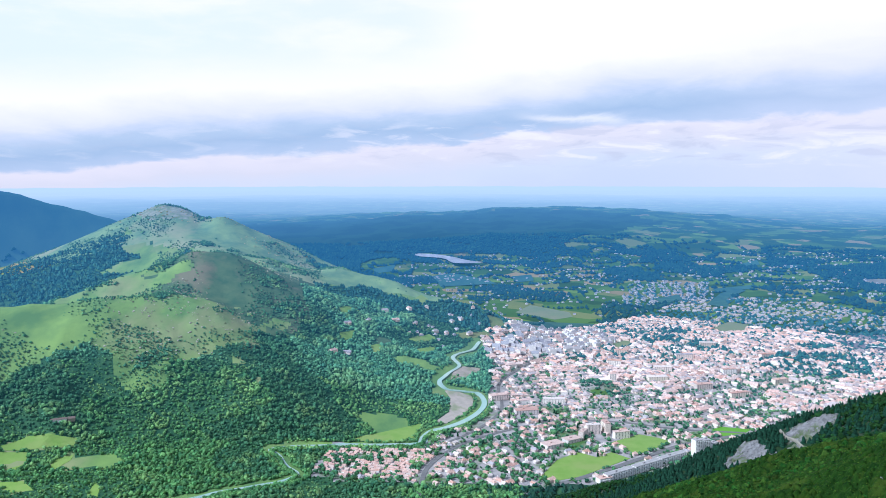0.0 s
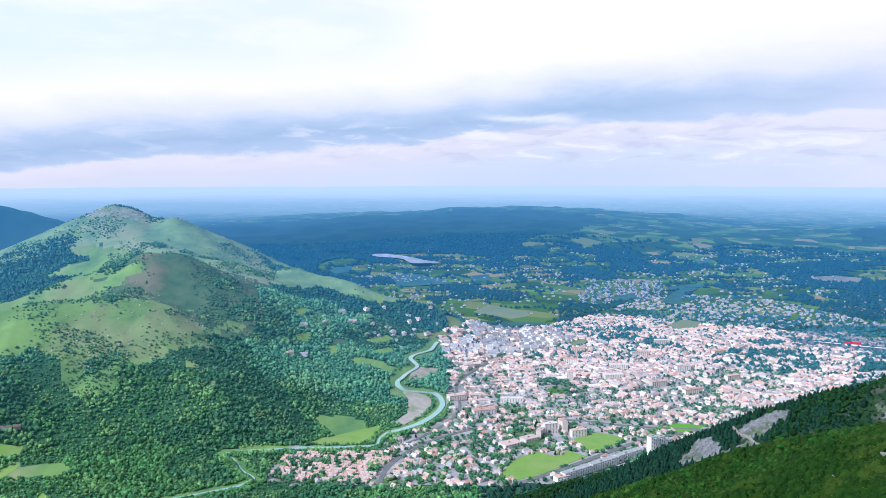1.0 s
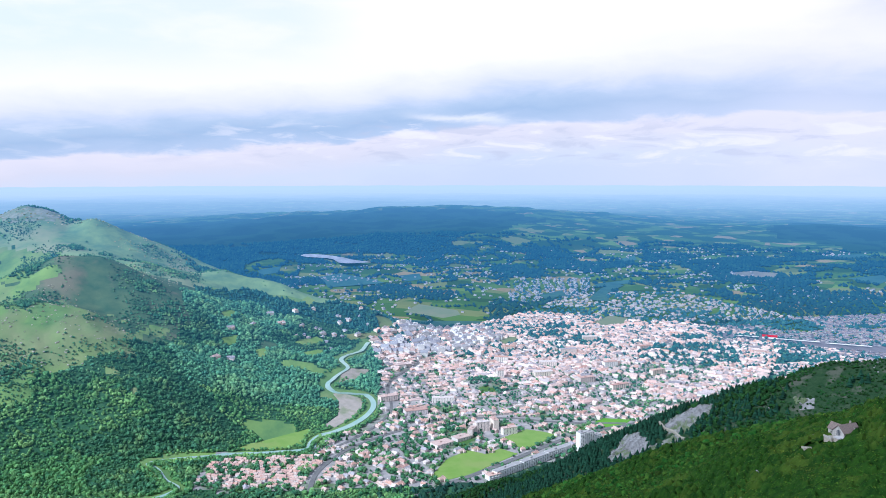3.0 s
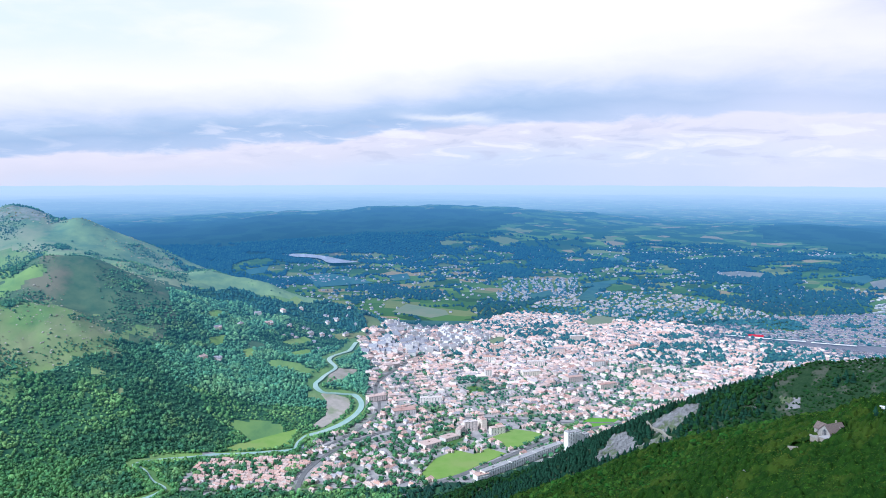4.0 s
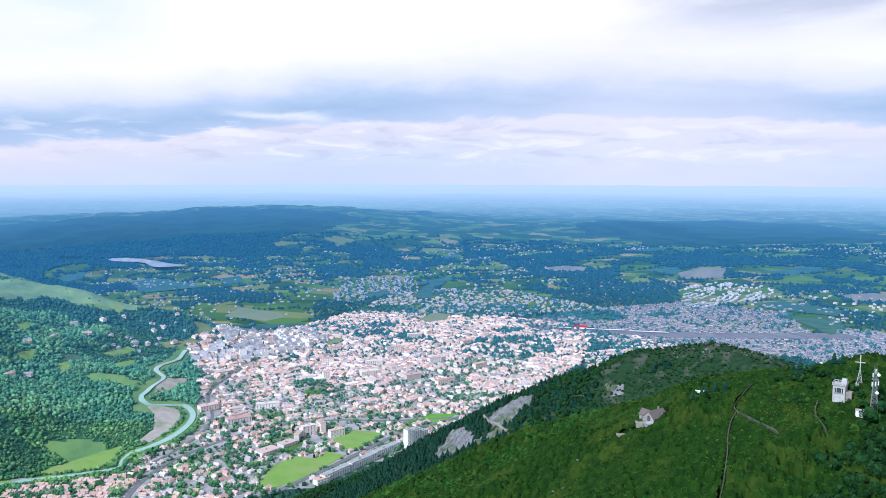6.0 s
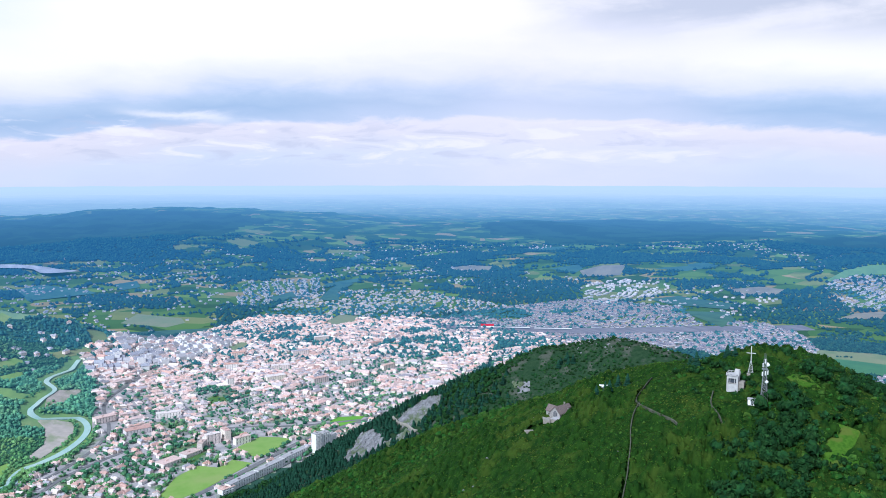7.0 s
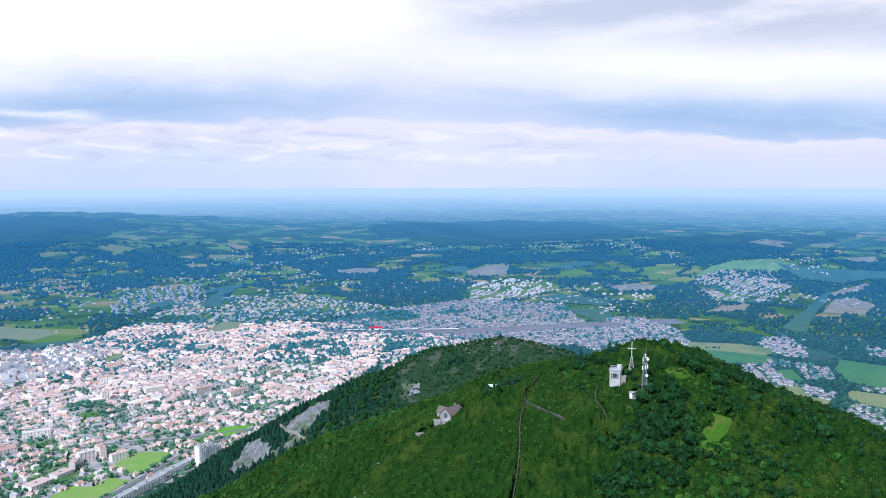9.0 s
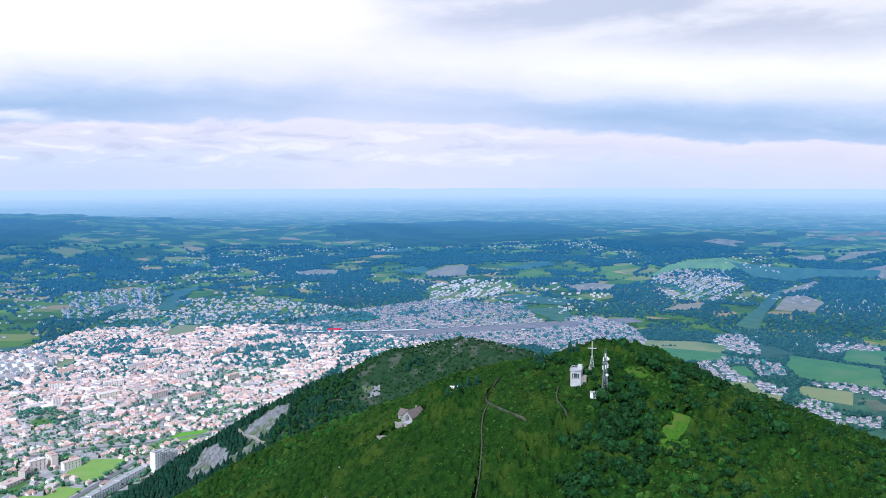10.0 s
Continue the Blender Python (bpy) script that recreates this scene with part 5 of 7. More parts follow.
# ---- town ----
def house_kind(hip=0.0, wing=False, storeys=1.0):
    """A house one unit long, wide and high: walls (slot 0) and an overhanging roof with thickness (slot 1), chimney."""
    vs, ts, ss, n = [], [], [], 0

    def add(v, t, s):
        nonlocal n
        vs.append(np.array(v, float))
        ts.append(np.array(t) + n)
        ss.append(np.full(len(t), s))
        n += len(v)

    def block(x0, x1, y0, y1, eaves, ridge, hip):
        add([(x, y, z) for z in (-0.15, eaves) for x, y in ((x0, y0), (x1, y0), (x1, y1), (x0, y1))],
            [(a, b, c) for i in range(4) for a, b, c in ((i, (i + 1) % 4, (i + 1) % 4 + 4), (i, (i + 1) % 4 + 4, i + 4))], 0)
        o, ym = 0.05, (y0 + y1) / 2
        lo = eaves - 0.03
        add([(x0 - o, y0 - o, lo), (x1 + o, y0 - o, lo), (x1 + o, y1 + o, lo), (x0 - o, y1 + o, lo),
             (x0 - o + hip, ym, ridge), (x1 + o - hip, ym, ridge)], [(0, 1, 5), (0, 5, 4), (2, 3, 4), (2, 4, 5), (3, 0, 4), (1, 2, 5), (0, 2, 1), (0, 3, 2)], 1)

    block(-0.5, 0.5, -0.5, 0.5, 0.64, 1.0, hip)
    if wing:
        block(0.05, 0.45, -0.95, -0.4, 0.5, 0.75, 0.15)
    add([(x, y, z) for z in (0.7, 1.12) for x, y in ((0.2, 0.06), (0.28, 0.06), (0.28, 0.16), (0.2, 0.16))],
        [(a, b, c) for i in range(4) for a, b, c in ((i, (i + 1) % 4, (i + 1) % 4 + 4), (i, (i + 1) % 4 + 4, i + 4))] + [(4, 5, 6), (4, 6, 7)], 0)
    return np.concatenate(vs), np.concatenate(ts), np.concatenate(ss)


def flat_kind():
    """A flat-roofed block: walls, a recessed roof inside a parapet, a lift house."""
    c = ((-0.5, -0.5), (0.5, -0.5), (0.5, 0.5), (-0.5, 0.5))
    v = [(x, y, z) for z in (-0.1, 1.0) for x, y in c] + [(x * 0.94, y * 0.94, z) for z in (1.0, 0.96) for x, y in c]
    ring = lambda a, b: [t for i in range(4) for t in ((a + i, a + (i + 1) % 4, b + (i + 1) % 4), (a + i, b + (i + 1) % 4, b + i))]
    t = ring(0, 4) + ring(4, 8) + ring(8, 12)
    s = [0] * len(t)
    t += [(12, 13, 14), (12, 14, 15)]
    s += [1, 1]
    n = len(v)
    v += [(0.1 + x * 0.2, y * 0.3, z) for z in (0.96, 1.12) for x, y in c]
    t += ring(n, n + 4) + [(n + 4, n + 5, n + 6), (n + 4, n + 6, n + 7)]
    s += [0] * 8 + [1, 1]
    return np.array(v, float), np.array(t), np.array(s)


HOUSES = [house_kind(0.0), house_kind(0.25), house_kind(0.0, True), house_kind(0.4), house_kind(0.12, True)]
FLATS = [flat_kind()]


def plots(poly, cell, seed, skew, streets=(5, 4), loose=0.3):
    """House plots on a bent street grid inside an outline: places and turns."""
    r = np.random.default_rng(seed)
    p = np.array(poly, float)
    mx, my = p.mean(0)
    half = np.hypot(*(p - (mx, my)).T).max()
    u, v = np.meshgrid(np.arange(-half, half, cell[0]), np.arange(-half, half, cell[1]))
    iu, iv = np.meshgrid(np.arange(u.shape[1]), np.arange(u.shape[0]))
    gap = (iu % streets[0] == 0) | (iv % streets[1] == 0)
    u, v = u[~gap] + (r.random((~gap).sum()) - 0.5) * cell[0] * loose, v[~gap] + (r.random((~gap).sum()) - 0.5) * cell[1] * loose
    a = skew + 0.9 * grain(mx + u, my + v, 520, seed)
    x = mx + u * math.cos(skew) - v * math.sin(skew) + 45 * grain(u, v, 260, seed + 1)
    y = my + u * math.sin(skew) + v * math.cos(skew) + 45 * grain(u, v, 260, seed + 2)
    keep = inside(x, y, poly) & ~patch(x, y) & (along(x, y, RIVER) > 30) & (along(x, y, RAILS) > 62) & ~inside(x, y, GRAVEL) & ~near_hill(x, y)
    for road in ROADS:
        keep &= along(x, y, road) > 13
    for poly_ in FAR_PATCHES:
        keep &= ~inside(x, y, poly_)
    for bx, by, br in BLOCK_SITES:
        keep &= np.hypot(x - bx, y - by) > br
    return x[keep], y[keep], a[keep], r


# tree-filled gardens, parks and squares of the town: x, y, half width, half depth
GREENS = [(430, 2175, 48, 45), (962, 2816, 50, 42), (806, 2889, 75, 30), (912, 3069, 60, 60), (857, 1978, 85, 28), (690, 1976, 60, 26), (560, 2090, 60, 30), (547, 2278, 34, 30), (1334, 2771, 70, 50), (1191, 2357, 60, 36), (300, 2010, 40, 30), (126, 1784, 50, 22), (78, 1602, 60, 30), (157, 1557, 60, 24), (623, 2161, 40, 26), (250, 2300, 30, 40), (500, 1900, 90, 22)]
# larger buildings: x, y, length, depth, height, turn in degrees
SLABS = [(362, 1562, 78, 15, 15, 33), (430, 1606, 78, 15, 16, 33), (497, 1651, 78, 15, 16, 33)]
TOWERS = [(556, 1668, 18, 16, 44, 20), (578, 1680, 18, 16, 40, 20), (602, 1700, 20, 15, 26, 30)]
BLOCKS = [(360, 1830, 34, 14, 24, 10), (392, 1842, 30, 14, 26, 100), (420, 1800, 38, 14, 17, 15), (330, 1800, 30, 13, 20, 60), (250, 1745, 48, 30, 9, 30), (300, 1780, 40, 26, 8, 30), (215, 1985, 60, 26, 12, 10),
          (150, 2080, 50, 22, 14, 20), (300, 2075, 60, 18, 14, -5), (505, 2290, 20, 16, 28, 0), (760, 2240, 50, 20, 16, 12), (830, 2150, 60, 16, 15, 18), (650, 2330, 60, 24, 14, 5), (700, 2450, 56, 20, 15, -8),
          (900, 2420, 48, 18, 16, 10), (1010, 2300, 52, 16, 15, 22), (560, 2520, 44, 18, 17, -10), (820, 2620, 60, 20, 16, 4), (1100, 2620, 50, 18, 15, 18), (620, 2680, 46, 18, 16, 0), (960, 2800, 54, 20, 17, -6)]
BLOCK_SITES = [(b[0], b[1], 12 + b[2] * 0.42) for b in SLABS + TOWERS + BLOCKS + [(326, 1537, 30)]] + [(440, 2220, 62)]


def window_box():
    v = [(x, y, z) for z in (0, 1.5) for x, y in ((-0.9, -0.09), (0.9, -0.09), (0.9, 0.09), (-0.9, 0.09))]
    return v, [(0, 1, 5), (0, 5, 4), (1, 2, 6), (1, 6, 5), (2, 3, 7), (2, 7, 6), (3, 0, 4), (3, 4, 7), (4, 5, 6), (4, 6, 7), (0, 2, 1), (0, 3, 2)]


def apartment_block(x, y, length, deep, tall, turn, name, label, group, roof_mat, balconies=True, wall_mat=None):
    z = float(height(np.array([x]), np.array([y]))[0])
    e = thing(name, (x, y, z - 0.5), label, "apartment block", group, turn)
    a, b = length / 2, deep / 2
    part("wall", boxes(((-a, -b, 0), (a, b, tall)), bevel=0.2), wall_mat or M_WHITE, e)
    bm = boxes(((-a - 0.3, -b - 0.3, tall), (a + 0.3, b + 0.3, tall + 0.7)), ((-a * 0.3, -2, tall + 0.7), (-a * 0.3 + 5, 2, tall + 3.2)), bevel=0.1)
    part("roof", bm, roof_mat, e, "grey flat roof with a lift house")
    n = max(2, int(tall / 3.0))
    pane = mesh_of("window", *window_box(), M_GLASSY)
    for side in (-1, 1):
        for k in range(n):
            z0 = 1.2 + k * (tall - 0.8) / n
            cols = max(3, int(length / 7))
            for i in range(cols):
                ob = new("window", pane)
                ob.parent = e
                ob.location = (-a + (i + 0.5) * length / cols, side * (b - 0.02), z0)
            if balconies and k:
                y0, y1 = sorted((side * (b + 0.02), side * (b + 1.1)))
                part("balcony", boxes(((-a * 0.8, y0, z0 - 0.9), (a * 0.8, y1, z0 - 0.1))), M_WHITE, e)
    return e


for s in SLABS:
    apartment_block(*s, "slab_block", "long white apartment slab with a grey flat roof", "long slabs by the avenue", M_GREYROOF)
apartment_block(326, 1537, 30, 17, 11, 24, "barrack_block", "white block with a reddish roof by the avenue", "long slabs by the avenue", M_ROOF_ROW)
for s in TOWERS:
    apartment_block(*s, "tower_block", "tall pale concrete tower block with rows of windows", "towers by the avenue", M_GREYROOF)
for s in BLOCKS:
    apartment_block(*s, "apartment_block", "pale rendered apartment block amid the town roofs", "blocks in town", M_ROOF_OB, False, M_WALL_OB)


# single houses along the near edge of town
def make_house(kind, length, deep, tall):
    v, t, s = HOUSES[kind]
    e = thing("house", (0, 0, -200), "pale rendered town house with a reddish clay roof", "house", "houses at the near edge of town")
    for slot, nm, mat in ((0, "wall", M_WALL_OB), (1, "roof", M_ROOF_OB)):
        used = t[s == slot]
        ids, inv = np.unique(used, return_inverse=True)
        ob = new(nm, mesh_of(nm, v[ids] * (length, deep, tall), inv.reshape(-1, 3), mat))
        ob.parent = e
    return e


x, y, a, r = plots(TOWN, (14.5, 12.5), 11, 0.35, (7, 4))
d = np.hypot(x, y)
green = fbm(x, y, 170, 81, 3)
dense = np.clip((d - 1850) / 400, 0, 1)
fill = r.random(len(x)) < np.where(green > 0.40, 0.2, 0.50 + 0.33 * dense)
spots = np.zeros(len(x), bool)
for a_, b_, c_, e_ in GREENS:
    spots |= ((x - a_) / c_) ** 2 + ((y - b_) / e_) ** 2 < 1 + 0.5 * fbm(x, y, 30, 83, 2)
fill &= ~inside(x, y, ESTATE) & (~spots | (r.random(len(x)) < 0.06))
garden = ~fill & ~inside(x, y, ESTATE) & (r.random(len(x)) < 0.95)
gx, gy = x[garden], y[garden]
x, y, a, d = x[fill], y[fill], a[fill], d[fill]
z = height(x, y)
size = np.stack([10 + 6 * r.random(len(x)) + 3 * np.clip((d - 1900) / 300, 0, 1), 8.5 + 3.5 * r.random(len(x)) + 1.5 * np.clip((d - 1900) / 300, 0, 1), 5.2 + 2.6 * r.random(len(x)) + 3.4 * np.clip((d - 1850) / 400, 0, 1)], 1)
size *= np.where(r.random(len(x)) < 0.07 * (d > 1800), 1.0, 0.0)[:, None] * np.array([1.1, 0.5, 0.3]) + 1
order = np.argsort(d)
near, rest = order[:290], order[290:]
protos = [make_house(k, 12 + k, 9.5, 7.5 + 0.6 * k) for k in range(5)]
turn = a + 1.5708 * r.integers(0, 2, len(x))
for n_, i in enumerate(near):
    m = pose(x[i], y[i], z[i], 0, 0, math.degrees(turn[i]))
    if n_ < 5:
        protos[n_].matrix_basis = m
    else:
        copy_thing(protos[int(r.integers(0, 5))], m)
stuff("town_houses", HOUSES, r.integers(0, 5, len(rest)), np.stack([x[rest], y[rest], z[rest]], 1), size[rest], turn[rest], [M_WALL, M_ROOF], "crowded pale houses under pink clay roofs", "houses")

# rows of terraced houses between river and woods
x, y, a, r = plots(ESTATE, (8.2, 15.5), 17, -0.35, (9, 40))
k = r.random(len(x)) < np.where(fbm(x, y, 45, 85, 2) > 0.45, 0.25, 0.92)
tx_, ty_ = x[~k], y[~k]
x, y = x[k] + 3 * grain(x[k], y[k], 60, 86), y[k] + 7 * grain(x[k], y[k], 70, 87)
z = height(x, y)
stuff("terraced_houses", HOUSES[:2], np.zeros(len(x), int), np.stack([x, y, z], 1), np.stack([8.4 + 0 * x, 8.5 + 1.5 * r.random(len(x)), 6.0 + 0.8 * r.random(len(x))], 1), -0.35 + 0.22 * grain(x, y, 70, 3), [M_WALL, M_ROOF_ROW],
      "rows of small terraced houses under red roofs", "houses")

# pilgrim hotels beyond, taller and paler
HOTELS = [(140, 2500), (200, 2640), (300, 3040), (620, 3090), (640, 2830), (540, 2760), (419, 2660), (253, 2560)]
x, y, a, r = plots(HOTELS, (24, 19), 13, 0.15, (6, 3))
z = height(x, y)
k = r.random(len(x)) < 0.85
x, y, a, z = x[k], y[k], a[k], z[k]
stuff("hotels", FLATS + HOUSES, r.integers(0, 4, len(x)), np.stack([x, y, z], 1), np.stack([20 + 9 * r.random(len(x)), 14 + 5 * r.random(len(x)), 16 + 9 * r.random(len(x))], 1), a, [M_WHITE, M_SLATE],
      "tall pale hotels with slate roofs", "hotels")

# outer quarters
tx, ty = [gx, tx_], [gy, ty_]
for i, (poly, cell, fillrate, roof, label) in enumerate([(STATION, (12.5, 11), 0.80, M_SLATE_DARK, "grey roofed houses round the station"), (SUBURB, (19, 16), 0.6, M_SLATE, "pale suburb houses between gardens"), (NORTH, (20, 18), 0.62, M_SLATE, "pale houses and flats on the northern rise"),
                                                        (EAST, (12.5, 11.5), 0.74, M_SLATE_DARK, "village houses with grey roofs"), (EAST_LOW, (12.5, 11.5), 0.74, M_SLATE_DARK, "village houses between fields"),
                                                        (EAST_END, (12.5, 11.5), 0.74, M_SLATE_DARK, "village houses at the hill foot"), (HILL_ESTATE, (17, 16), 0.8, M_SLATE, "white estate houses on a rise"),
                                                        (EAST_MID, (12.5, 11.5), 0.74, M_SLATE_DARK, "village houses round a paddock"), (EAST_TOP, (12.5, 11.5), 0.74, M_SLATE_DARK, "village houses under dark trees"), (EAST_FAR, (15, 13), 0.7, M_SLATE_DARK, "village houses along a wood"),
                                                        (EAST_ROW, (14, 12), 0.7, M_SLATE_DARK, "row of village houses along a lane"), (EASTSIDE, (14, 12), 0.72, M_ROOF, "town houses under clay roofs behind the spur")]):
    x, y, a, r = plots(poly, cell, 20 + i, 0.3 + 0.5 * i, (6, 4), 0.8)
    k = (r.random(len(x)) < fillrate) & (fbm(x, y, 240, 90 + i, 2) < 0.75)
    tx.append(x[~k])
    ty.append(y[~k])
    x, y, a = x[k], y[k], a[k]
    sx, sy, sz, q = squeeze(x, y, height(x, y))
    stuff("outer_houses", HOUSES, r.integers(0, 5, len(x)), np.stack([sx, sy, sz], 1), np.stack([9 + 7 * r.random(len(x)) ** 2, 7 + 3.5 * r.random(len(x)), 5 + 3.5 * r.random(len(x)) ** 2], 1) * q[:, None], a + 0.5 * r.normal(0, 0.6, len(x)),
          [M_FAR_WALL, M_FAR_ROOF] if i in (2, 6) else [M_WALL_DULL, roof], label, "houses")
x, y, a, r = plots(SHEDS, (36, 28), 31, 0.5, (7, 5))
x2, y2, a2, _ = plots(SHEDS_EAST, (52, 40), 33, 0.3, (5, 4))
x, y, a = np.concatenate([x, x2]), np.concatenate([y, y2]), np.concatenate([a, a2])
sx, sy, sz, q = squeeze(x, y, height(x, y))
k = r.random(len(x)) < 0.7
stuff("trading_sheds", FLATS, np.zeros(k.sum(), int), np.stack([sx, sy, sz], 1)[k], (np.stack([14 + 22 * r.random(len(x)) ** 2, 11 + 10 * r.random(len(x)) ** 2, 5 + 3 * r.random(len(x))], 1) * q[:, None])[k], a[k], [M_WALL_DULL, M_FAR_WALL],
      "wide white trading sheds", "sheds")

# hamlets strewn over the plain
r = np.random.default_rng(55)
cx, cy = r.uniform(-300, 5200, 800), r.uniform(700, 6000, 800)
x = (cx[:, None] + r.normal(0, 95, (800, 6))).ravel()
y = (cy[:, None] + r.normal(0, 95, (800, 6))).ravel()
d = np.hypot(x, y)
z = height(x, y)
k = sector(x, y, -14, 73) & (d > 2450) & (d < 6800) & ~built(x, y) & ~patch(x, y) & ~near_hill(x, y) & (z < 120) & (fbm(x, y, 900, 95, 2) > -0.15)
x, y, z = x[k], y[k], z[k]
sx, sy, sz, q = squeeze(x, y, z)
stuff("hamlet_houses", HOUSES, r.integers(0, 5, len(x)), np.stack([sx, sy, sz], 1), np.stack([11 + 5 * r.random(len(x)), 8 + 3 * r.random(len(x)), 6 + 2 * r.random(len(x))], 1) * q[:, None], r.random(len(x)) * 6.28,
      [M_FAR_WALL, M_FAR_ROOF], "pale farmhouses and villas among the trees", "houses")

# villas in the wooded side valley
r = np.random.default_rng(58)
x, y = np.array([-297, -309, -274, -94, -159, 31, 11, -27, -240, -200, 60, 110, -120, -60, 90]) + 0.0, np.array([2394, 2161, 2201, 2603, 2568, 2716, 2613, 2602, 2480, 2650, 2760, 2850, 2720, 2780, 2650]) + 0.0
stuff("valley_villas", HOUSES, r.integers(0, 5, len(x)), np.stack([x, y, height(x, y) + 2.5], 1), np.stack([16 + 9 * r.random(len(x)), 11 + 3 * r.random(len(x)), 9 + 3 * r.random(len(x))], 1), r.random(len(x)) * 6.28, [M_WALL, M_SLATE], "pale villas among woods of the side valley", "houses")

# garden and street trees
x, y = np.concatenate(tx), np.concatenate(ty)
r = np.random.default_rng(66)
x, y = np.concatenate([x, r.uniform(-250, 1700, 9000)]), np.concatenate([y, r.uniform(1420, 3400, 9000)])
k = built(x, y) & ~patch(x, y) & (along(x, y, RIVER) > 22) & ~near_hill(x, y)
for road in ROADS:
    k &= along(x, y, road) > 7
x, y = x[k], y[k]
x, y = np.concatenate([x, 440 + r.normal(0, 32, 90)]), np.concatenate([y, 2220 + r.normal(0, 28, 90)])
s = (2.4 + 4.2 * r.random(len(x)) ** 1.6) * np.where(np.hypot(x, y) < 1950, 1.2, 1.0)
sx, sy, sz, q = squeeze(x, y, height(x, y))
far = np.hypot(x, y) > 2650
for nm, k, mt, lb in (("town_trees", ~far, M_LEAF_DEEP, "round green garden and street trees"), ("suburb_trees", far, M_LEAF_FAR, "dark garden trees between suburb houses, blued by painted haze")):
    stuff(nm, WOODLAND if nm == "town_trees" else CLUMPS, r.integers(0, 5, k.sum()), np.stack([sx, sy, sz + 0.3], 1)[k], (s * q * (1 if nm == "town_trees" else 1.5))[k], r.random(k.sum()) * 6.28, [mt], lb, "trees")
# lines of trees along the river and round the fields
pts = []
for line, off in ((RIVER, 20), (RIVER, -20), (RIVER[9:], 15), (RIVER[9:], -15), (RIVER[9:], 22), (FIELD_UP + FIELD_UP[:1], 4), (FIELD_LOW + FIELD_LOW[:1], 4), (MEADOW_EAST, 5), (CROP_FAR, 5), (CROP_EAST, 5), (CROP_LOW, 5), (STRIP_EAST, 5)):
    p = curve_of(line, 7)
    n = np.gradient(p, axis=0)
    n = np.stack([-n[:, 1], n[:, 0]], 1) / np.maximum(np.hypot(n[:, 0], n[:, 1]), 1e-6)[:, None]
    q = p + n * (off + np.sign(off) * 9 * r.random((len(p), 1)))
    pts.append(q[(grain(q[:, 0], q[:, 1], 80, 97) + r.random(len(q)) > (0.9 if abs(off) < 10 else (-0.6 if len(line) == len(RIVER) - 9 else 0.3))) & ~inside(q[:, 0], q[:, 1], GRAVEL)])
hide = curve_of(RIVER[13:], 4)
for k in (10, 14, 18):
    pts.append(hide * (1 - (k + 4 * r.random((len(hide), 1))) / np.hypot(*hide.T)[:, None]))
p = np.concatenate(pts)
east = p[:, 0] > 1200
for nm, q, mt, lb in (("bank_trees", p[~east], M_LEAF, "green trees lining the river and fields"), ("hedge_trees", p[east], M_LEAF_PLAIN, "dark hedgerow trees between fields of the plain")):
    stuff(nm, WOODLAND, r.integers(0, 8, len(q)), np.stack([q[:, 0], q[:, 1], height(q[:, 0], q[:, 1])], 1), 2.6 + 3 * r.random(len(q)), r.random(len(q)) * 6.28, [mt], lb, "trees")

# ---- on the summit and the near slopes ----
def ground_at(x, y):
    return float(height(np.array([x]), np.array([y]))[0])


def summit_cross(x, y, turn):
    e = thing("summit_cross", (x, y, ground_at(x, y) - 0.3), "tall white steel cross on the summit", "cross", turn=turn)
    bm = bmesh.new()
    for sx in (-1, 1):
        for sy in (-1, 1):
            rod(bm, (sx * 1.3, sy * 1.3, 0), (sx * 0.22, sy * 0.22, 7.0), 0.10)
    for k in range(5):
        z0, z1 = k * 1.4, (k + 1) * 1.4
        w0, w1 = 1.3 - 1.08 * z0 / 7, 1.3 - 1.08 * z1 / 7
        for s in (-1, 1):
            rod(bm, (-w0, s * w0, z0), (w1, s * w1, z1), 0.05, 4)
            rod(bm, (s * w0, -w0, z0), (s * w1, w1, z1), 0.05, 4)
            rod(bm, (-w1, s * w1, z1), (w1, s * w1, z1), 0.05, 4)
            rod(bm, (s * w1, -w1, z1), (s * w1, w1, z1), 0.05, 4)
    part("pylon", bm, M_CROSS, e, "tapered lattice foot")
    part("post", boxes(((-0.2, -0.2, 6.0), (0.2, 0.2, 14.5)), bevel=0.06), M_CROSS, e)
    part("crossbar", boxes(((-2.2, -0.18, 10.7), (2.2, 0.18, 11.1)), bevel=0.06), M_CROSS, e)
    part("plinth", boxes(((-1.8, -1.8, -1.0), (1.8, 1.8, 0.5)), bevel=0.1), M_STONE, e)


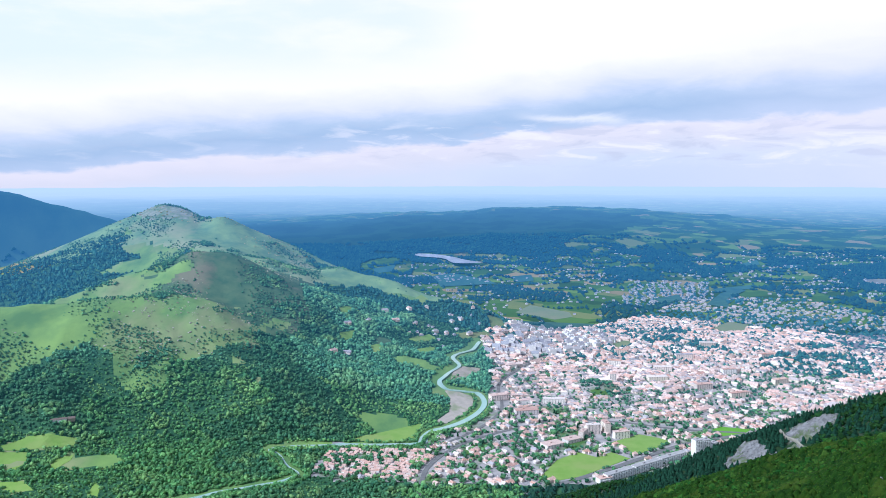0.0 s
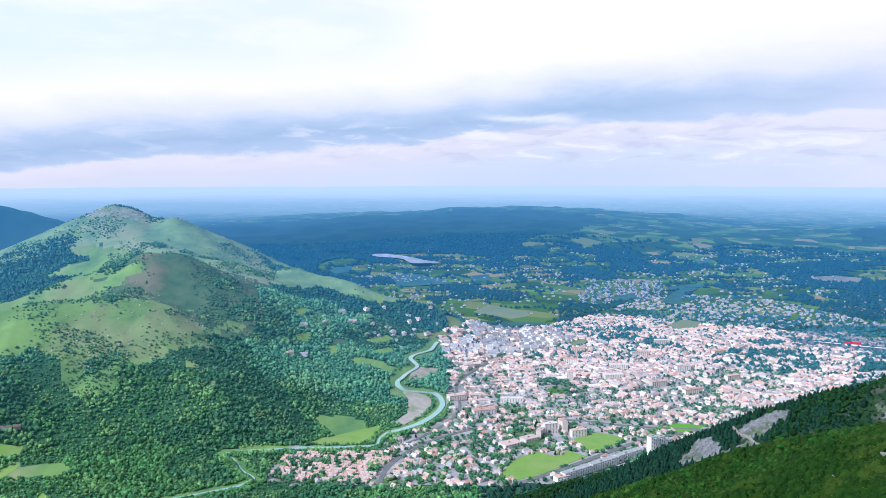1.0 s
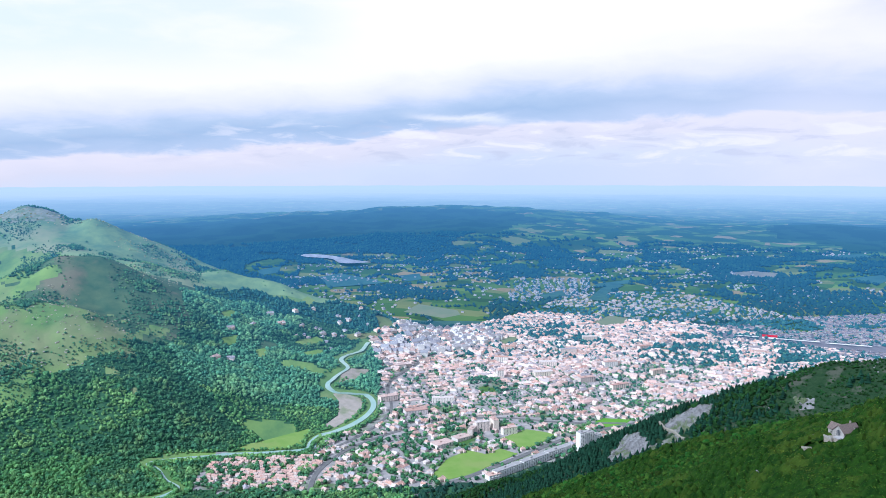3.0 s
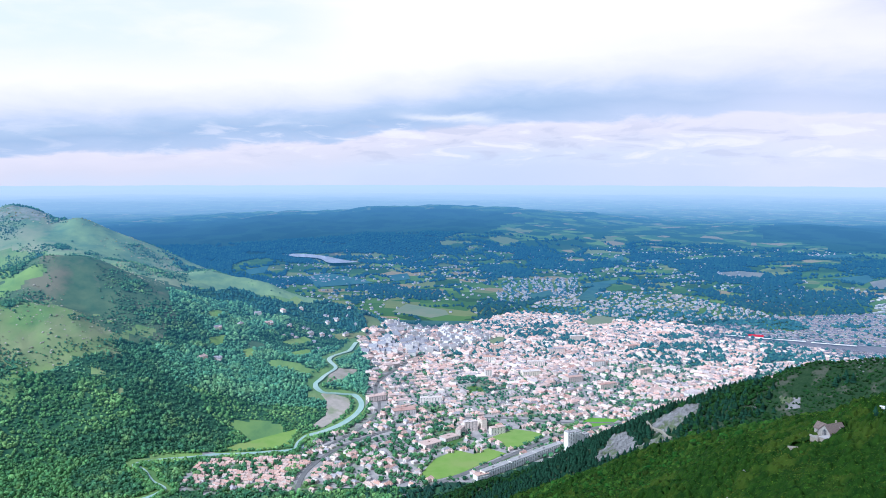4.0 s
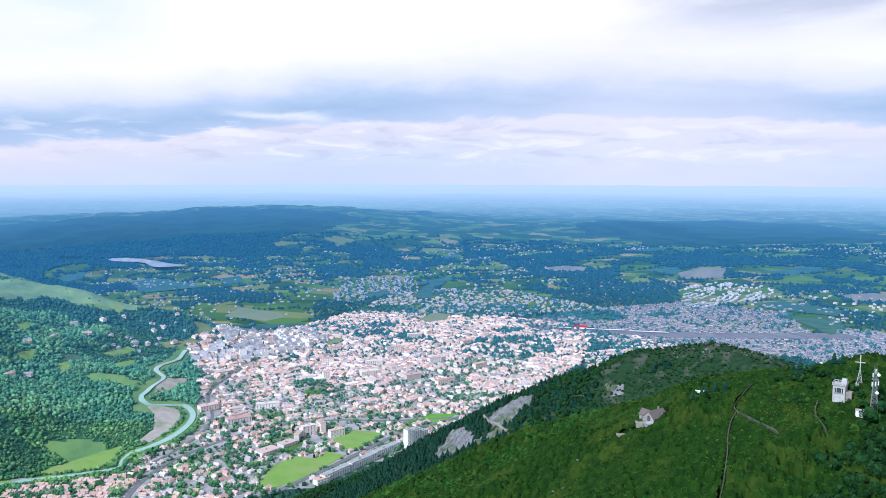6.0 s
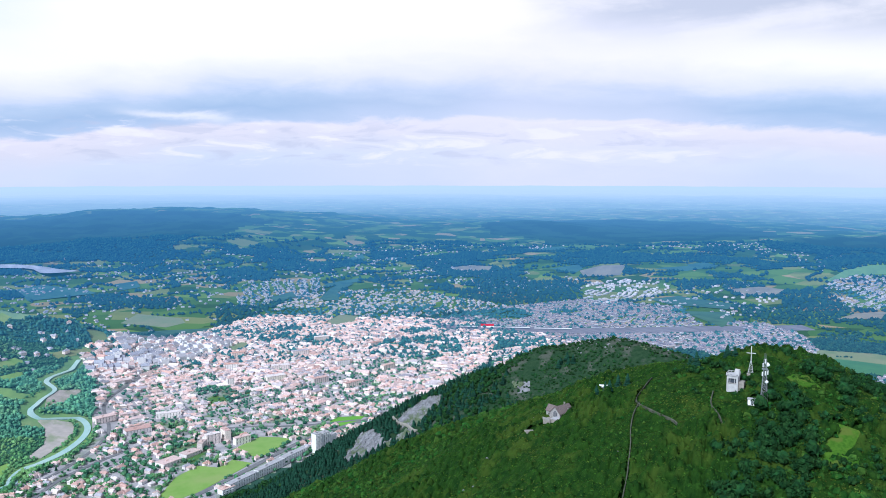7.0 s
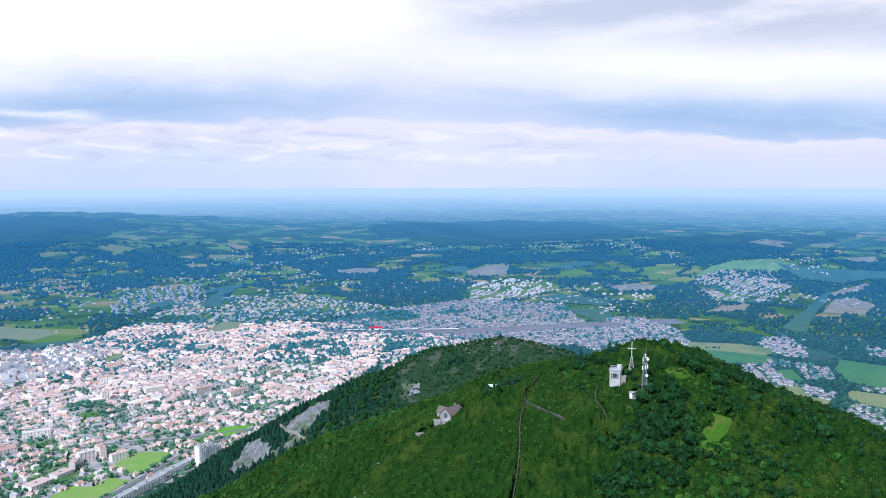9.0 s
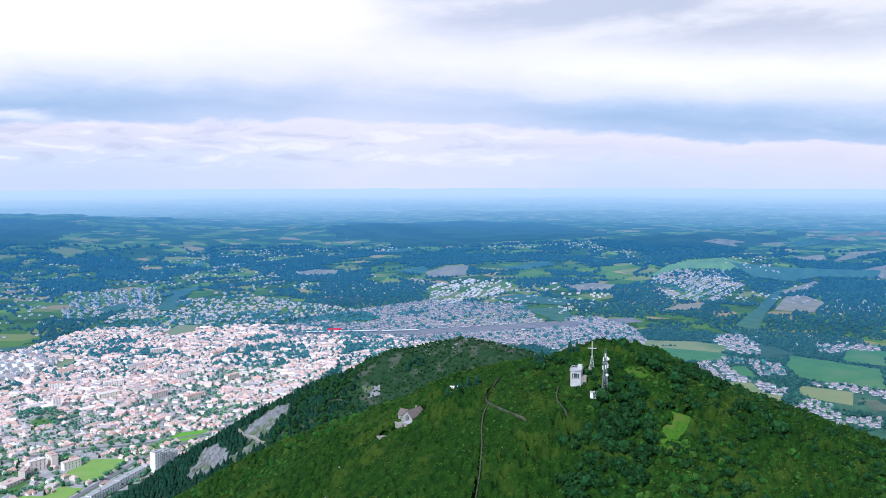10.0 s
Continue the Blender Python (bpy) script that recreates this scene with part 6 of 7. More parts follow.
def radio_mast(x, y, turn):
    e = thing("radio_mast", (x, y, ground_at(x, y) - 0.3), "grey lattice radio mast hung with pale antennas", "mast", turn=turn)
    top = 20.0
    half = lambda z: 1.5 - 0.9 * min(z / 15, 1)
    for sx in (-1, 1):
        for sy in (-1, 1):
            bm = rod(bmesh.new(), (sx * 1.5, sy * 1.5, 0), (sx * 0.6, sy * 0.6, 15), 0.13)
            rod(bm, (sx * 0.6, sy * 0.6, 15), (sx * 0.6, sy * 0.6, top), 0.10)
            part("leg", bm, M_STEEL, e)
    for k in range(12):
        z0, z1 = k * top / 12, (k + 1) * top / 12
        a, b = half(z0), half(z1)
        for s in (-1, 1):
            bm = rod(bmesh.new(), (-a, s * a, z0), (b, s * b, z1), 0.06, 4)
            rod(bm, (a, s * a, z0), (-b, s * b, z1), 0.06, 4)
            rod(bm, (-b, s * b, z1), (b, s * b, z1), 0.06, 4)
            part("brace", bm, M_STEEL, e)
            bm = rod(bmesh.new(), (s * a, -a, z0), (s * b, b, z1), 0.06, 4)
            rod(bm, (s * a, a, z0), (s * b, -b, z1), 0.06, 4)
            rod(bm, (s * b, -b, z1), (s * b, b, z1), 0.06, 4)
            part("brace", bm, M_STEEL, e)
    for z, w, sx, sy in ((12.2, 0.45, -1.2, -0.9), (13.0, 0.45, 1.2, -0.9), (12.6, 0.45, 0.1, -1.3), (16.3, 0.4, -1.0, -0.6), (16.6, 0.4, 1.0, -0.6), (18.2, 0.35, 0, -0.95)):
        part("antenna", boxes(((sx - w / 2, sy - 0.15, z), (sx + w / 2, sy + 0.15, z + 2.0)), bevel=0.05), M_WHITE, e, "white panel antenna")
    for z, sx in ((9.5, 0.9), (17.6, 1.2)):
        bm = bmesh.new()
        bmesh.ops.create_cone(bm, cap_ends=True, segments=14, radius1=0.75, radius2=0.5, depth=0.35, matrix=Matrix.Translation((sx, -1.2, z)) @ Matrix.Rotation(radians(90), 4, "X"))
        part("dish", bm, M_WHITE, e, "white dish")
    for sx, sy in ((-0.5, 0.3), (0.45, -0.3), (0.0, 0.5)):
        part("whip", rod(bmesh.new(), (sx, sy, top), (sx, sy, top + 2.6), 0.05), M_STEEL, e)
    part("platform", boxes(((-1.3, -1.3, 15.2), (1.3, 1.3, 15.4))), M_STEEL, e)


def lookout(x, y, turn):
    e = thing("lookout_house", (x, y, ground_at(x, y) - 1.2), "white lookout building with a roof terrace by the cross", "building", turn=turn)
    w, dp, h = 2.6, 2.9, 8.2
    t = 0.35
    # shell with a deep belvedere opening in the front
    part("wall", boxes(((-w, -dp, 0), (w, -dp + t, 4.6)), ((-w, -dp, 6.9), (w, -dp + t, h)), ((-w, -dp, 4.6), (-w + 0.8, -dp + t, 6.9)), ((w - 0.8, -dp, 4.6), (w, -dp + t, 6.9)),
                       ((-w, -dp + t, 0), (-w + t, dp, h)), ((w - t, -dp + t, 0), (w, dp, h)), ((-w + t, dp - t, 0), (w - t, dp, h))), M_PALEWALL, e)
    part("floor", boxes(((-w + t, -dp + t, 4.2), (w - t, dp - t, 4.5))), M_STONE, e)
    glass = part("window", boxes(((-w + 0.8, -dp + 0.9, 4.6), (w - 0.8, -dp + 0.98, 6.9))), M_GLASSY, e, "dark glazed belvedere")
    for c in (-1.1, 1.1):
        part("mullion", boxes(((c - 0.12, -dp + 0.05, 4.6), (c + 0.12, -dp + 0.3, 6.9))), M_PALEWALL, glass)
    deck = part("roof", boxes(((-w - 0.4, -dp - 0.5, h), (w + 0.4, dp + 0.4, h + 0.35)), bevel=0.05), M_GREYROOF, e)
    for a, b in (((-w - 0.3, -dp - 0.4), (w + 0.3, -dp - 0.25)), ((-w - 0.3, dp + 0.2), (w + 0.3, dp + 0.35)), ((-w - 0.3, -dp - 0.2), (-w - 0.15, dp + 0.2)), ((w + 0.15, -dp - 0.2), (w + 0.3, dp + 0.2))):
        part("parapet", boxes(((*a, h + 0.95), (*b, h + 1.2))), M_PALEWALL, deck)
    for i in range(5):
        c = -w - 0.2 + i * (2 * w + 0.4) / 4
        for yy in (-dp - 0.33, dp + 0.27):
            part("baluster", boxes(((c - 0.12, yy - 0.1, h + 0.35), (c + 0.12, yy + 0.1, h + 0.95))), M_PALEWALL, deck)
    part("stair_house", boxes(((0.4, 0.6, h + 0.35), (2.6, 2.8, h + 2.4)), bevel=0.05), M_PALEWALL, deck)
    part("annex", boxes(((w, -1.6, 0), (w + 2.6, 2.6, 5.2)), bevel=0.05), M_STONE, e, "grey stone annex")
    part("sill", boxes(((-w + 0.6, -dp - 0.25, 4.35), (w - 0.6, -dp - 0.003, 4.6))), M_STONE, glass)


def equipment_hut(x, y, turn):
    e = thing("equipment_hut", (x, y, ground_at(x, y) - 0.4), "small pale concrete hut beside the mast", "hut", turn=turn)
    part("wall", boxes(((-1.9, -1.4, 0), (1.9, 1.4, 2.8)), bevel=0.04), M_WHITE, e)
    part("roof", boxes(((-2.1, -1.6, 2.8), (2.1, 1.6, 3.05)), bevel=0.04), M_GREYROOF, e)
    part("door", boxes(((-0.5, -1.47, 0.3), (0.5, -1.4, 2.35))), M_STEEL, e, "grey steel door")
    part("box", boxes(((2.3, -0.6, 0), (3.1, 0.3, 1.7)), bevel=0.03), M_STEEL, e)


def gable(bm, x0, x1, y0, y1, z0, z1, o=0.5, th=0.25):
    """Two roof slopes over a block whose ridge runs along x."""
    ym = (y0 + y1) / 2
    for s in (-1, 1):
        ye = ym + s * ((y1 - y0) / 2 + o)
        drop = (z1 - z0) * o / ((y1 - y0) / 2)
        low = z0 - drop
        c = [(x0 - o, ye, low), (x1 + o, ye, low), (x1 + o, ym, z1), (x0 - o, ym, z1)]
        v = [bm.verts.new(q) for q in c] + [bm.verts.new((a, b, h + th)) for a, b, h in c]
        for f in ((3, 2, 1, 0), (4, 5, 6, 7), (0, 1, 5, 4), (1, 2, 6, 5), (2, 3, 7, 6), (3, 0, 4, 7)):
            bm.faces.new([v[i] for i in f])
    return bm


def gable_wall(bm, x0, x1, y0, y1, z, ridge):
    ym = (y0 + y1) / 2
    pts = [(y0, -2.5), (y1, -2.5), (y1, z), (ym, ridge), (y0, z)]
    a, b = [bm.verts.new((x0, p, q)) for p, q in pts], [bm.verts.new((x1, p, q)) for p, q in pts]
    bm.faces.new(a[::-1])
    bm.faces.new(b)
    for i in range(5):
        j = (i + 1) % 5
        bm.faces.new((a[i], a[j], b[j], b[i]))
    return bm


def funicular_station(x, y, turn):
    e = thing("funicular_station", (x, y, ground_at(x, y) - 1.7), "pale stone hill station with a steep brownish tiled roof", "building", turn=turn)
    e.scale = (0.86, 0.86, 0.86)
    part("wall", gable_wall(bmesh.new(), -6.2, 6.2, -3.9, 3.9, 3.0, 6.7), M_STATION, e)
    cover = part("roof", gable(bmesh.new(), -6.2, 6.2, -3.9, 3.9, 3.0, 6.7, 0.6), M_TILES, e, "greyish brown tiled roof")
    bm = boxes(((-6.32, -1.3, 0.4), (-6.16, 1.3, 2.6)))
    bmesh.ops.create_cone(bm, cap_ends=True, segments=16, radius1=1.3, radius2=1.3, depth=0.16, matrix=Matrix.Translation((-6.24, 0, 2.6)) @ Matrix.Rotation(radians(90), 4, "Y"))
    arch = part("arched_window", bm, M_GLASSY, e, "large dark arched window")
    for c in (-0.5, 0.5):
        part("mullion", boxes(((-6.42, c - 0.09, 0.4), (-6.3, c + 0.09, 3.6))), M_STATION, arch)
    wall = part("wing_wall", gable_wall(bmesh.new(), -3.2, 3.2, -2.6, 2.6, 3.0, 6.0), M_STATION, e)
    wall.matrix_basis = pose(-2.6, 5.2, 0, 0, 0, 90)
    roof = part("wing_roof", gable(bmesh.new(), -3.2, 3.2, -2.6, 2.6, 3.0, 6.0), M_TILES, e)
    roof.matrix_basis = pose(-2.6, 5.2, 0, 0, 0, 90)
    dormer = part("dormer", boxes(((2.6, -3.4, 2.8), (5.0, -1.2, 5.2)), bevel=0.05), M_STATION, e, "pale dormer in the roof")
    part("dormer_roof", boxes(((2.3, -3.7, 5.2), (5.3, -0.8, 5.42))), M_TILES, dormer)
    for c in (-4.0, -1.4, 1.2, 3.8):
        w = part("window", boxes(((c - 0.5, -3.98, 0.9), (c + 0.5, -3.9, 2.5))), M_GLASSY, e)
        part("sill", boxes(((c - 0.65, -4.1, 0.75), (c + 0.65, -3.9, 0.9))), M_WHITE, w)
    part("chimney", boxes(((3.2, 0.6, 5.2), (4.0, 1.4, 7.9)), bevel=0.05), M_STONE, cover)
    hall = part("platform_hall", boxes(((-11.5, -5.6, -4.0), (-5.4, -1.6, 0.6)), bevel=0.06), M_STONE, e, "low stone hall under a flat grey roof")
    part("hall_roof", boxes(((-11.9, -6.0, 0.6), (-5.2, -1.2, 0.9))), M_GREYROOF, hall)
    for c in (-10.2, -8.4, -6.6):
        part("opening", boxes(((c - 0.6, -5.66, -2.4), (c + 0.6, -5.58, -0.3))), M_GLASSY, hall, "dark doorway")
    stage = part("terrace", boxes(((-12.5, -1.2, -4.0), (-6.4, 4.6, -0.6)), bevel=0.08), M_STONE, e, "stone terrace")
    part("terrace_wall", boxes(((-12.8, -1.2, -0.6), (-12.5, 4.6, 0.6))), M_STATION, stage)


M_STATION = material("grey_lime_render", (0.37, 0.355, 0.34), (0.26, 0.25, 0.24), 0.5, bump=0.03)
M_CROSS = material("white_painted_steel", (0.52, 0.52, 0.52), (0.42, 0.42, 0.43), 0.8, rough=0.5)
M_STONE = material("grey_stone_wall", (0.33, 0.30, 0.26), (0.23, 0.21, 0.19), 0.9, bump=0.06)
M_PALEROCK = material("pale_limestone", (0.42, 0.41, 0.38), (0.28, 0.28, 0.25), 0.2, third=(0.2, 0.24, 0.14), island=0.3)
M_TILES = material("brown_roof_tiles", (0.19, 0.15, 0.14), (0.13, 0.105, 0.10), 0.7, bump=0.04, stretch=(1, 4, 4))
summit_cross(321, 293, -50)
lookout(305, 289.5, -58)
radio_mast(307, 273, -45)
equipment_hut(301.5, 275, -52)
funicular_station(259.5, 366, 12)
e = thing("shelter", (286.5, 363, ground_at(286.5, 363) - 0.2), "small white-roofed shelter among shrubs", "shelter", turn=-40)
part("wall", boxes(((-2.4, -1.8, 0), (2.4, 1.8, 2.4)), bevel=0.05), M_STONE, e)
part("roof", boxes(((-2.9, -2.3, 2.4), (2.9, 2.3, 2.7)), bevel=0.05), M_WHITE, e)
e = thing("viewing_platform", (240.5, 367.5, ground_at(240.5, 367.5) - 0.3), "pale gravel viewing platform below the station", "platform", turn=-20)
part("slab", boxes(((-3.4, -2.4, -3), (3.4, 2.4, 0.9)), bevel=0.1), M_TRACK, e)
part("parapet", boxes(((-3.4, -2.7, -3), (3.4, -2.4, 1.7)), bevel=0.05), M_STONE, e)
e = thing("rock", (245, 304, ground_at(245, 304) + 1.0), "grey limestone rock standing out of the shrubs", "rock")
v, t, _ = (ICO, ICO_T, 0)
ob = new("stone", mesh_of("stone", v * (1.6, 1.1, 1.0) * (0.8 + 0.4 * np.random.default_rng(5).random((12, 1))), t, M_ROCK))
ob.parent = e

ribbon("path_1", TRAIL, 0.45, M_PATH, "worn footpath straight up the slope", "path", 1.2, 2.5, 0.3)
ribbon("path_2", TRAIL_UP, 0.45, M_PATH, "pale footpath winding to the summit", "path", 1.2, 2.5, 0.3)
ribbon("path_5", [(253, 378), (251.5, 386), (251, 396), (250, 408)], 1.3, M_TRACK, "pale path leading off from the station", "path", 0.9, 2.5, 0.3)
ribbon("path_3", TRAIL_TOP, 0.45, M_PATH, "narrow footpath below the lookout", "path", 1.2, 2.5, 0.3)
ribbon("path_4", TRACK, 1.7, M_TRACK, "pale track round the rocks of the spur", "path", 2.2, 3, 0.2)
sheet("field_10", CLEARING, M_GLADE, "small bright green clearing on the slope", "field", 0.5, 8)
sheet("field_11", [(330, 282), (340, 275), (335, 264), (326, 271)], M_GLADE, "pale worn grass patch on the summit", "field", 0.6, 8)


# limestone
def boulder(seed, flat=0.6):
    r = np.random.default_rng(seed)
    v = ICO * (0.6 + 0.7 * r.random((12, 1))) * (1, 0.8, flat)
    return v, ICO_T, np.zeros(20, int)


BOULDERS = [boulder(90 + k) for k in range(8)]


def crag(poly, seed, label):
    """Bare rock following the slope, broken into tilted plates with clefts between."""
    e = thing("rock_outcrop", (poly[0][0], poly[0][1], ground_at(*poly[0])), label, "rocks", "limestone outcrops")
    p = np.array(poly, float)
    (x0, y0), (x1, y1) = p.min(0) - 8, p.max(0) + 8
    x, y = np.meshgrid(np.arange(x0, x1, 1.1), np.arange(y0, y1, 1.1))
    r = np.random.default_rng(seed)
    cx, cy = r.uniform(x0, x1, 170), r.uniform(y0, y1, 170)
    gap = np.hypot(x[..., None] - cx, (y[..., None] - cy) * 0.6)
    near = np.argsort(gap, -1)[..., :2]
    one, two = np.take_along_axis(gap, near[..., :1], -1)[..., 0], np.take_along_axis(gap, near[..., 1:2], -1)[..., 0]
    k = near[..., 0]
    lean, rise = r.uniform(-0.35, 0.35, (170, 2)), r.uniform(0.3, 3.0, 170)
    top = rise[k] + lean[k, 0] * (x - cx[k]) + lean[k, 1] * (y - cy[k]) - 2.2 * np.exp(-(two - one) / 0.7) + 0.7 * fbm(x, y, 4, seed, 3)
    keep = craggy(x, y) & inside(x, y, [tuple(q) for q in p.mean(0) + (p - p.mean(0)) * 1.12]) & (fbm(x, y, 14, seed + 3, 3) < 0.55)
    top = np.where(keep, np.clip(top, 0.3, 4), -3.0)
    full = keep[:-1, :-1] | keep[1:, 1:] | keep[1:, :-1] | keep[:-1, 1:]
    cols = x.shape[1]
    i = (np.arange(x.shape[0] - 1)[:, None] * cols + np.arange(cols - 1))[full]
    quads = np.stack([i, i + 1, i + cols + 1, i + cols], 1)
    used, inv = np.unique(quads, return_inverse=True)
    v = np.stack([x, y, height(x, y) + top], -1).reshape(-1, 3)[used] - np.array(e.matrix_basis.translation)
    ob = new("rock_face", mesh_of("rock_face", v, inv.reshape(-1, 4), M_ROCK))
    ob.parent = e
    n = int((x1 - x0) * (y1 - y0) / 130)
    px, py = r.uniform(x0, x1, n), r.uniform(y0, y1, n)
    k = craggy(px, py)
    meshes = [mesh_of("boulder", BOULDERS[q][0] * 2.0, BOULDERS[q][1], M_ROCK) for q in range(4)]
    for a, b, c in zip(px[k], py[k], height(px[k], py[k])):
        ob = new("boulder", meshes[int(r.integers(0, 4))])
        ob.parent = e
        ob.matrix_basis = e.matrix_basis.inverted() @ pose(a, b, c + 0.8, r.uniform(-25, 25), r.uniform(-25, 25), r.uniform(0, 360)) @ Matrix.Diagonal((*[r.uniform(0.5, 1.3)] * 3, 1))
    return e


r_knoll = np.random.default_rng(79)
for i, q in enumerate(CRAGS):
    crag(q, 200 + i, "broken grey limestone face on the steep spur")
x, y = r_knoll.uniform(430, 700, 6000), r_knoll.uniform(480, 800, 6000)
z = height(x, y)
k = (crest(x, y, *RIDGES[1]) > crest(x, y, *RIDGES[0])) & (z > 330) & (fbm(x, y, 45, 105, 3) > 0.1) & (fbm(x, y, 9, 106, 2) > 0.0)
x, y, z = x[k], y[k], z[k]
stuff("knoll_rocks", BOULDERS, r_knoll.integers(0, 8, len(x)), np.stack([x, y, z], 1), 0.5 + 1.2 * r_knoll.random(len(x)) ** 2, r_knoll.random(len(x)) * 6.28, [M_ROCK], "grey stones strewn over the knoll", "rocks")
r = np.random.default_rng(77)
x, y = r.uniform(60, 420, 2400), r.uniform(120, 720, 2400)
k = sector(x, y, 8, 74) & (crest(x, y, *RIDGES[0]) > 320) & (np.hypot(x, y) > 240) & (fbm(x, y, 70, 101, 3) > 0.5)
x, y = x[k], y[k]
s = 0.7 + 1.3 * r.random(len(x)) ** 2
stuff("loose_rocks", BOULDERS, r.integers(0, 8, len(x)), np.stack([x, y, height(x, y) + 0.9], 1), s, r.random(len(x)) * 6.28, [M_ROCK], "grey limestone boulders between shrubs", "rocks")
x, y = r.uniform(-1400, -450, 5200), r.uniform(1850, 3500, 5200)
z = height(x, y)
k = (z > 120) & (fbm(x, y, 200, 103, 3) + 0.9 * np.exp(-(((x + 690) / 150) ** 2 + ((y - 1960) / 130) ** 2)) + 0.5 * (z > 420) > 0.32)
x, y, z = x[k], y[k], z[k]
stuff("hill_rocks", BOULDERS, r.integers(0, 8, len(x)), np.stack([x, y, z], 1), 1.5 + 3 * r.random(len(x)) ** 2, r.random(len(x)) * 6.28, [M_PALEROCK], "pale rocks breaking through hill grass", "rocks")


# single trees that stand out
def conifer(x, y, tall, seed):
    e = thing("conifer_tree", (x, y, ground_at(x, y) - 0.3), "dark conifer standing above the shrubs", "tree", "conifers near the summit", seed * 47 % 360)
    part("trunk", rod(bmesh.new(), (0, 0, 0), (0, 0, tall * 0.9), 0.22, 6, 0.05), M_BARK, e)
    v, t, s = spruce(seed, 8, 9)
    ob = new("crown", mesh_of("crown", v * (tall * 1.25, tall * 1.25, tall), t, M_CONIFER))
    ob.parent = e


for i, (a, b, c) in enumerate([(316, 324, 10), (329, 315, 10), (332, 313, 8.5), (336, 322, 7), (286, 351, 9), (290, 348, 8), (280, 351, 9), (276, 357, 8), (283, 358, 7), (322, 334, 7)]):
    conifer(a, b, c, 300 + i)


def big_tree(x, y, wide, seed):
    e = thing("broadleaf_tree", (x, y, ground_at(x, y) - 0.3), "large dark green broadleaf tree on the slope", "tree", "large trees on the slope", seed * 31 % 360)
    bm = rod(bmesh.new(), (0, 0, 0), (0, 0, wide * 0.8), 0.4, 7, 0.25)
    for k in range(4):
        a = k * 1.7
        rod(bm, (0, 0, wide * 0.45), (math.cos(a) * wide * 0.5, math.sin(a) * wide * 0.5, wide * 0.95), 0.18, 5, 0.06)
    part("trunk", bm, M_BARK, e)
    v, t, s = crown(seed, 16, 240, 1.1, 0.36)
    ob = new("crown", mesh_of("crown", v * wide, t, M_DARKLEAF))
    ob.parent = e


for i, (a, b, c) in enumerate([(284, 253, 4.6), (280, 246, 4.2), (293, 250, 4.8), (274, 239, 4.0), (299, 252, 4.0), (288, 236, 3.8), (303, 257, 3.8), (267, 249, 3.6), (311, 256, 3.4), (318, 260, 3.8), (276, 229, 3.8), (322, 270, 3.0)]):
    big_tree(a, b, c, 320 + i)

# the hill farm
def farm(x, y, turn):
    z = ground_at(x, y)
    e = thing("farmhouse", (x, y, z), "long low farm with red roofs above pastures", "house", turn=turn)
    part("wall", gable_wall(bmesh.new(), -17, 17, -5, 5, 4, 6.6), M_WHITE, e)
    part("roof", gable(bmesh.new(), -17, 17, -5, 5, 4, 6.6), M_TILES, e)
    part("barn", gable_wall(bmesh.new(), 19, 33, -6, 6, 4, 7), M_STONE, e)
    part("barn_roof", gable(bmesh.new(), 19, 33, -6, 6, 4, 7), M_TILES, e)


farm(-828, 1640, 20)
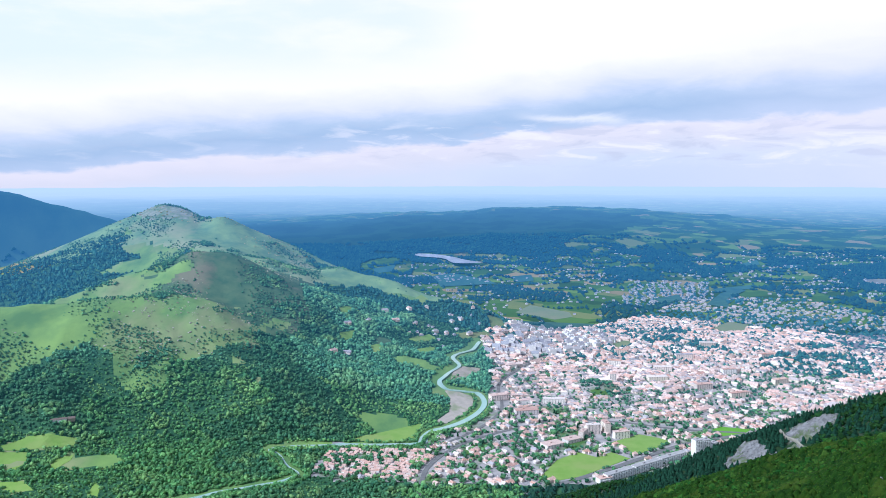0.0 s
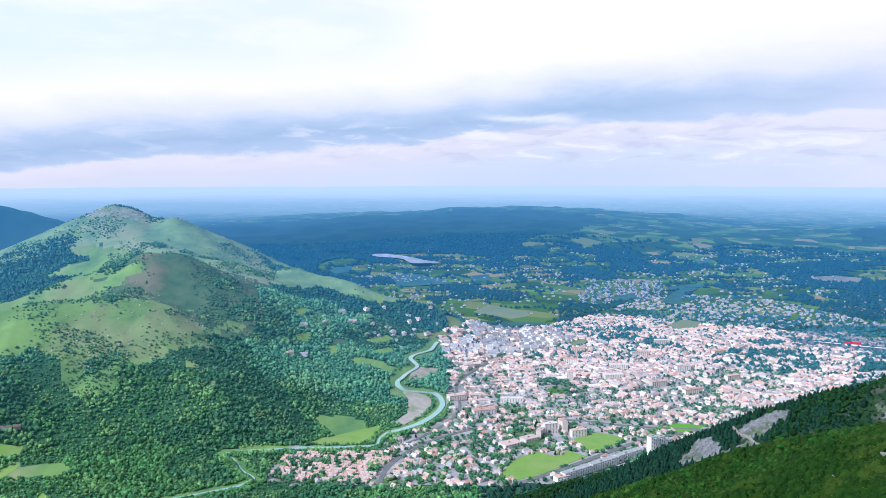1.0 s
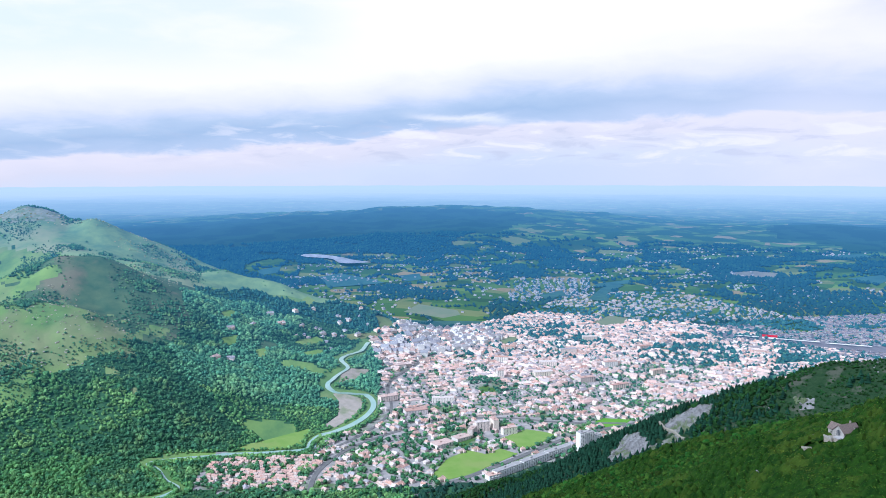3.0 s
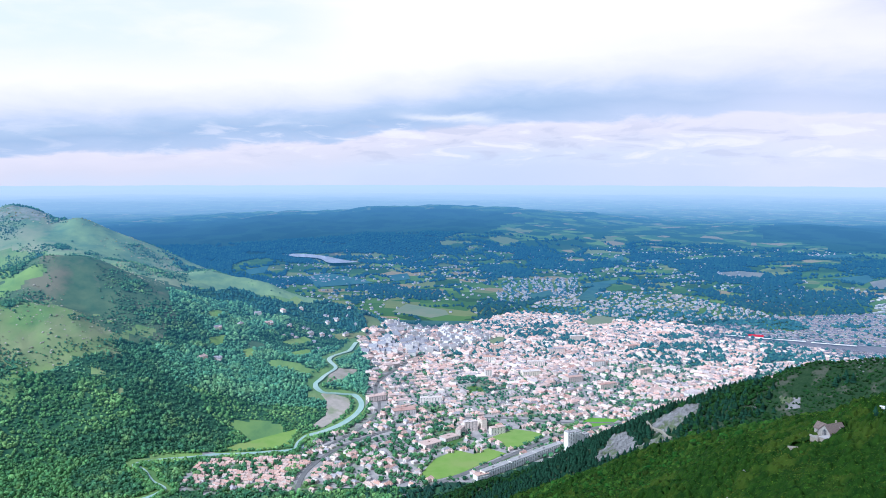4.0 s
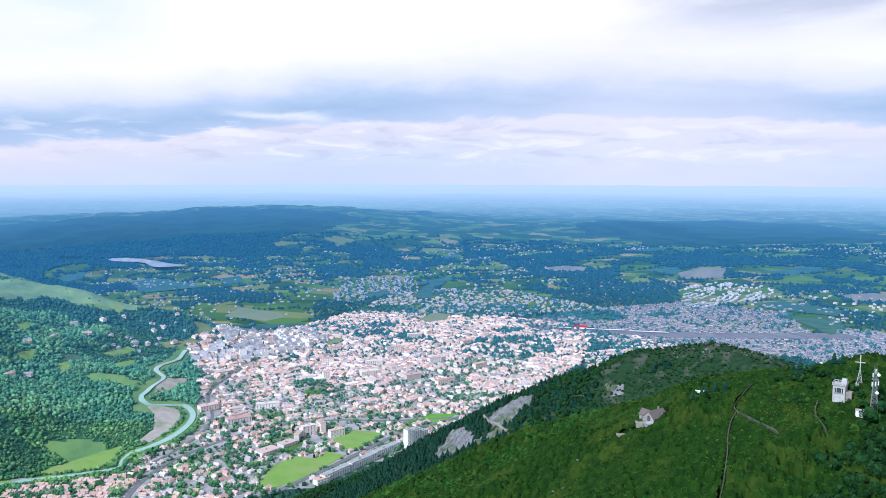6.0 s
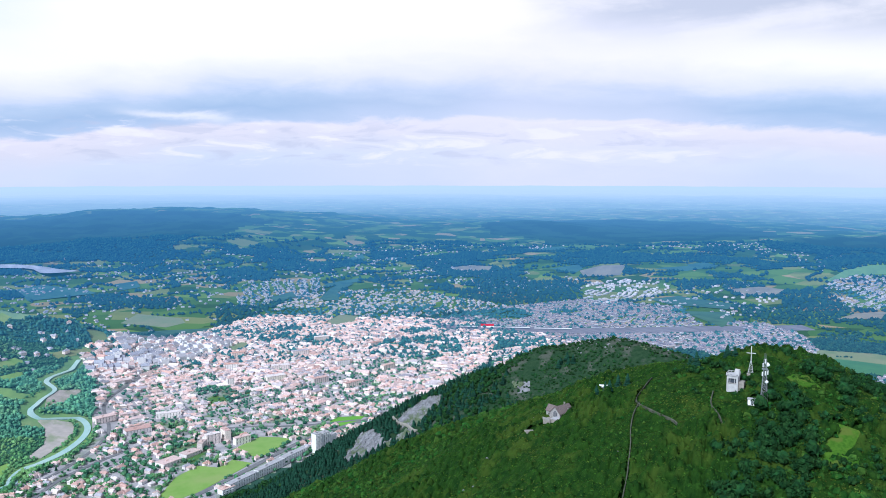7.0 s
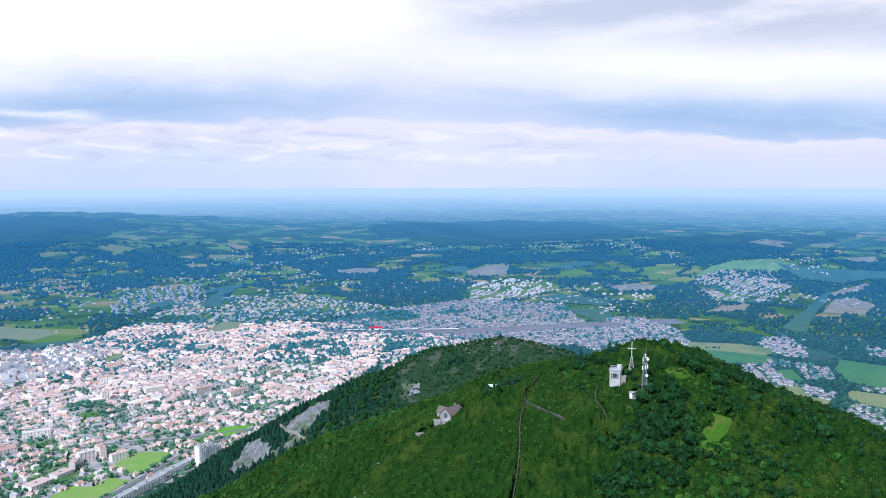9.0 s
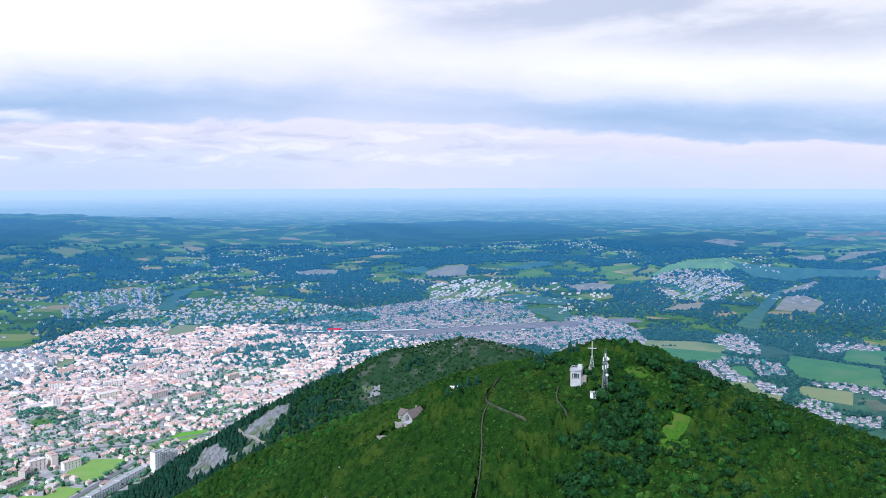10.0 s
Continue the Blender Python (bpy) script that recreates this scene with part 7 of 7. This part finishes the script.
# bright-roofed store in the station quarter
e = thing("red_store", (1640, 2722, ground_at(1640, 2722)), "store with a bright red roof near the rail yard", "store", turn=-30)
part("wall", boxes(((-26, -14, -1), (26, 14, 8)), bevel=0.2), M_WHITE, e)
part("roof", boxes(((-27, -15, 8), (27, 15, 11)), bevel=0.3), material("red_sheet_roof", (0.55, 0.03, 0.07), (0.48, 0.03, 0.06), 0.2), e)
for i, (a, b, l) in enumerate([(1700, 2655, 170), (1850, 2560, 150), (1560, 2750, 90)]):
    e = thing("platform_roof", (a, b, ground_at(a, b) + 1.2), "long pale station platform roof", "station roof", "station roofs", -32)
    part("roof", boxes(((-l / 2, -5, 5), (l / 2, 5, 5.6)), bevel=0.1), M_WHITE, e)
    for k in range(5):
        part("post", rod(bmesh.new(), (-l * 0.42 + k * l * 0.21, 0, -1), (-l * 0.42 + k * l * 0.21, 0, 5), 0.3), M_STEEL, e)


# dark garden conifers in the near quarters of town
def garden_conifer():
    e = thing("garden_conifer", (0, 0, -300), "tall dark conifer in a town garden", "tree", "garden conifers in town")
    part("trunk", rod(bmesh.new(), (0, 0, 0), (0, 0, 4.0), 0.3, 6, 0.2), M_BARK, e)
    v, t, s = spruce(400, 6, 8)
    ob = new("crown", mesh_of("crown", v * (15, 15, 13) + (0, 0, 0.6), t, M_CONIFER))
    ob.parent = e
    return e


def garden_tree():
    e = thing("garden_tree", (0, 0, -300), "large round green tree beside town fields", "tree", "large trees in town")
    bm = rod(bmesh.new(), (0, 0, 0), (0, 0, 5.0), 0.45, 6, 0.3)
    for k in range(3):
        rod(bm, (0, 0, 3.5), (math.cos(k * 2.1) * 3, math.sin(k * 2.1) * 3, 7.0), 0.2, 5, 0.08)
    part("trunk", bm, M_BARK, e)
    v, t, s = crown(410, 6, 60, 1.0, 0.42)
    ob = new("crown", mesh_of("crown", v * 5.6 + (0, 0, 2.6), t, M_LEAF))
    ob.parent = e
    return e


r = np.random.default_rng(88)
x, y = r.uniform(-40, 700, 900), r.uniform(1510, 2000, 900)
k = inside(x, y, TOWN) & ~patch(x, y) & ~inside(x, y, ESTATE) & ~near_hill(x, y) & (along(x, y, AVENUE) > 9) & (along(x, y, BOULEVARD) > 8) & (grain(x, y, 70, 107) > 0.15)
for bx, by, br in BLOCK_SITES:
    k &= np.hypot(x - bx, y - by) > br
x, y = x[k][:110], y[k][:110]
z = height(x, y)
kinds = [garden_conifer(), garden_tree()]
for i in range(len(x)):
    m = pose(x[i], y[i], z[i] - 0.3, 0, 0, r.uniform(0, 360))
    if i < 2:
        kinds[i].matrix_basis = m
    else:
        g = copy_thing(kinds[int(r.random() < 0.6)], m)
        g.scale = (r.uniform(0.7, 1.15),) * 3
